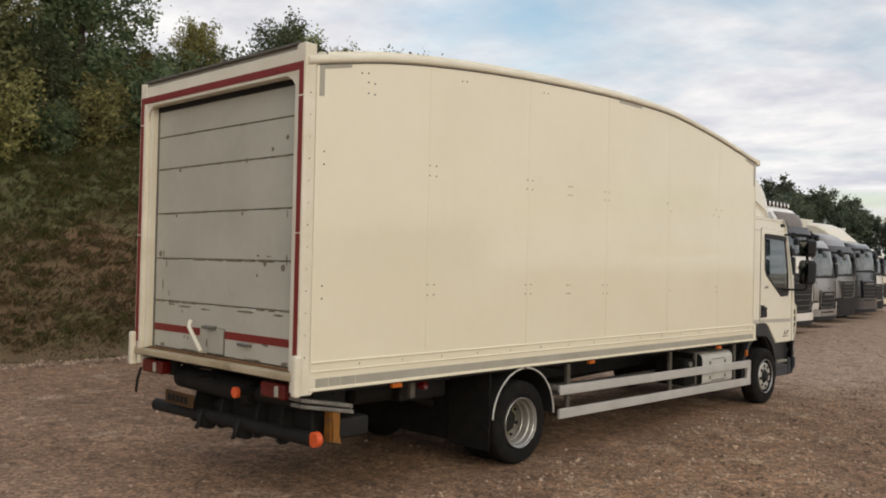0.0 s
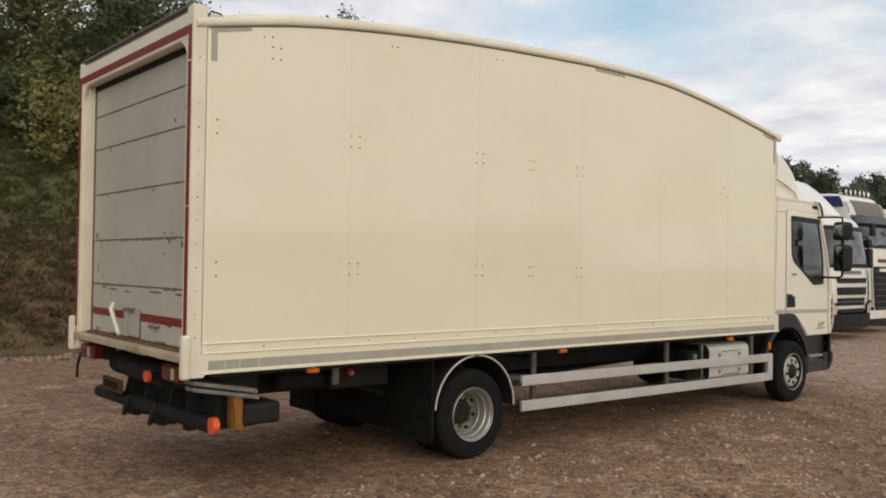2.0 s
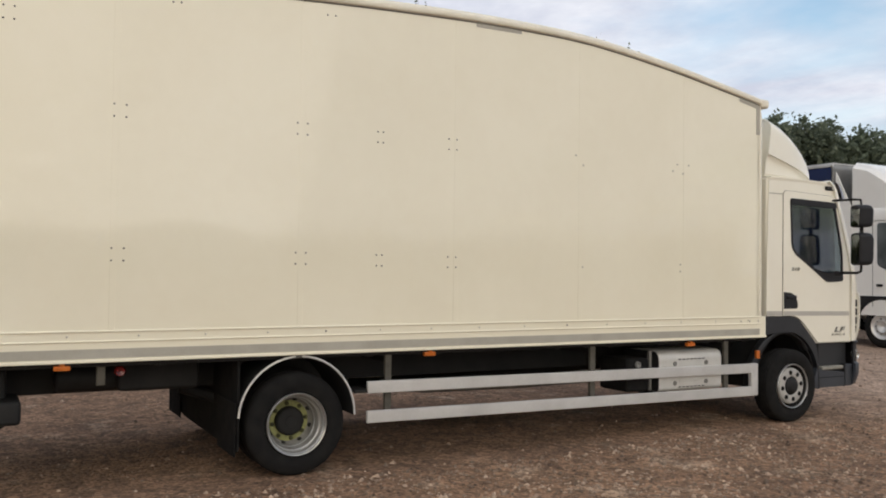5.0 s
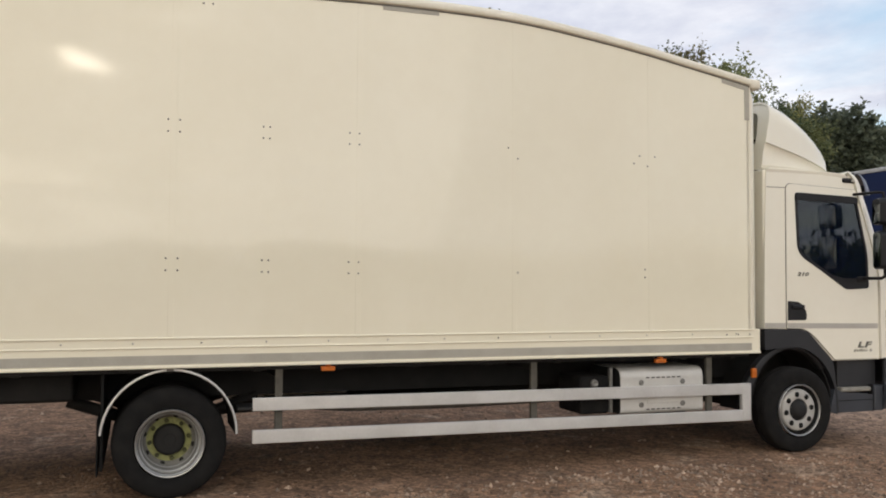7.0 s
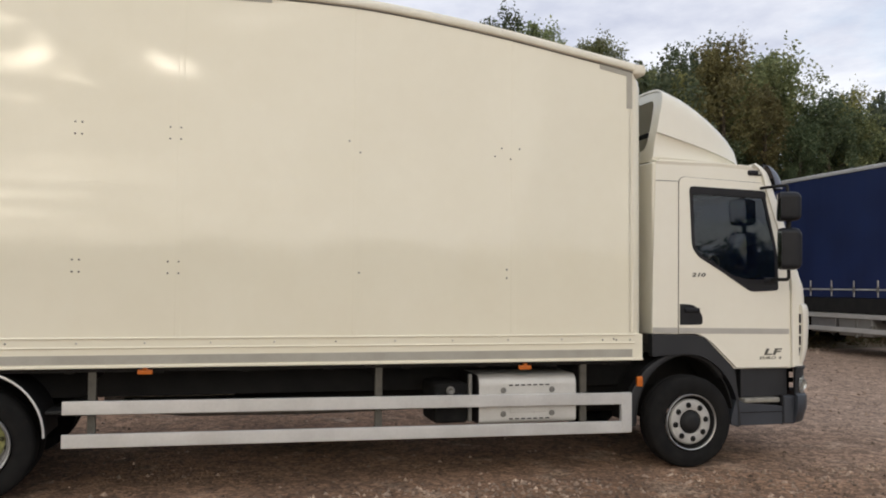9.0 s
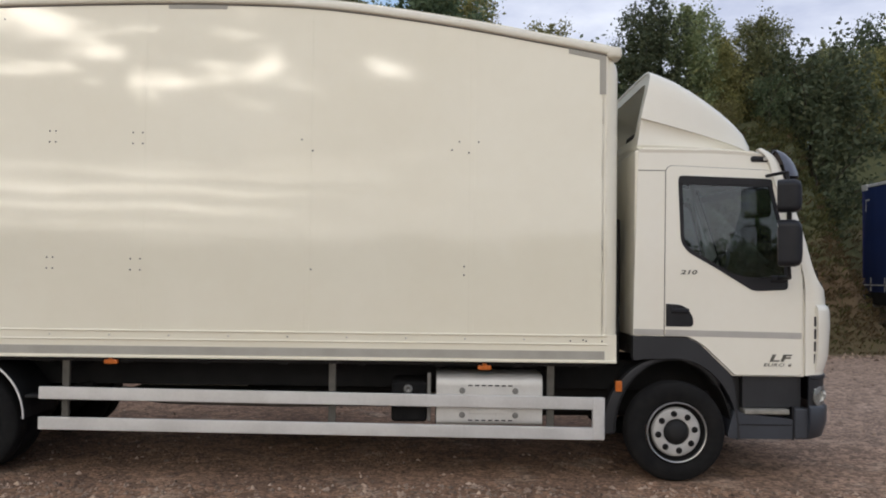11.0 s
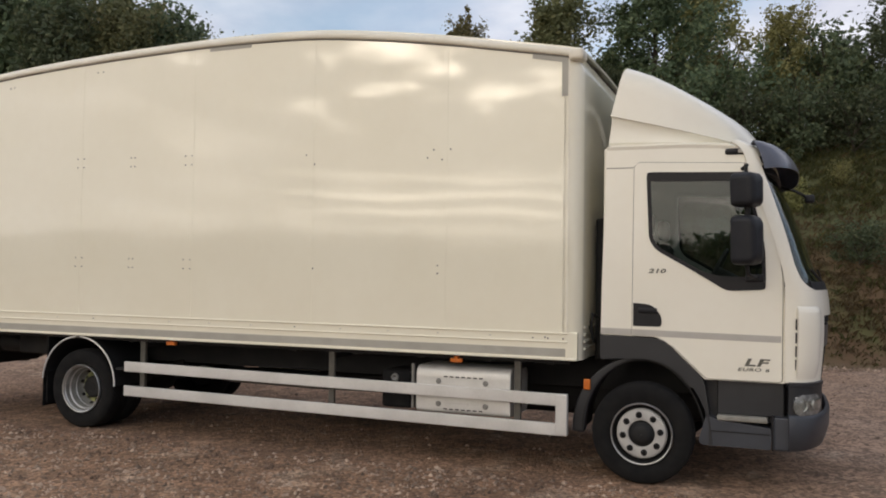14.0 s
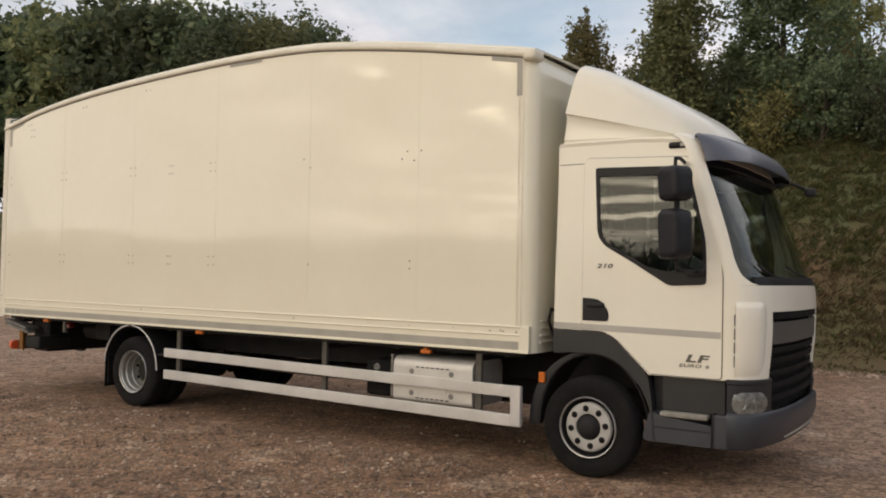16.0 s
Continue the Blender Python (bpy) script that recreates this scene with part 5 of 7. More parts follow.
    part("grille_lip", skin(-44, 44, 1.345, 1.40, 20, 2, -.004), GRILLE_MATT, lorry, thick=-.02)
    for z in (.70, .80, .90, 1.0, 1.08):
        part("grille_slat", skin(-43, 43, z, z + .045, 20, 1, -.028), GRILLE_MATT, lorry, "black grille slat", thick=-.03)
    part("front_badge", Shape().box(CX - .16, CX + .16, 14.36, 14.385, 1.20, 1.27, .006), BADGE, lorry)
    # bumper, lamps and steps

    def bump_row(z, th0, th1, out, n=16):
        return [(lambda p: (p[0], p[1] + .0, z))(nose_point(th0 + (th1 - th0) * i / n, .9, out)) for i in range(n + 1)]
    part("bumper", Shape().loft([bump_row(z, -88, 88, o, 40) for z, o in ((.375, -.05), (.395, -.005), (.50, .028), (.60, .03), (.615, .01))]), BUMPER, lorry, "blue-grey plastic bumper", thick=-.03, smooth=60)
    part("lamp_panel", Shape().loft([bump_row(z, 40, 88, o, 14) for z, o in ((.615, .008), (.80, .012), (.885, .012))]), PLASTIC, lorry, thick=-.02, smooth=60)
    part("lamp_panel", Shape().loft([bump_row(z, -88, -40, o, 14) for z, o in ((.615, .008), (.80, .012), (.885, .012))]), PLASTIC, lorry, thick=-.02, smooth=60)
    part("number_plate", Shape().loft([bump_row(z, -22, 22, .034, 8) for z in (.40, .51)]), GREY_TAPE, lorry, "pale plate on the bumper", thick=.006)
    part("lamp_lip", Shape().loft([bump_row(z, 40, 88, o, 14) for z, o in ((.855, .012), (.865, .035), (.878, .035), (.888, .012))]), PLASTIC, lorry, thick=-.01, smooth=60)
    for s in (1, -1):
        hl = part("headlamp", Shape().loft([bump_row(z, s * (46 + a), s * (84 - a), o, 14) for z, o, a in ((.640, .014, 6), (.66, .018, 2), (.70, .019, 0), (.75, .019, 1), (.775, .018, 4), (.79, .014, 9))]), LAMP_GREY, lorry, "clear headlamp in the bumper", thick=-.02, smooth=60)
        part("lamp_cover", Shape().loft([bump_row(z, s * (45 + a), s * (85 - a), o, 14) for z, o, a in ((.636, .016, 6), (.655, .032, 2), (.70, .042, 0), (.75, .040, 1), (.78, .030, 4), (.796, .016, 9))]), CLEAR, hl, thick=-.004, smooth=60).visible_shadow = False
        for th, r, ax in ((75, .052, "x"), (60, .046, "y")):
            p = nose_point(s * th, .90, .018)
            g = s if ax == "x" else 1
            part("lamp_bowl", Shape().lathe((p[0], p[1], .715), [(g * .018, r), (g * .014, r * .96), (g * -.004, r * .7), (g * -.012, r * .45), (g * .006, r * .40), (g * .012, r * .25), (g * .014, .0005)], n=20, axis=ax), LENS, hl, "bright lamp bowl", smooth=60)
        # bright strip stands in for the highlight across the lamp
        part("painted_glint", Shape().loft([bump_row(z, s * 56, s * 82, .030, 6) for z in (.766, .778)]), GLINT_WHITE, hl, thick=-.004)
        x = CX + s * (H - .02)
        # entry step block
        blk = rounded([(13.40, .352), (13.955, .352), (13.955, .52), (13.55, .56), (13.47, .60)], [.06, .02, .02, .02, .03])
        part("step_block", Shape().plate(blk, [], x - s * .28, s * .30), BUMPER, lorry, "blue-grey step moulding under the door", bevel=.012)
        part("step_groove", Shape().box(x + s * .018, x + s * .024, 13.49, 13.95, .465, .475), GLOSS_BLACK, lorry)
        part("step_tread", Shape().box(x - s * .22, x + s * .028, 13.55, 13.93, .555, .60, .012), TREAD, lorry, "worn ribbed step tread")
        part("step_well", Shape().box(x - s * .30, x - s * .10, 13.45, 14.06, .54, .90, .01), PLASTIC, lorry, "dark step well")
        part("step_riser", Shape().box(x - s * .12, x - s * .03, 13.55, 14.05, .60, .89, .01), PLASTIC, lorry)
        part("bumper_return", Shape().box(x - s * .30, x + s * .028, 13.972, 14.10, .352, .612, .016), BUMPER, lorry)
        part("bumper_gap", Shape().box(x - s * .05, x + s * .012, 13.957, 13.972, .345, .62), GLOSS_BLACK, lorry)
        # wheel arch: a rounded outer moulding over a set-back inner guard
        outer = [(13.52, .34), (13.49, .62), (13.452, .872), (13.19, 1.122), (13.14, 1.165), (13.06, 1.188), (12.615, 1.198), (12.615, 1.005)]
        op = rounded(outer, [.02, .05, .06, .06, .05, .04, .01, .02], 3)
        lower = [(12.72, 1.005)] + [(12.96 + .535 * math.cos(radians(a)), .40 + .615 * math.sin(radians(a))) for a in range(86, 2, -7)] + [(13.49, .34)]
        part("wheel_arch", Shape().plate(op + lower, [], x - s * .06, s * .085), PLASTIC, lorry, "dark grey wheel-arch moulding", bevel=.016)
        ring = [(12.96 + .585 * math.cos(radians(a)), .40 + .635 * math.sin(radians(a))) for a in range(40, 181, 7)] + [(12.372, .37)]
        ring += [(12.475, .37)] + [(12.96 + .475 * math.cos(radians(a)), .40 + .595 * math.sin(radians(a))) for a in range(180, 39, -7)]
        part("inner_guard", Shape().plate(ring, [], x - s * .10, s * .085), PLASTIC, lorry, "dark inner wheel guard", bevel=.012)
        rows = [[(x - s * .01, 12.96 + .50 * math.cos(radians(a)), .40 + .605 * math.sin(radians(a))), (x - s * .46, 12.96 + .51 * math.cos(radians(a)), .40 + .615 * math.sin(radians(a)))] for a in range(-4, 186, 8)]
        part("arch_liner", Shape().loft(rows), BLACK, lorry, thick=.01)
        part("arch_lamp", Shape().box(x - s * .02, x + s * .012, 12.475, 12.53, .73, .82, .008), AMBER, lorry, "amber side repeater")
    part("snorkel", Shape().box(XS - .52, XS - .34, 12.50, 12.58, .95, 2.2, .02), BLACK, lorry, "black air intake behind the cab")
    part("cable", Shape().tube([(XS - .2, 12.52, 1.12), (XS - .12, 12.51, 1.25), (XS - .14, 12.52, 1.36), (XS - .3, 12.54, 1.32)], .014, 6), BLACK, lorry)


build_cab()


def build_cab_extras():
    # roof air deflector: hood over a set-in skirt, its rear edge leaning forward
    prof = [(12.68, 1.095, 3.485, .105), (12.78, 1.092, 3.455, .09), (12.92, 1.085, 3.405, .075), (13.08, 1.07, 3.32, .06), (13.22, 1.048, 3.235, .045), (13.36, 1.012, 3.14, .035), (13.48, .97, 3.045, .03), (13.58, .92, 2.955, .025), (13.655, .86, 2.86, .015), (13.69, .80, 2.80, .01)]

    def crease(y):
        return 3.038 - .245 * (y - 12.68)

    def bow(y):
        return .19 * smoothstep(12.9, 13.7, y)

    def hood_row(y, w, t, lean, e=2 / 7.5):
        zc = min(crease(y), t - .01)
        row = []
        for k in range(33):
            a = math.pi * k / 32
            cx, sz = math.cos(a), abs(math.sin(a)) ** e
            fx = math.copysign(abs(cx) ** e, cx)
            row.append((CX + (w - .03 * sz) * fx, y + lean * sz + bow(y) * (1 - abs(fx) ** 2.2), zc + (t - zc) * sz))
        return row
    hood = part("roof_deflector", Shape().loft([hood_row(*p) for p in prof]), CAB_WHITE, lorry, "white roof air deflector", thick=-.018, smooth=60)
    for s in (1, -1):
        rows = []
        for y in (12.685, 12.85, 13.05, 13.25, 13.4, 13.52, 13.62, 13.67):
            w = curve([(p[0], p[1]) for p in prof], y)
            zc, base = crease(y), 2.79 - .02 * (y - 12.7)
            rows.append([(CX + s * (w - .006), y, zc + .02), (CX + s * (w - .030), y, zc - .022), (CX + s * (w - .034), y - .012, (zc + base) / 2), (CX + s * (w - .03), y - .026, base + .03), (CX + s * (w - .05), y - .03, min(base, zc - .03))])
        part("deflector_skirt", Shape().loft(rows), CAB_WHITE, hood, "set-in lower skirt of the deflector", thick=-.015, smooth=30)
    # rear return of the hood round a dark opening
    rear = hood_row(*prof[0])
    edge = [(CX + 1.05, 2.785)] + [(p[0], p[2]) for p in rear] + [(CX - 1.05, 2.785)]
    mouth = rounded([(CX + .90, 2.90), (CX + .95, 3.06), (CX + .90, 3.385), (CX - .90, 3.385), (CX - .95, 3.06), (CX - .90, 2.90)], .09)
    plate = Shape().plate([(a * .998 + CX * .002, b - .006) for a, b in edge], [mouth], 12.690, .014, axis="y")
    plate.v = [(x, y + (.105 * (max(0, (z - 3.038) / .434)) if z > 3.038 else -.03 * (3.038 - z) / .25), z) for x, y, z in plate.v]
    part("deflector_return", plate, CAB_WHITE, hood, "white rear return of the deflector", smooth=30)
    part("deflector_frame", Shape().tube([(CX - .9, 12.95, 2.78), (CX - .80, 13.0, 3.15), (CX + .80, 13.0, 3.15), (CX + .9, 12.95, 2.78)], .025, 8), BLACK, hood, "black deflector stay")
    # marker lamps on the roof corner
    for s in (1, -1):
        part("roof_lamp", Shape().box(CX + s * (H - .05), CX + s * (H + .022), 13.60, 13.755, 2.672, 2.722, .018), GLOSS_BLACK, lorry, "small black roof marker lamp")
        part("lamp_lens", Shape().box(CX + s * (H + .02), CX + s * (H + .027), 13.70, 13.745, 2.682, 2.712, .004), GREY_TAPE, lorry)
    # sun visor over the windscreen
    rows = []
    for z, oy in ((2.762, .01), (2.782, .03), (2.785, .07), (2.765, .13), (2.725, .19), (2.67, .235), (2.61, .265), (2.575, .272)):
        row = []
        for i in range(29):
            th = (-84 + 168 * i / 28) * (.84 + .16 * smoothstep(0, 4, len(rows)))
            p = nose_point(th, 2.72, .012)
            k = max(0, math.cos(radians(th))) ** .45
            row.append((p[0], p[1] + oy * (.30 + .70 * k), z - .03 * (1 - k)))
        rows.append(row)
    part("sun_visor", Shape().loft(rows), VISOR, lorry, "smoked dark sun visor over the windscreen", thick=-.008, smooth=60)
    part("front_mirror", Shape().box(CX - .94, CX - .84, 14.24, 14.33, 2.44, 2.52, .02), MIRROR_SHELL, lorry, "small black kerb mirror on an arm")
    part("front_mirror_arm", Shape().tube([(CX - .85, 13.95, 2.62), (CX - .88, 14.15, 2.56), (CX - .9, 14.28, 2.49)], .016, 6), BLACK, lorry)
    for s in (1, -1):
        p = nose_point(s * 70, 2.65, .0)
        part("visor_bracket", Shape().box(p[0] - .02, p[0] + .02, p[1] - .02, p[1] + .12, 2.60, 2.66, .006), BLACK, lorry)
    for th in (66, 61, 40, 35):
        p = nose_point(th, 2.75)
        part("visor_bolt", Shape().lathe((p[0], p[1] + .075, 2.765), [(-.01, .016), (.022, .016), (.026, .012), (.027, .0005)], n=10, axis="z"), BLACK, lorry)
    # mirrors on the driver's side and the other
    for s in (1, -1):
        mx = CX + s * 1.49
        mc, ms = math.cos(radians(-24)), math.sin(radians(-24))
        up = rounded([(-.10, -.13), (.10, -.13), (.115, .10), (.07, .13), (-.09, .13)], .045, 4)
        lo = rounded([(-.10, -.187), (.10, -.187), (.115, .155), (.08, .187), (-.09, .187)], .05, 4)
        for nm, out, zc, yc in (("mirror_upper", up, 2.355, 13.768), ("mirror_lower", lo, 1.975, 13.772)):
            rows = []
            for d, k in ((-.07, .95), (-.055, 1.0), (.05, 1.0), (.085, .94), (.105, .78), (.112, .4)):
                rows.append([(mx + (a * k * mc - s * d * ms) , yc + s * a * k * ms + d * mc, zc + b * k) for a, b in out])
            mr = part(nm, Shape().loft(rows, closed=True, cap=True), MIRROR_SHELL, lorry, "black wing mirror housing", smooth=45)
            part("mirror_glass", Shape().loft([[(mx + a * .86 * f * mc - s * d * ms, yc + s * a * .86 * f * ms + d * mc, zc + b * .9 * f) for a, b in out] for f, d in ((1, -.069), (1, -.0715), (.6, -.073), (.02, -.0735))], closed=True), MIRROR, mr, "mirror glass", smooth=60)
        part("mirror_arm", Shape().tube([(CX + s * (H - .06), 13.72, 2.555), (mx - s * .10, 13.775, 2.555), (mx, 13.772, 2.545), (mx + s * .01, 13.772, 2.47)], .014, 8), BLACK, lorry, "black mirror arm")
        part("mirror_arm", Shape().tube([(CX + s * (H + .0), 13.84, 1.70), (mx - s * .08, 13.82, 1.70), (mx - s * .01, 13.79, 1.72), (mx, 13.78, 1.80)], .016, 8), BLACK, lorry)
        part("mirror_post", Shape().tube([(mx, 13.785, 2.25), (mx, 13.785, 2.14)], .022, 8), BLACK, lorry)
        part("mirror_foot", Shape().box(CX + s * H, CX + s * (H + .03), 13.76, 13.90, 1.66, 1.72, .012), GLOSS_BLACK, lorry)
    # lettering on the door: model name and power figure
    def words(text, size, wide, y, z, name, x=XS + .0125, thin=.035, mat=BADGE):
        cu = bpy.data.curves.new(name, "FONT")
        cu.body, cu.size, cu.extrude, cu.shear, cu.offset = text, size, .0016, .22, size * thin
        cu.space_character = 1.1
        cu.align_x, cu.align_y = "CENTER", "CENTER"
        tmp = bpy.data.objects.new(name + "_src", cu)
        scene.collection.objects.link(tmp)
        me = bpy.data.meshes.new_from_object(tmp.evaluated_get(bpy.context.evaluated_depsgraph_get()))
        bpy.data.objects.remove(tmp)
        me.materials.clear(); me.materials.append(mat)
        me.transform(Matrix.Translation(Vector((x + .002, y, z)) - ORIGIN[lorry.name]) @ Euler((radians(90), 0, radians(90))).to_matrix().to_4x4() @ Matrix.Diagonal((wide, 1, 1, 1)))
        ob = new(name, me)
        ob.parent = lorry
        ORIGIN[ob.name] = ORIGIN[lorry.name]
        ob["label"] = "metallic lettering on the door"
        return ob
    words("210", .048, 1.75, 13.075, 1.735, "power_figure")
    words("LF", .080, 2.1, 13.835, 1.025, "model_letters")
    words("EURO", .036, 1.75, 13.79, .970, "model_line", thin=.012)
    words("6", .036, 1.75, 13.922, .970, "model_grade", thin=.012)
    # inside the cab
    for s in (1, -1):
        sx = CX + s * .55
        st = part("seat", Shape().box(sx - .24, sx + .24, 12.98, 13.45, 1.35, 1.50, .05), SEAT, lorry, "dark cloth seat")
        part("seat_back", Shape().box(sx - .23, sx + .23, 12.86, 13.0, 1.45, 2.02, .06), SEAT, st)
        part("head_rest", Shape().box(sx - .14, sx + .14, 12.87, 12.97, 2.05, 2.25, .04), SEAT, st)
        part("seat_base", Shape().box(sx - .2, sx + .2, 13.0, 13.4, 1.1, 1.36, .02), DASH, st)
    part("seat", Shape().box(CX - .2, CX + .2, 12.98, 13.40, 1.35, 1.48, .05), SEAT, lorry)
    part("dashboard", Shape().loft([[(x, 13.98 + .22 * (1 - ((x - CX) / 1.08) ** 2), 1.62), (x, 13.75, 1.68), (x, 13.68, 1.64), (x, 13.72, 1.2)] for x in [CX - 1.06 + 2.12 * i / 8 for i in range(9)]]), DASH, lorry, "dark grey dashboard", thick=-.02)
    sw = [(CX + .55 + .21 * math.cos(radians(a)), 13.50 + .09 * math.sin(radians(a)), 1.74 + .19 * math.sin(radians(a))) for a in range(0, 360, 15)]
    wheel = part("steering_wheel", Shape().tube(sw, .016, 8, closed=True), DASH, lorry, "dark steering wheel")
    part("steering_column", Shape().cyl((CX + .55, 13.50, 1.74), (CX + .55, 13.72, 1.62), .05, .06), DASH, wheel)
    part("steering_spoke", Shape().box(CX + .36, CX + .74, 13.49, 13.51, 1.715, 1.765, .01), DASH, wheel)
    part("rear_lining", Shape().box(CX - 1.05, CX + 1.05, 12.68, 12.70, 1.1, 2.74), TRIM, lorry)
    part("roof_lining", Shape().box(CX - 1.05, CX + 1.05, 12.70, 13.6, 2.70, 2.715), TRIM, lorry)


build_cab_extras()


# ---- parked lorries ----
BLUE = surf("blue_curtain", (0.010, 0.022, 0.085), (0.008, 0.016, 0.062), rough=0.42, scale=1.2, fine=20, bump=0.12, bump_scale=3.5)
WHITE = surf("white_cab_paint", (0.80, 0.79, 0.76), (0.76, 0.75, 0.72), rough=0.18, scale=2, coat=0.3)
SILVER = surf("silver_cab_paint", (0.33, 0.325, 0.315), (0.27, 0.265, 0.255), rough=0.24, metal=0.5, scale=2, coat=0.4)
GREYP = surf("mid_grey_cab_paint", (0.24, 0.235, 0.24), (0.20, 0.197, 0.20), rough=0.25, metal=0.4, scale=2, coat=0.4)
DARKP = surf("dark_slate_cab_paint", (0.024, 0.028, 0.036), (0.018, 0.021, 0.028), rough=0.2, scale=2, coat=0.5)
CREAMP = surf("cream_cab_paint", (0.74, 0.70, 0.58), (0.70, 0.65, 0.53), rough=0.25, scale=2)
# pale patches in the base colour stand in for reflected sky
SCREEN = surf("screen_painted_sky", (0.13, 0.145, 0.148), (0.025, 0.030, 0.033), rough=0.04, scale=1.6)
GRILLE = surf("grille_black", (0.012, 0.012, 0.014), (0.020, 0.020, 0.022), rough=0.5, scale=9, spec=0.22)
VISOR_DARK = surf("dark_grey_visor", (0.060, 0.062, 0.068), (0.045, 0.047, 0.052), rough=0.35, scale=4)
ROOFSCREEN = surf("louvred_roof_panel", (0.20, 0.17, 0.16), (0.14, 0.12, 0.115), rough=0.5, scale=6)
NAVY = surf("navy_panel", (0.022, 0.028, 0.13), (0.018, 0.022, 0.10), rough=0.25, scale=3)
BEAM = surf("headlamp_glass", (0.86, 0.86, 0.84), (0.55, 0.55, 0.54), rough=0.14, metal=0.35, scale=9)


def cab_plan(hw, yf, b, yb, n=12):
    """Outline of a cab in plan: rounded front, square back."""
    pts = [(hw, yb)]
    for i in range(n + 1):
        th = radians(90 - 180 * i / n)
        s, c = math.sin(th), math.cos(th)
        e = 2 / 3.2
        pts.append((hw * math.copysign(abs(s) ** e, s), yf - b + b * max(c, 0) ** e))
    pts.append((-hw, yb))
    return pts


def road_wheel(t, x, y, s, r=.5, w=.3, rim=None, twin=False):
    wheel = part("road_wheel", Shape().lathe((x, y, r), [(s * -.10, .001), (s * -.02, .08), (s * -.0, .14), (s * -.04, .15), (s * -.05, .22), (s * -.03, .26), (s * .004, .285), (s * .0, .30), (s * -.03, .30)], n=28), rim or ALU, t, "polished road wheel")
    part("tyre", Shape().lathe((x, y, r), [(s * -.02, .29), (s * .005, .36), (0, .42), (s * -.03, .47), (s * -.06, .495), (s * -.16, .5), (s * -(w - .06), .495), (s * -(w - .02), .46), (s * -w, .40), (s * -(w - .02), .29)], n=36), RUBBER, wheel, "black tyre")
    for k in range(10):
        a = radians(36 * k)
        part("stud", Shape().lathe((x, y + .185 * math.cos(a), r + .185 * math.sin(a)), [(s * -.05, .016), (s * -.01, .014), (s * -.008, .001)], n=6), GALV, wheel)
    return wheel


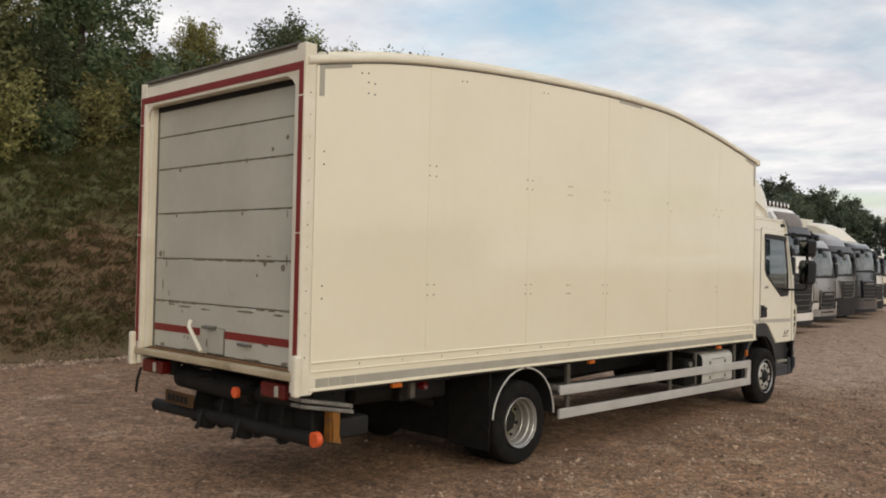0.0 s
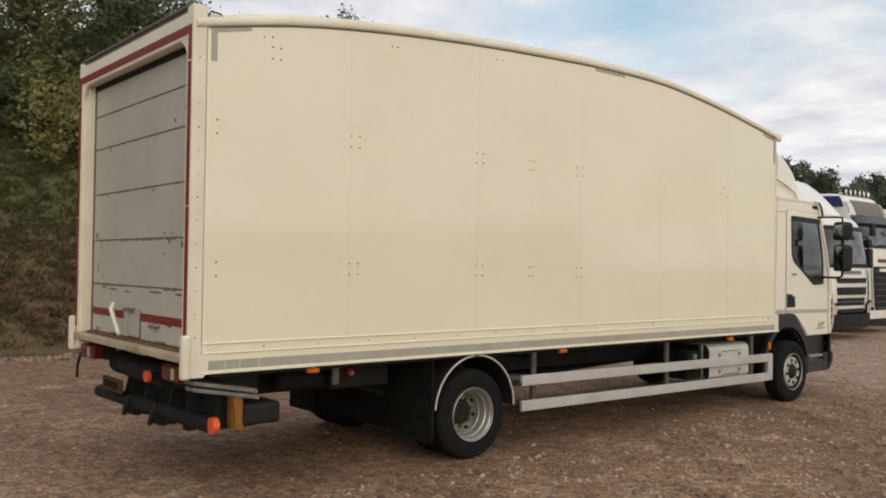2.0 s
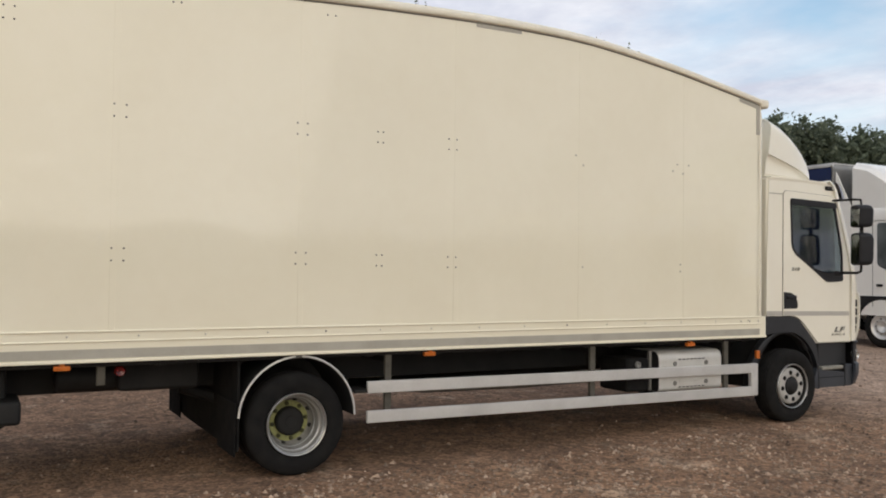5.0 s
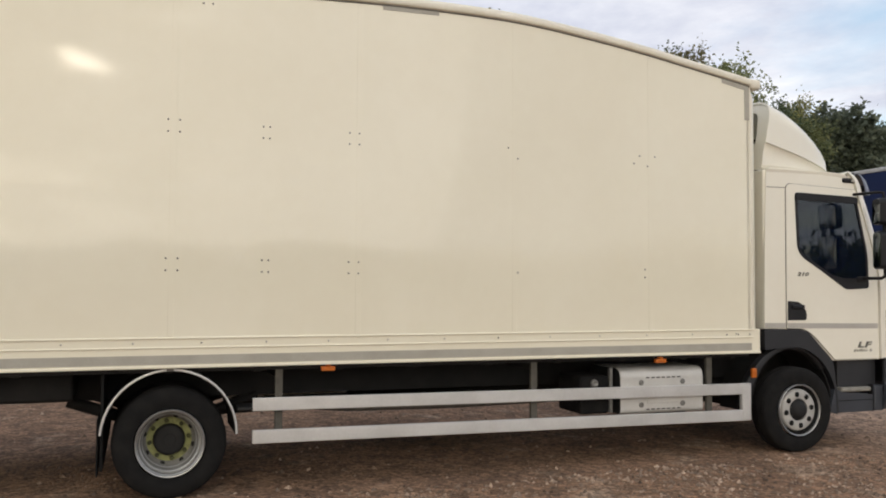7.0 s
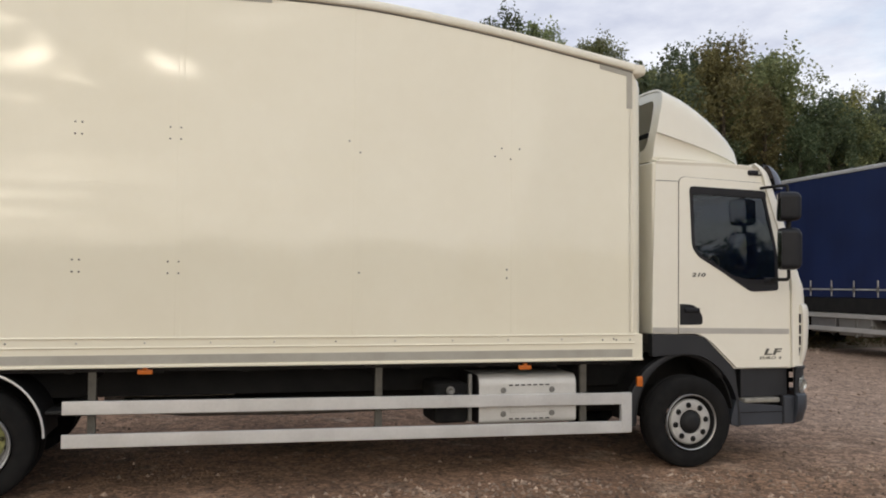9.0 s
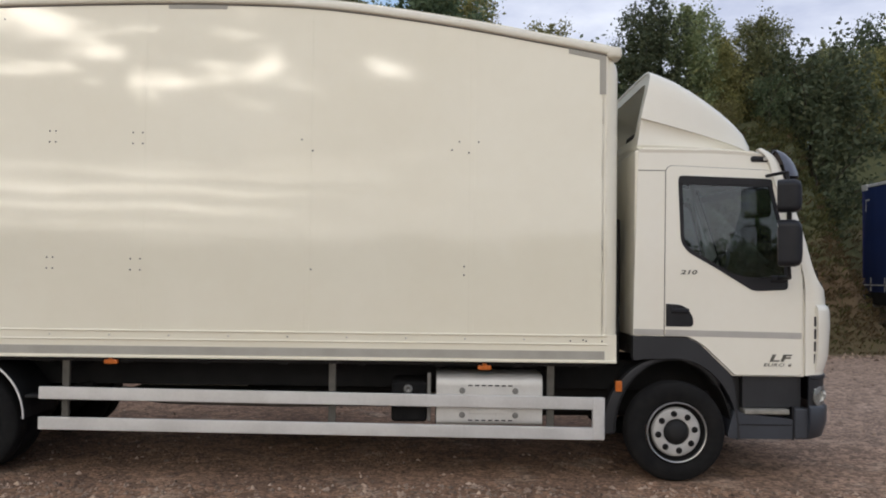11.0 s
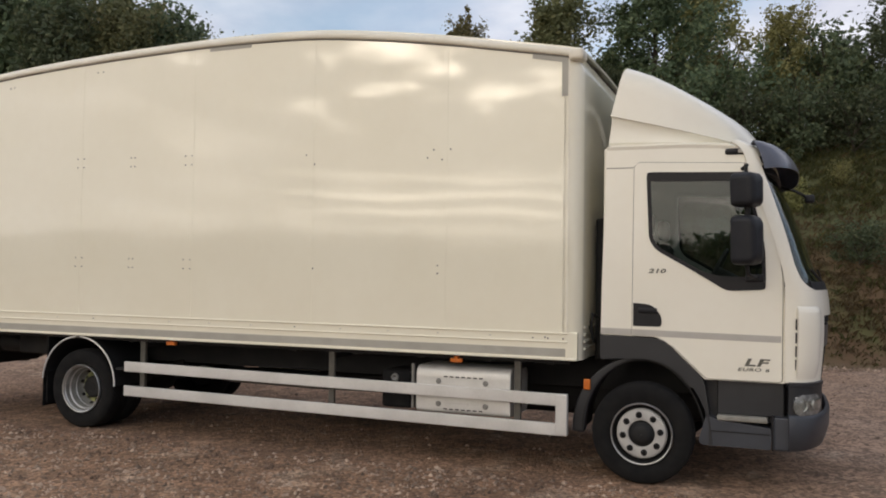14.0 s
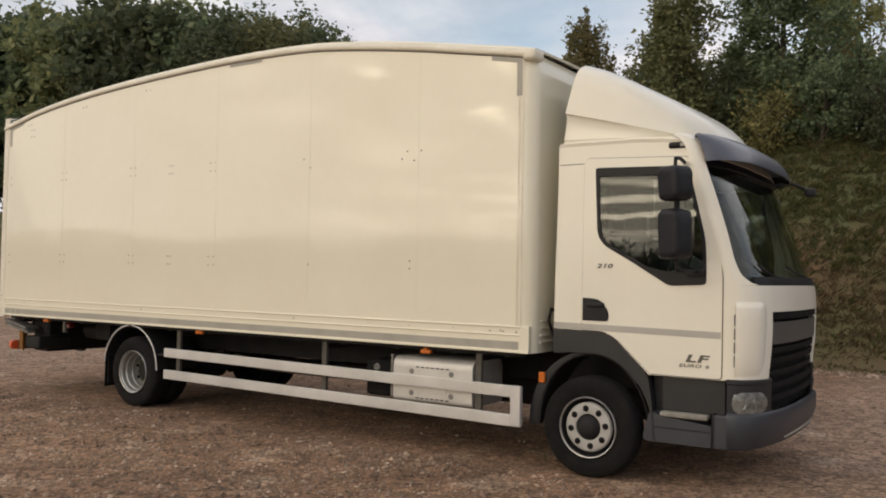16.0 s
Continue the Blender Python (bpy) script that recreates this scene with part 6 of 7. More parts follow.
def parked_lorry(name, label, paint, roof, screen_top, lower=None, fairing=None, grille="bars", trailer=None, lightbar=False, side_panel=False, bumper=None, visor=None, foot=1.85, mouth=(.72, 1.46, 27, .3), bars=5, slots=None, badge_above=False, btop=.66, group="row of parked lorries"):
    """A forward-control lorry in its own frame: front at y = 0, looking along +y."""
    t = thing(name, label, "lorry", group=group)
    hw = 1.22
    zs0 = foot                                       # foot of the windscreen
    rows = []
    for z, y, k in ((.75, -.02, 1), (1.2, 0, 1), (zs0 - .25, -.01, 1), (zs0, -.04, 1), ((zs0 + screen_top) / 2, -.12, 1), (screen_top, -.24, .99), (screen_top + .12, -.30, .985), ((screen_top + roof) / 2 + .05, -.42, .97), (roof - .12, -.62, .95), (roof - .03, -.82, .92), (roof, -1.05, .86)):
        rows.append([(x, yy, z) for x, yy in cab_plan(hw * k, y, .26, -2.15)])
    body = part("cab_body", Shape().loft(rows, closed=True, cap=True), paint, t, smooth=40)

    def skin2(th0, th1, z0, z1, out, nz=4, nu=14, narrow=0.0):
        rr = []
        for j in range(nz + 1):
            z = z0 + (z1 - z0) * j / nz
            yf = curve([(.3, -.02), (.75, -.02), (1.2, 0), (zs0 - .25, -.01), (zs0, -.04), ((zs0 + screen_top) / 2, -.12), (screen_top, -.24), (screen_top + .12, -.30), ((screen_top + roof) / 2 + .05, -.42), (roof - .12, -.62)], z)
            row = []
            for i in range(nu + 1):
                th = radians((th0 + (th1 - th0) * i / nu) * (1 - narrow * (1 - j / nz) ** 2))
                s, c = math.sin(th), math.cos(th)
                e = 2 / 3.2
                row.append(((hw + out) * math.copysign(abs(s) ** e, s), yf - .26 + (.26 + out) * max(c, 0) ** e, z))
            rr.append(row)
        return Shape().loft(rr)
    part("windscreen", skin2(-66, 66, zs0, screen_top, .012), SCREEN, body, "dark windscreen with sky reflection put into its colour", thick=-.01)
    for s in (1, -1):
        w = rounded([(-1.5, screen_top - .05), (-.42, screen_top - .08), (-.30, zs0 - .10), (-1.05, zs0 - .23), (-1.5, zs0)], .08)
        part("side_window", Shape().plate(w, [], s * (hw + .002) if s > 0 else -hw - .002, s * .008), SCREEN, body)
        part("door_line", Shape().tube([(s * hw, -1.62, .95), (s * hw, -1.62, screen_top), (s * hw, -.45, screen_top), (s * hw, -.25, 1.7), (s * hw, -.25, .95)], .008, 5), SEAM, body)
        # mirrors
        mr = part("mirror", Shape().box(s * (hw + .14), s * (hw + .36), -.34, -.14, zs0 - .05, zs0 + .48, .05), MIRROR_SHELL, t, "black wing mirror")
        part("mirror_arm", Shape().tube([(s * hw, -.3, zs0 + .78), (s * (hw + .2), -.25, zs0 + .80), (s * (hw + .25), -.25, zs0 + .45)], .025, 6), BLACK, mr)
        part("mirror_second", Shape().box(s * (hw + .13), s * (hw + .34), -.34, -.16, zs0 + .50, zs0 + .74, .05), MIRROR_SHELL, mr)
        # arches, steps, wheels
        arc = [(-1.38 + .62 * math.cos(radians(a)), .50 + .62 * math.sin(radians(a))) for a in range(0, 181, 12)]
        part("wheel_arch", Shape().plate([(-.72, .3)] + arc + [(-2.05, .3), (-2.15, .3), (-2.15, 1.2), (-.7, 1.2)], [], s * (hw - .06), s * .075), GRILLE if lower is None else lower, t, bevel=.01)
        part("step", Shape().box(s * (hw - .3), s * (hw + .01), -.72, -.12, .30, .78, .03), GRILLE if lower is None else lower, t)
        road_wheel(t, s * (hw - .01), -1.38, s)
        part("headlamp", skin2(s * 33, s * 72, .67, .90, .046, 2, 8), BEAM, t, "clear headlamp", thick=-.03)
    # bumper with a dark lower edge
    part("bumper", skin2(-88, 88, .42, btop, .03, 3, 20), bumper or paint, t, "front bumper", thick=-.05)
    part("bumper_edge", skin2(-86, 86, .28, .42, .0, 2, 20), GRILLE, t, "black lower edge of the bumper", thick=-.05)
    for s in (1, -1):
        part("lamp_surround", skin2(s * 30, s * 80, .62, .96, .036, 2, 8), GRILLE, t, "black lamp surround", thick=-.02)
        part("fog_lamp", skin2(s * 44, s * 56, .46, .54, .036, 1, 4), BEAM, t, "small fog lamp", thick=-.02)
        part("corner_vane", skin2(s * 62, s * 80, 1.0, zs0 - .12, .03, 3, 4), paint, t, "corner air vane", thick=-.015)
        part("vane_gap", skin2(s * 56, s * 62, 1.0, zs0 - .15, .008, 3, 3), GRILLE, t, thick=-.008)
    part("number_plate", skin2(-13, 13, .46, .56, .040, 1, 4), GREY_TAPE, t, "blank plate without readable writing", thick=-.01)
    # grille
    if slots:
        for z0, z1, th in slots:
            part("grille_slot", skin2(-th, th, z0, z1, .012, 2, 12, .10), GRILLE, t, "dark slot of the grille", thick=-.02)
            part("slot_bar", skin2(-th + 2, th - 2, (z0 + z1) / 2 - .008, (z0 + z1) / 2 + .008, .018, 1, 12), GREYP, t, thick=-.012)
        part("grille_badge", skin2(-14, 14, mouth[1] + .10, mouth[1] + .19, .016, 1, 6), GALV, t, thick=-.01)
    else:
        part("grille_rim", skin2(-mouth[2] - 2, mouth[2] + 2, mouth[0] - .04, mouth[1] + .04, .036, 6, 12, mouth[3]), SILVER if grille != "dark" else paint, t, "rim of the grille", thick=-.02)
        part("grille_back", skin2(-mouth[2], mouth[2], mouth[0], mouth[1], .042, 6, 12, mouth[3]), GRILLE, t, "black grille", thick=-.02)
        for q in range(bars):
            z = mouth[0] + .07 + (mouth[1] - mouth[0] - .10) * q / bars
            u = (z - mouth[0]) / (mouth[1] - mouth[0])
            wd = (mouth[2] - 1.5) * (1 - mouth[3] * (1 - u) ** 2)
            part("grille_slat", skin2(-wd, wd, z, z + .05, .060, 1, 12), GRILLE, t, thick=-.03)
            part("slat_edge", skin2(-wd, wd, z + .05, z + .062, .064, 1, 12), GALV, t, thick=-.02)
        part("grille_badge", skin2(-9, 9, mouth[1] - .16, mouth[1] - .06, .066, 1, 6), GALV if not badge_above else paint, t, thick=-.01)
    if badge_above:
        part("badge", skin2(-8, 8, mouth[1] + .12, mouth[1] + .22, .014, 1, 6), RUST, t, "faded orange badge", thick=-.01)
    if visor:
        part("sun_visor", skin2(-72, 72, screen_top - .03, screen_top + .20, .16, 3, 18), visor, t, "sun visor over the windscreen", thick=-.02)
    part("screen_edge", skin2(-68, 68, zs0 - .05, zs0 + .03, .016, 1, 16), GRILLE, t, "black strip under the windscreen", thick=-.012)
    part("screen_top_band", skin2(-66, 66, screen_top - .10, screen_top + .01, .016, 1, 16), GRILLE, t, "dark band over the windscreen", thick=-.012)
    for s in (1, -1):
        part("screen_pillar", skin2(s * 62, s * 70, zs0, screen_top, .018, 4, 3), GRILLE, t, "black edge of the windscreen", thick=-.012)
        part("kerb_mirror", Shape().box(s * .88, s * 1.06, .02, .16, screen_top - .22, screen_top - .02, .04), MIRROR_SHELL, t, "small black kerb mirror")
        part("door_handle", Shape().box(s * hw, s * (hw + .025), -1.52, -1.36, 1.42, 1.48, .01), GRILLE, t)
    part("wiper", skin2(-40, 5, zs0 + .02, zs0 + .05, .03, 1, 8), BLACK, t, thick=-.01)
    if side_panel:
        for s in (1, -1):
            part("roof_panel", Shape().plate(rounded([(-1.75, roof - .40), (-.62, roof - .42), (-.74, roof - .10), (-1.75, roof - .07)], .05), [], s * (hw * .965), s * .03), NAVY, t, "navy blue panel on the high roof")
        part("roof_screen", skin2(-40, 40, screen_top + .22, roof - .22, .015, 3, 10), ROOFSCREEN, t, "grey panel on the roof front", thick=-.01)
        for s in (1, -1):
            part("roof_lamp", skin2(s * 52, s * 66, screen_top + .30, roof - .25, .02, 2, 4), BEAM, t, thick=-.02)
    if lightbar:
        part("lamp_bar", Shape().tube([(-1.0, -.95, roof - .10), (-.95, -.84, roof + .0), (.95, -.84, roof + .0), (1.0, -.95, roof - .10)], .03, 8), ALU, t, "tubular roof lamp bar")
        for i in range(6):
            x = -.75 + .3 * i
            sp = part("roof_spot", Shape().lathe((x, -.80, roof + .05), [(-.10, .001), (-.09, .05), (-.03, .085), (.05, .09)], n=16, axis="y"), GRILLE, t, "round roof spotlight")
            part("spot_lens", Shape().lathe((x, -.80, roof + .05), [(.045, .085), (.06, .06), (.065, .001)], n=16, axis="y"), BEAM, sp)
    if fairing:
        fz, fm = fairing
        rows = []
        for y, k in ((-.75, 0.0), (-1.0, .30), (-1.4, .66), (-1.8, .90), (-2.2, 1.0)):
            rows.append([(x, y, z) for x, z in [(-1.12, roof - .25), (-1.12, roof - .25 + (fz - roof + .25) * k * .9), (-.98, roof - .25 + (fz - roof + .25) * k), (.98, roof - .25 + (fz - roof + .25) * k), (1.12, roof - .25 + (fz - roof + .25) * k * .9), (1.12, roof - .25)]])
        part("roof_fairing", Shape().loft(rows), fm, t, "roof air fairing", thick=-.03, smooth=50)
        for s in (1, -1):
            part("side_fairing", Shape().plate(rounded([(-2.15, .95), (-2.6, .95), (-2.6, fz - .15), (-2.15, roof - .1)], .05), [], s * (hw - .03), s * .03), fm, t)
    # chassis and body behind
    for s in (1, -1):
        part("chassis_rail", Shape().box(s * .42 - .05, s * .42 + .05, -6.0, -.4, .72, .98, .01), BLACK, t)
        if not trailer:
            road_wheel(t, s * (hw + .0), -5.0, s)
    if trailer == "curtain":
        y0, y1, zt = -12.9, -2.65, 4.42
        b = part("load_bed", Shape().box(-1.25, 1.25, y0 + .02, y1 - .02, 1.02, 1.37, .01), BLACK, t, "black load bed")
        for s in (1, -1):
            n = 60
            rws = []
            for z in (1.38, 1.6, 2.2, 3.2, zt - .10):
                rws.append([(s * (1.255 + .008 * math.sin(i * 2.1 + z)), y0 + .06 + (y1 - y0 - .12) * i / n, z) for i in range(n + 1)])
            part("curtain", Shape().loft(rws), BLUE, t, "dark blue curtain side", thick=s * .006, smooth=60)
            part("bed_edge", Shape().box(s * 1.25, s * 1.275, y0 + .02, y1 - .02, 1.55, 1.585, .005), ALU, t, "bright tensioning rail")
            part("roof_rail", Shape().box(s * 1.22, s * 1.275, y0, y1, zt - .10, zt - .03, .008), ALU, t, "pale roof rail")
            for i in range(13):
                y = y0 + .5 + i * .76
                st = part("strap", Shape().box(s * 1.275, s * 1.285, y - .02, y + .02, 1.40, 1.78, .003), ALU, t, "curtain strap and buckle")
                part("buckle", Shape().box(s * 1.27, s * 1.30, y - .03, y + .03, 1.50, 1.64, .006), GALV, st)
            for z in (.83, .50):
                part("guard_rail", Shape().box(s * 1.20, s * 1.235, -10.4, -3.0, z + .06, z + .17, .008), ALU, t, "pale side guard rail")
            for y in (-9.6, -7.6, -5.6, -4.4):
                part("guard_post", Shape().box(s * 1.15, s * 1.20, y - .04, y + .04, .45, 1.02, .006), GALV, t)
            part("locker", Shape().box(s * .75, s * 1.19, -7.2, -6.3, .52, 1.0, .03), GREYP, t, "grey side locker")
            part("locker", Shape().box(s * .75, s * 1.19, -6.2, -5.1, .48, .98, .03), SILVER, t)
            part("mark", Shape().box(s * 1.262, s * 1.268, y0 + .20, y0 + .42, 3.95, 3.99), ALU, t, "white corner mark")
            part("mark", Shape().box(s * 1.262, s * 1.268, y0 + .20, y0 + .235, 3.65, 3.99), ALU, t)
            part("corner_casting", Shape().box(s * 1.20, s * 1.28, y0 - .02, y0 + .30, zt - .18, zt - .0, .02), ALU, t)
            for y in (-9.0, -10.3):
                road_wheel(t, s * 1.21, y - .2, s)
            part("rear_post", Shape().box(s * 1.17, s * 1.262, y0, y0 + .1, 1.0, zt - .05, .01), NAVY, t)
            part("rear_skirt", Shape().box(s * 1.0, s * 1.25, y0, y0 + .6, .95, 1.05, .02), GALV, t)
        part("roof", Shape().box(-1.24, 1.24, y0, y1, zt - .035, zt, .01), ALU, t)
        part("front_wall", Shape().box(-1.24, 1.24, y1 - .05, y1, 1.1, zt - .04, .01), SILVER, t)
        part("back_wall", Shape().box(-1.17, 1.17, y0, y0 + .05, 1.1, zt - .04, .01), NAVY, t)
        part("chassis_tail", Shape().box(-.48, .48, y0 + .3, -6, .70, 1.02, .02), BLACK, t)
    elif trailer == "box":
        y0, y1, zt = -9.6, -2.5, 4.3
        part("load_box", Shape().box(-1.25, 1.25, y0, y1, 1.05, zt, .04), WHITE, t, "plain white load box")
        for s in (1, -1):
            part("box_rail", Shape().box(s * 1.24, s * 1.265, y0, y1, 1.03, 1.13, .006), ALU, t)
            part("box_edge", Shape().box(s * 1.22, s * 1.268, y0, y1, zt - .06, zt + .015, .012), ALU, t)
            road_wheel(t, s * 1.21, -7.4, s)
    elif trailer == "tall":
        y0, y1, zt = -10.5, -2.9, 4.35
        part("load_box", Shape().box(-1.25, 1.25, y0, y1, 1.1, zt, .05), CREAMP, t, "cream load box")
        for s in (1, -1):
            part("box_edge", Shape().box(s * 1.22, s * 1.268, y0, y1, zt - .08, zt + .015, .012), ALU, t)
            road_wheel(t, s * 1.21, -8.2, s)
    return t


def park(t, y, x, turn=-98):
    t.matrix_basis = pose(x, y, 0, 0, 0, turn)


park(parked_lorry("curtain_lorry", "white cab lorry with dark blue curtain-sided body, parked beside others", WHITE, 3.35, 2.95, lower=GRILLE, fairing=(4.36, WHITE), trailer="curtain", bumper=GRILLE, foot=1.92, mouth=(.72, 1.60, 30, .2), slots=((1.47, 1.60, 31), (1.16, 1.36, 30), (.88, 1.08, 28), (.70, .80, 25))), 24.40, -10.0, -90)
park(parked_lorry("high_roof_tractor", "white high-roof tractor unit with lamp bar and navy roof panels", WHITE, 4.06, 3.18, grille="dark", lightbar=True, side_panel=True, visor=VISOR_DARK, foot=2.50, mouth=(.60, 1.92, 27, .38), bars=7, badge_above=True), 27.75, -10.65, -89)
park(parked_lorry("silver_tractor", "silver low-roof tractor unit with bright bumper, parked in a row", SILVER, 3.27, 2.81, fairing=(3.75, SILVER), grille="thin", bumper=SILVER, foot=1.80, mouth=(.46, 1.28, 19, .15), bars=5), 31.75, -11.3, -89)
park(parked_lorry("grey_tractor", "silver-grey tractor unit with a sun visor and dark bumper", GREYP, 3.50, 2.78, grille="thin", visor=VISOR_DARK, bumper=GRILLE, lower=GRILLE, foot=1.86, mouth=(1.0, 1.62, 25, .55), bars=4, btop=.98), 35.85, -12.0, -89)
park(parked_lorry("dark_lorry", "dark slate lorry with cream roof fairing and tall cream box", DARKP, 3.35, 2.98, fairing=(4.1, CREAMP), grille="dark", bumper=DARKP, trailer="tall", foot=2.03, mouth=(.72, 1.6, 23, .3), btop=.9), 39.5, -12.35, -92)
park(parked_lorry("white_lorry", "white lorry with a dark visor and plain box body", WHITE, 3.25, 2.8, grille="dark", visor=GRILLE, trailer="box", bumper=GRILLE, foot=1.9), 43.3, -13.2, -92)
park(parked_lorry("cream_lorry", "cream lorry at the far end of the parked row", CREAMP, 3.15, 2.7, grille="dark", trailer="box"), 47.2, -13.9, -92)


# ---- trees, bushes and bank growth ----
def leaf_material(name, c1, c2, c3):
    m = bpy.data.materials.new(name)
    m.use_nodes = True
    nt = m.node_tree
    b = nt.nodes["Principled BSDF"]
    N, L = nt.nodes.new, nt.links.new
    g, o = N("ShaderNodeNewGeometry"), N("ShaderNodeObjectInfo")
    r = N("ShaderNodeValToRGB")
    r.color_ramp.elements[0].color, r.color_ramp.elements[1].color = (*c1, 1), (*c3, 1)
    e = r.color_ramp.elements.new(0.7); e.color = (*c2, 1)
    L(g.outputs["Random Per Island"], r.inputs[0])
    hs = N("ShaderNodeHueSaturation")
    mv = N("ShaderNodeMapRange"); mv.inputs["To Min"].default_value, mv.inputs["To Max"].default_value = 0.65, 1.3
    mh = N("ShaderNodeMapRange"); mh.inputs["To Min"].default_value, mh.inputs["To Max"].default_value = 0.485, 0.525
    L(o.outputs["Random"], mv.inputs["Value"]); L(o.outputs["Random"], mh.inputs["Value"])
    L(mv.outputs[0], hs.inputs["Value"]); L(mh.outputs[0], hs.inputs["Hue"])
    L(r.outputs[0], hs.inputs["Color"]); L(hs.outputs[0], b.inputs["Base Color"])
    b.inputs["Roughness"].default_value = 0.62
    b.inputs["Specular IOR Level"].default_value = 0.3
    # light passes through the thin blades
    tr, ms = N("ShaderNodeBsdfTranslucent"), N("ShaderNodeMixShader")
    L(hs.outputs[0], tr.inputs["Color"])
    ms.inputs[0].default_value = 0.38
    L(b.outputs[0], ms.inputs[1]); L(tr.outputs[0], ms.inputs[2])
    L(ms.outputs[0], nt.nodes["Material Output"].inputs[0])
    return m


LEAF_DARK = leaf_material("dark_leaves", (0.084, 0.112, 0.062), (0.120, 0.152, 0.082), (0.175, 0.190, 0.095))
LEAF_OLIVE = leaf_material("olive_leaves", (0.165, 0.190, 0.092), (0.220, 0.240, 0.112), (0.30, 0.29, 0.13))
LEAF_TURN = leaf_material("turning_leaves", (0.19, 0.185, 0.082), (0.26, 0.24, 0.10), (0.34, 0.295, 0.12))
LEAF_FAR = leaf_material("far_dark_leaves", (0.095, 0.115, 0.082), (0.125, 0.148, 0.10), (0.16, 0.18, 0.12))
BARK = surf("bark", (0.075, 0.060, 0.045), (0.045, 0.036, 0.028), rough=0.95, scale=6, fine=30, bump=0.6)


def leaf_mesh(name, centres, radii, per, size, rng, material, flat=0.7):
    """Small folded leaves scattered in clumps."""
    n = len(centres) * per
    c = np.repeat(np.array(centres), per, axis=0)
    rad = np.repeat(np.array(radii), per)[:, None]
    d = rng.normal(size=(n, 3))
    p = c + d * rad * .72 * np.array([1, 1, flat + .25])
    a = rng.normal(size=(n, 3)); a[:, 2] *= .8; a /= np.linalg.norm(a, axis=1)[:, None]
    b = np.cross(a, rng.normal(size=(n, 3))); b /= np.linalg.norm(b, axis=1)[:, None]
    s = size * (0.6 + 0.8 * rng.random((n, 1)))
    v = np.stack([p - a * s, p + b * s * .55, p + a * s, p - b * s * .55], axis=1).reshape(-1, 3)
    f = np.arange(n * 4).reshape(-1, 4)
    me = bpy.data.meshes.new(name)
    me.from_pydata(v.tolist(), [], f.tolist())
    me.materials.append(material)
    return me


def make_tree(name, label, height, spread, base, material, seed, clumps=120, per=80, leaf=.085, lean=.0, category="tree"):
    """A tree at the origin: tapered trunk, limbs and a crown of leaf clumps."""
    rng = np.random.default_rng(seed)
    t = thing(name, label, category)
    sh = Shape()
    top = height * .82
    pts = [(lean * z + .12 * math.sin(z * 1.1 + seed), .10 * math.cos(z * .9 + seed), z) for z in np.linspace(-.4, top, 7)]
    r0 = .045 + .018 * height
    sh.tube(pts, [r0 * (1 - .82 * i / 6) + .012 for i in range(7)], 8)
    centres, radii = [], []
    limbs = 16
    for k in range(limbs):
        h = base + (top - base) * (k + .5) / limbs
        az = k * 2.4 + rng.random() * .8
        f = (h - base) / (height - base)
        reach = .92 * spread * (math.sin(math.pi * min(1, .26 + .74 * f)) ** .8) * (0.75 + .4 * rng.random())
        if f > .85:
            reach *= .7
        st = Vector((lean * h + .12 * math.sin(h * 1.1 + seed), .10 * math.cos(h * .9 + seed), h))
        up = .6 + .7 * f
        en = st + Vector((math.cos(az), math.sin(az), up)) * reach
        mid = (st + en) / 2 + Vector((0, 0, .08 * reach))
        sh.tube([st, mid, en], [.035, .022, .008], 5)
        for q in range(max(3, clumps // limbs)):
            u = .35 + .65 * rng.random()
            p = st.lerp(en, u) + Vector(rng.normal(size=3)) * (.13 * spread)
            centres.append((p.x, p.y, p.z)); radii.append(.16 + .22 * rng.random() * min(1.2, spread / 1.6))
    # upright leading shoots give an uneven, feathery top
    for q in range(9 if category == "tree" else 4):
        px, py = rng.normal() * spread * .33, rng.normal() * spread * .33
        tip = height * (1.0 + .07 * rng.random()) - 1.5 * math.hypot(px, py)
        for z in np.arange(max(base, tip - 1.7), tip, .22):
            centres.append((px + lean * height + rng.normal() * .05, py + rng.normal() * .05, z)); radii.append(.07 + .16 * (tip - z) / 1.7)
    part("trunk", sh, BARK, t, "grey-brown trunk and limbs")
    cr = new("crown", leaf_mesh("crown", centres, radii, per, leaf, rng, material))
    cr.parent = t
    cr["label"] = "crown of small leaves"
    return t


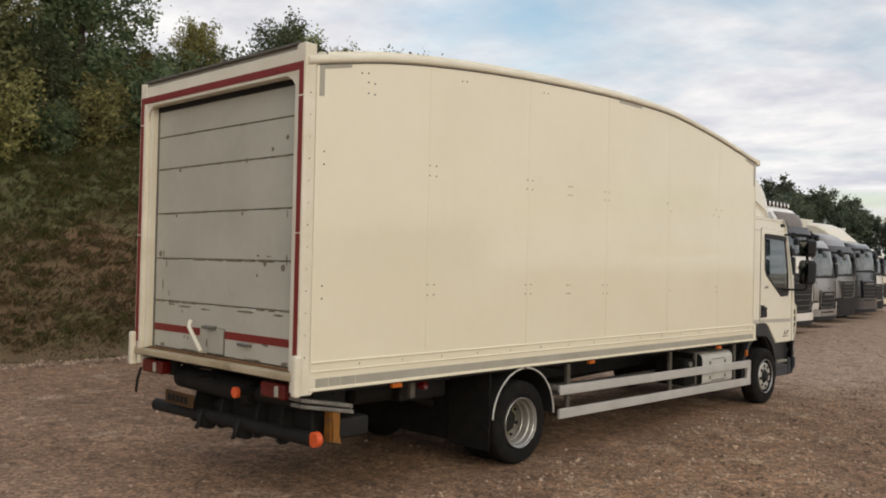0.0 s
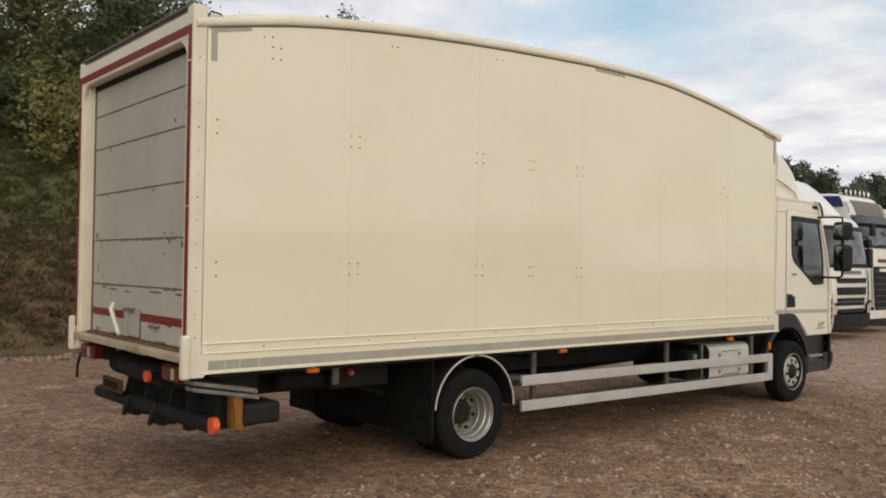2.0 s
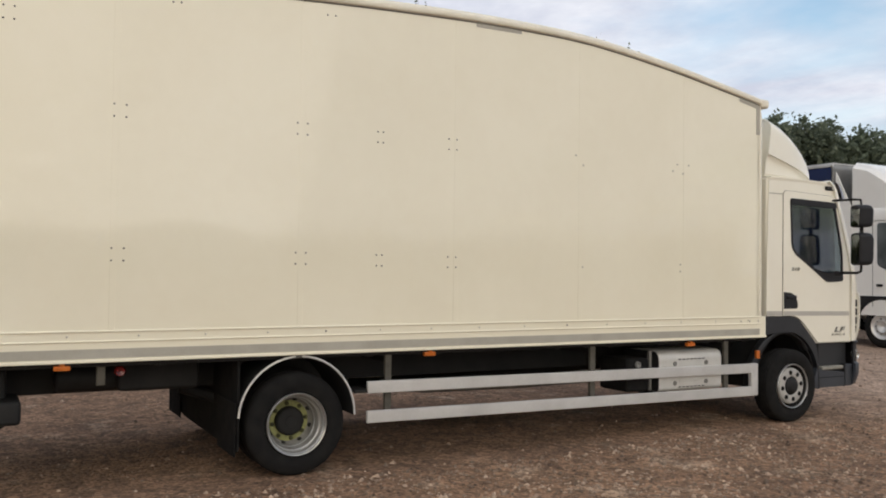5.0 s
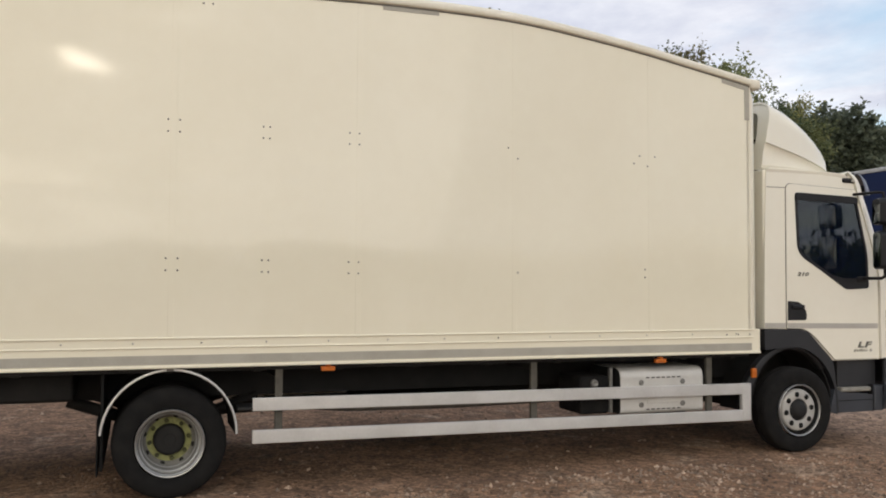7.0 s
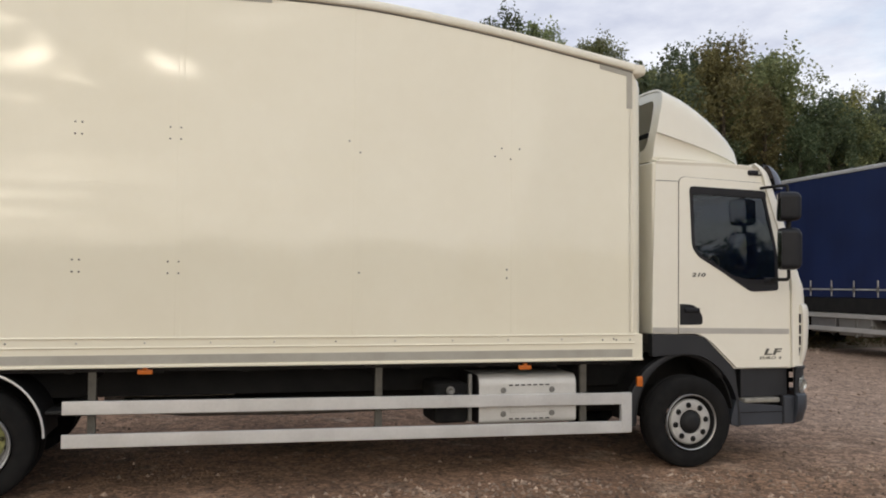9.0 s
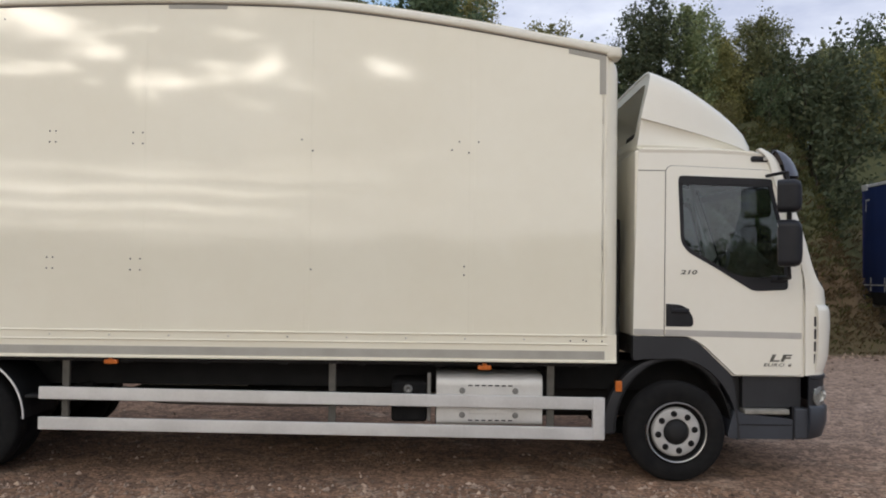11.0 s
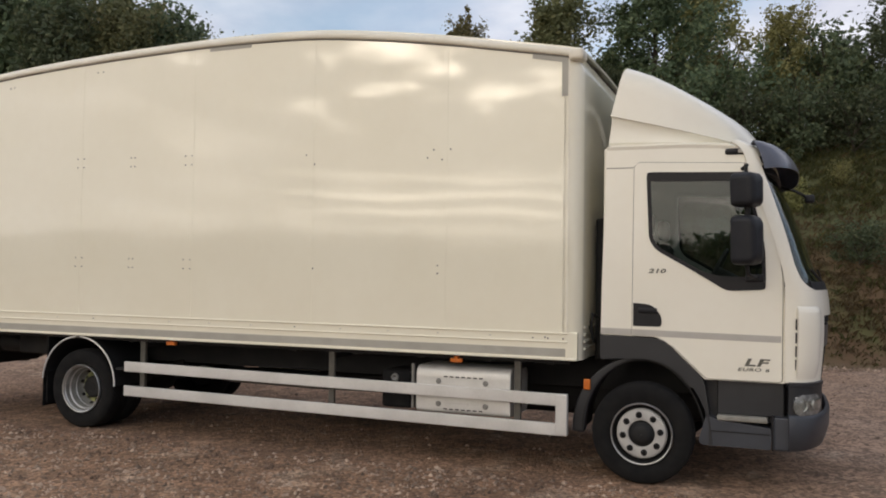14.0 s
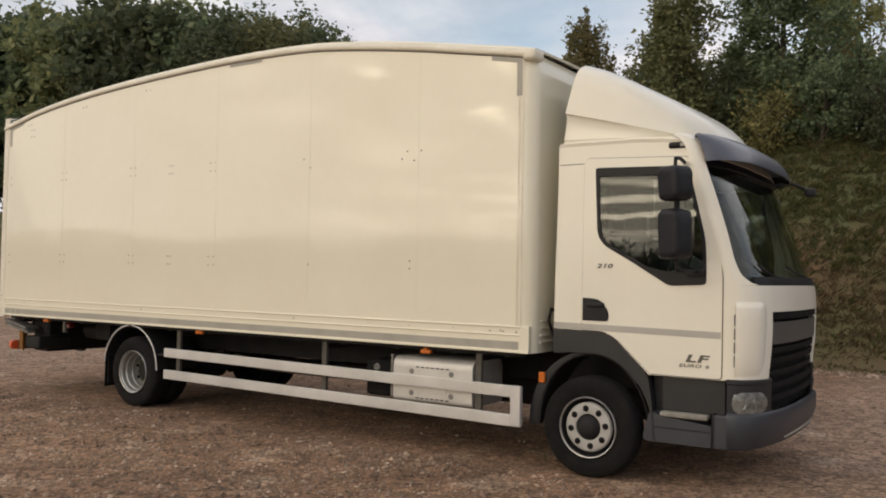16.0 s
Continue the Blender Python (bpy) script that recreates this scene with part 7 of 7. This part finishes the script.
def plant():
    def tree(name, label, h, spread, base, mat, seed, cl, per, leaf):
        return make_tree(name, label, h, spread, base, mat, seed, cl, per, leaf), h
    near = [
        tree("broadleaf_tree", "dark green broadleaf tree standing on the bank", 6.2, 1.95, .7, LEAF_DARK, 3, 220, 44, .080),
        tree("broadleaf_tree", "olive green broadleaf tree standing on the bank", 5.6, 1.7, .5, LEAF_OLIVE, 7, 210, 42, .074),
        tree("slender_tree", "slender tree with thin yellowing crown on the bank", 6.0, 1.15, .8, LEAF_TURN, 11, 150, 38, .066),
        tree("broadleaf_tree", "tall dark broadleaf tree standing on the bank", 7.2, 2.1, .9, LEAF_DARK, 19, 230, 44, .084),
        tree("slender_tree", "slender olive tree with open crown on the bank", 5.2, 1.25, .4, LEAF_OLIVE, 23, 160, 40, .066),
        tree("broadleaf_tree", "yellowing olive broadleaf tree on the bank", 6.4, 1.6, .6, LEAF_TURN, 29, 200, 42, .074),
    ]
    far = [
        tree("broadleaf_tree", "dark broadleaf tree further back in the wood", 6.4, 2.0, .5, LEAF_DARK, 43, 100, 28, .14),
        tree("broadleaf_tree", "olive broadleaf tree further back in the wood", 6.0, 1.9, .4, LEAF_OLIVE, 47, 96, 28, .13),
    ]
    dark_far = tree("broadleaf_tree", "dark tree at the far end of the wood", 6.2, 1.8, .2, LEAF_FAR, 53, 180, 34, .15)
    bushes = [
        (make_tree("bush", "dense dark bush on the bank", 2.4, 1.5, .0, LEAF_DARK, 31, 90, 34, .075, category="bush"), 2.4),
        (make_tree("bush", "olive and brown bush on the bank", 2.0, 1.4, .0, LEAF_TURN, 37, 84, 32, .070, category="bush"), 2.0),
    ]
    rnd = random.Random(12)
    used = set()

    def put(src, x, y, sc, sink=.1):
        m = Matrix.LocRotScale((x, y, bank_height(x, y) - sink), Euler((0, 0, rnd.uniform(0, 6.28))), None)
        if src in used:
            ob = copy_thing(src, m)
        else:
            used.add(src)
            src.matrix_basis = m
            ob = src
        ob.scale = (sc, sc, sc * rnd.uniform(.93, 1.08))
        return ob

    # height that the wood reaches, along the bank
    skyline = [(-50, 15.5), (-25, 15.6), (-20, 14.6), (-14, 13.6), (-9.5, 12.3), (-8, 11.2), (-6.4, 9.4), (-4.7, 11.2), (-3.4, 8.6), (-2.4, 8.0), (2.4, 8.0), (3.6, 9.8), (5.2, 10.2), (6.0, 7.6), (6.6, 8.0), (7.4, 10.7), (8.5, 10.2), (9.15, 7.4), (10.0, 10.9), (11.6, 11.0), (12.4, 9.6), (22, 9.8),
               (24, 9.6), (25.3, 9.9), (27, 9.8), (28, 10.3), (29.5, 10.5), (30.5, 11.3), (31.5, 10.3), (32.2, 9.0), (32.8, 8.1), (33.5, 8.6), (34.3, 9.5), (36.4, 9.5), (39, 9.7), (41, 9.0), (43, 9.2), (46, 10.0), (48, 9.3), (50, 9.9), (53, 9.0), (56, 9.4), (59, 8.7), (62, 8.9), (70, 8.2), (90, 7.9)]
    y = -46.0
    i = 0
    while y < 88:
        lag = 5.6 * smoothstep(21.3, 23.1, y)
        if y < -5 or y > 38:
            order = (0, 3, 0, 3, 1)
        elif 13.0 < y < 17.5:
            order = (0, 4, 3, 2, 1)
        else:
            order = (1, 5, 0, 4, 2, 1, 5, 3)
        edge_wood = -2.6 < y < 22.5
        for row in range(1 if edge_wood else 0, 3):
            x = curve(FOOT, y) - lag * .9 - 6.6 - row * 2.1 - rnd.uniform(0, 1.2)
            back = row == 2 or y < -14 or y > 38
            k, hgt = far[1 if (not -5 < y < 30 and i % 4 == 0) or (-5 < y < 30 and i % 2) else 0] if back else near[order[i % len(order)]]
            if y > 38:
                k, hgt = dark_far
            i += 1
            at = y + (x + 30.5) * .75 if 22.5 < y < 42 else y
            want = 8.3 + .5 * row - bank_height(x, y) + rnd.uniform(-.9, .2) if edge_wood else curve(skyline, at) + (curve(skyline, at) - 1.9) * lag * .9 / 28 - bank_height(x, y) + rnd.uniform(-.9, .3) - (0, 0, .5)[row] - (0 if row else .5)
            put(k, x, y + rnd.uniform(-.6, .6), max(.4, min(1.7, want / hgt)))
        y += rnd.uniform(1.5, 2.2) * (1.0 if -14 < y < 36 else 1.5)
    # the trees that stand singly along the crest: where, top, how wide, kind
    for y, top, wide, k in ((3.4, 8.8, .8, 4), (4.9, 10.2, .85, 2), (5.9, 8.0, .7, 1), (7.75, 10.6, 1.1, 4), (9.3, 8.0, .7, 0), (10.5, 11.1, 1.1, 3), (12.4, 8.4, .7, 5), (14.2, 9.6, .9, 5), (15.8, 8.0, .7, 1), (17.2, 10.1, .9, 0), (18.7, 10.4, .95, 1), (19.9, 9.6, .9, 5), (21.2, 10.2, .95, 1), (22.6, 9.2, .9, 0)):
        src, hgt = near[k]
        x = curve(FOOT, y) - 6.9 - .9 * (k % 2)
        sc = (top - bank_height(x, y)) / (hgt * 1.03)
        put(src, x, y, sc).scale = (sc * wide, sc * wide, sc)
    for y, top, k in ((11.7, 11.6, 5), (9.6, 9.0, 1)):
        src, hgt = near[k]
        x = curve(FOOT, y) - 11.0
        put(src, x, y, (top - bank_height(x, y)) / hgt)
    # bushes along the crest, two deep, and a few down the slope
    for depth in (5.7, 7.6):
        y = -12.0
        while y < 36:
            lag = 5.6 * smoothstep(21.3, 23.1, y)
            x = curve(FOOT, y) - lag - depth - rnd.uniform(0, 1.3)
            north = smoothstep(15, 19, y)
            put(bushes[rnd.random() < .45][0], x - .5 * north, y, (rnd.uniform(.5, .9) + .25 * (depth > 7)) * (1 - .2 * north), .15)
            y += rnd.uniform(.9, 1.6)
    for _ in range(9):
        y = rnd.uniform(0, 22)
        x = curve(FOOT, y) - rnd.uniform(2.2, 5.2)
        put(bushes[rnd.random() < .6][0], x, y, rnd.uniform(.18, .42), .05)
    # wood closing the north side
    tops = [(-62, 11), (-50, 11.6), (-46, 14.3), (-43.5, 11.2), (-40.5, 12.4), (-39, 11.1), (-37.5, 11.7), (-35, 9.6), (-31, 8.4), (15, 8.6)]
    for j in range(52):
        x = -60 + j * 1.4 + rnd.uniform(-.4, .4)
        y = 112 + rnd.uniform(-3, 4)
        put(dark_far[0], x, y, (curve(tops, x) - bank_height(x, y)) / 6.6, .2)


plant()


def far_belt():
    """A low far belt of trees round the open sides of the yard."""
    rng = np.random.default_rng(77)
    centres, radii = [], []
    for k in range(900):
        a = rng.uniform(radians(-150), radians(52))     # from the south round east to the north-east
        d = rng.uniform(120, 150)
        x, y = d * math.cos(a), d * math.sin(a)
        h = 5.6 + .7 * math.sin(a * 9) + .5 * math.sin(a * 31) + .6 * rng.random()
        for z in np.linspace(.5, h, 4):
            centres.append((x + rng.normal(), y + rng.normal(), z)); radii.append(1.5)
    me = leaf_mesh("far_wood", centres, radii, 40, .42, rng, LEAF_DARK)
    tagged(new("far_wood", me), "distant belt of dark trees round the yard", "trees", kind="stuff")


far_belt()


def far_hill():
    """Low wooded rise that closes the open sides."""
    rows = []
    for r, k in ((126, -.03), (134, .75), (146, .92), (175, -.05)):
        row = []
        for i in range(121):
            a = radians(-150 + 202 * i / 120)
            h = 6.0 + .7 * math.sin(a * 9) + .4 * math.sin(a * 31) + .4 * noise.noise(Vector((a * 40, r * .1, 0)))
            row.append((r * math.cos(a), r * math.sin(a), h * k))
        rows.append(row)
    woods = surf("far_woods", (0.070, 0.088, 0.045), (0.045, 0.058, 0.030), rough=0.95, scale=0.12, fine=0.8)
    solid("backdrop_hill", Shape().loft(rows), woods, "low dark wooded rise in the distance", "hill", kind="structure", smooth=60)


far_hill()


def bank_growth():
    rng = np.random.default_rng(41)

    def tufts(name, label, n, want, material, h0, h1, blades, spread, lean):
        xs = rng.uniform(-24.0, -15.6, n); ys = rng.uniform(-6, 32, n)
        xs -= 5.6 * np.clip((ys - 20.5) / 2.0, 0, 1) * rng.random(n)
        base = []
        for x, y in zip(xs, ys):
            s = curve(FOOT, y) - x
            if s < .05:
                continue
            patch = hash_noise(x, y, .35) + .5 * hash_noise(x + 30, y, 1.1) + .75 * max(-1, min(1, (bank_height(x, y) - 2.7) / 1.1)) + .3 * (s < .8)
            if (patch > .04) != want and rng.random() < .82:
                continue
            base.append((x, y, bank_height(x, y) - .02, .35 + .65 * smoothstep(0, 1.2, s)))
        b = np.repeat(np.array(base), blades, axis=0)
        m = len(b)
        a = rng.uniform(0, 6.283, m)
        h = rng.uniform(h0, h1, m) * b[:, 3]
        ox, oy = rng.normal(size=m) * spread, rng.normal(size=m) * spread
        dx, dy = np.cos(a), np.sin(a)
        w = h * .04 + .004
        k = lean * rng.random(m) * h
        x, y, z = b[:, 0] + ox, b[:, 1] + oy, b[:, 2]
        v = np.stack([np.stack([x - dy * w, y + dx * w, z], 1), np.stack([x + dy * w, y - dx * w, z], 1),
                      np.stack([x + dx * k * .5 + dy * w * .8, y + dy * k * .5 - dx * w * .8, z + h * .65], 1),
                      np.stack([x + dx * k * 1.6, y + dy * k * 1.6, z + h * .85], 1)], 1).reshape(-1, 3)
        me = bpy.data.meshes.new(name)
        me.from_pydata(v.tolist(), [], np.arange(m * 4).reshape(-1, 4).tolist())
        me.materials.append(material)
        tagged(new(name, me), label, "undergrowth", kind="stuff")
    green = leaf_material("bank_grass", (0.058, 0.066, 0.022), (0.090, 0.094, 0.030), (0.145, 0.130, 0.045))
    brown = leaf_material("dead_bracken", (0.088, 0.064, 0.031), (0.13, 0.093, 0.045), (0.19, 0.132, 0.064))
    tufts("grass_tufts", "rough green grass tufts over the bank", 26000, True, green, .06, .20, 9, .07, .8)
    tufts("bracken", "brown dead bracken and weeds over the bank", 26000, False, brown, .04, .15, 9, .10, 1.0)


bank_growth()


def gravel():
    rng = np.random.default_rng(8)
    n1, n2, n3 = 40000, 12000, 6000
    x = np.concatenate([rng.uniform(-5.3, 2.6, n1), rng.uniform(-17, 3, n2), rng.normal(0, .22, n3)])
    y = np.concatenate([rng.uniform(0.5, 18.5, n1), rng.uniform(-2, 30, n2), rng.uniform(-6, 24, n3)])
    # a low windrow of stones along the foot of the bank
    x[n1 + n2:] += np.array([curve(FOOT, b) + .35 for b in y[n1 + n2:]])
    row = np.arange(len(x)) >= n1 + n2
    keep = (x > -16.4) | row
    x, y, row = x[keep], y[keep], row[keep]
    n = len(x)
    r = np.where(row, .014 + .045 * rng.random(n) ** 3, .008 + .018 * rng.random(n) ** 2.5)
    r[: n // 60] *= 1.4
    base = np.array([(1, 0, 0), (0, 1, 0), (-1, 0, 0), (0, -1, 0), (0, 0, .75), (0, 0, -.6)])
    ang = rng.uniform(0, 6.283, n)
    jit = 1 + .35 * rng.normal(size=(n, 6, 3))
    p = base[None] * jit
    ca, sa = np.cos(ang)[:, None], np.sin(ang)[:, None]
    px, py = p[..., 0] * ca - p[..., 1] * sa, p[..., 0] * sa + p[..., 1] * ca
    z = np.array([bank_height(a, b) for a, b in zip(x, y)])
    v = np.stack([px * r[:, None] + x[:, None], py * r[:, None] + y[:, None], p[..., 2] * r[:, None] + z[:, None] + .004], axis=2).reshape(-1, 3)
    tri = np.array([(0, 1, 4), (1, 2, 4), (2, 3, 4), (3, 0, 4), (1, 0, 5), (2, 1, 5), (3, 2, 5), (0, 3, 5)])
    f = (tri[None] + 6 * np.arange(n)[:, None, None]).reshape(-1, 3)
    me = bpy.data.meshes.new("gravel_stones")
    me.from_pydata(v.tolist(), [], f.tolist())
    me.materials.append(STONES)
    tagged(new("gravel_stones", me), "loose pale and reddish stones lying on the yard", "gravel", kind="stuff")


gravel()
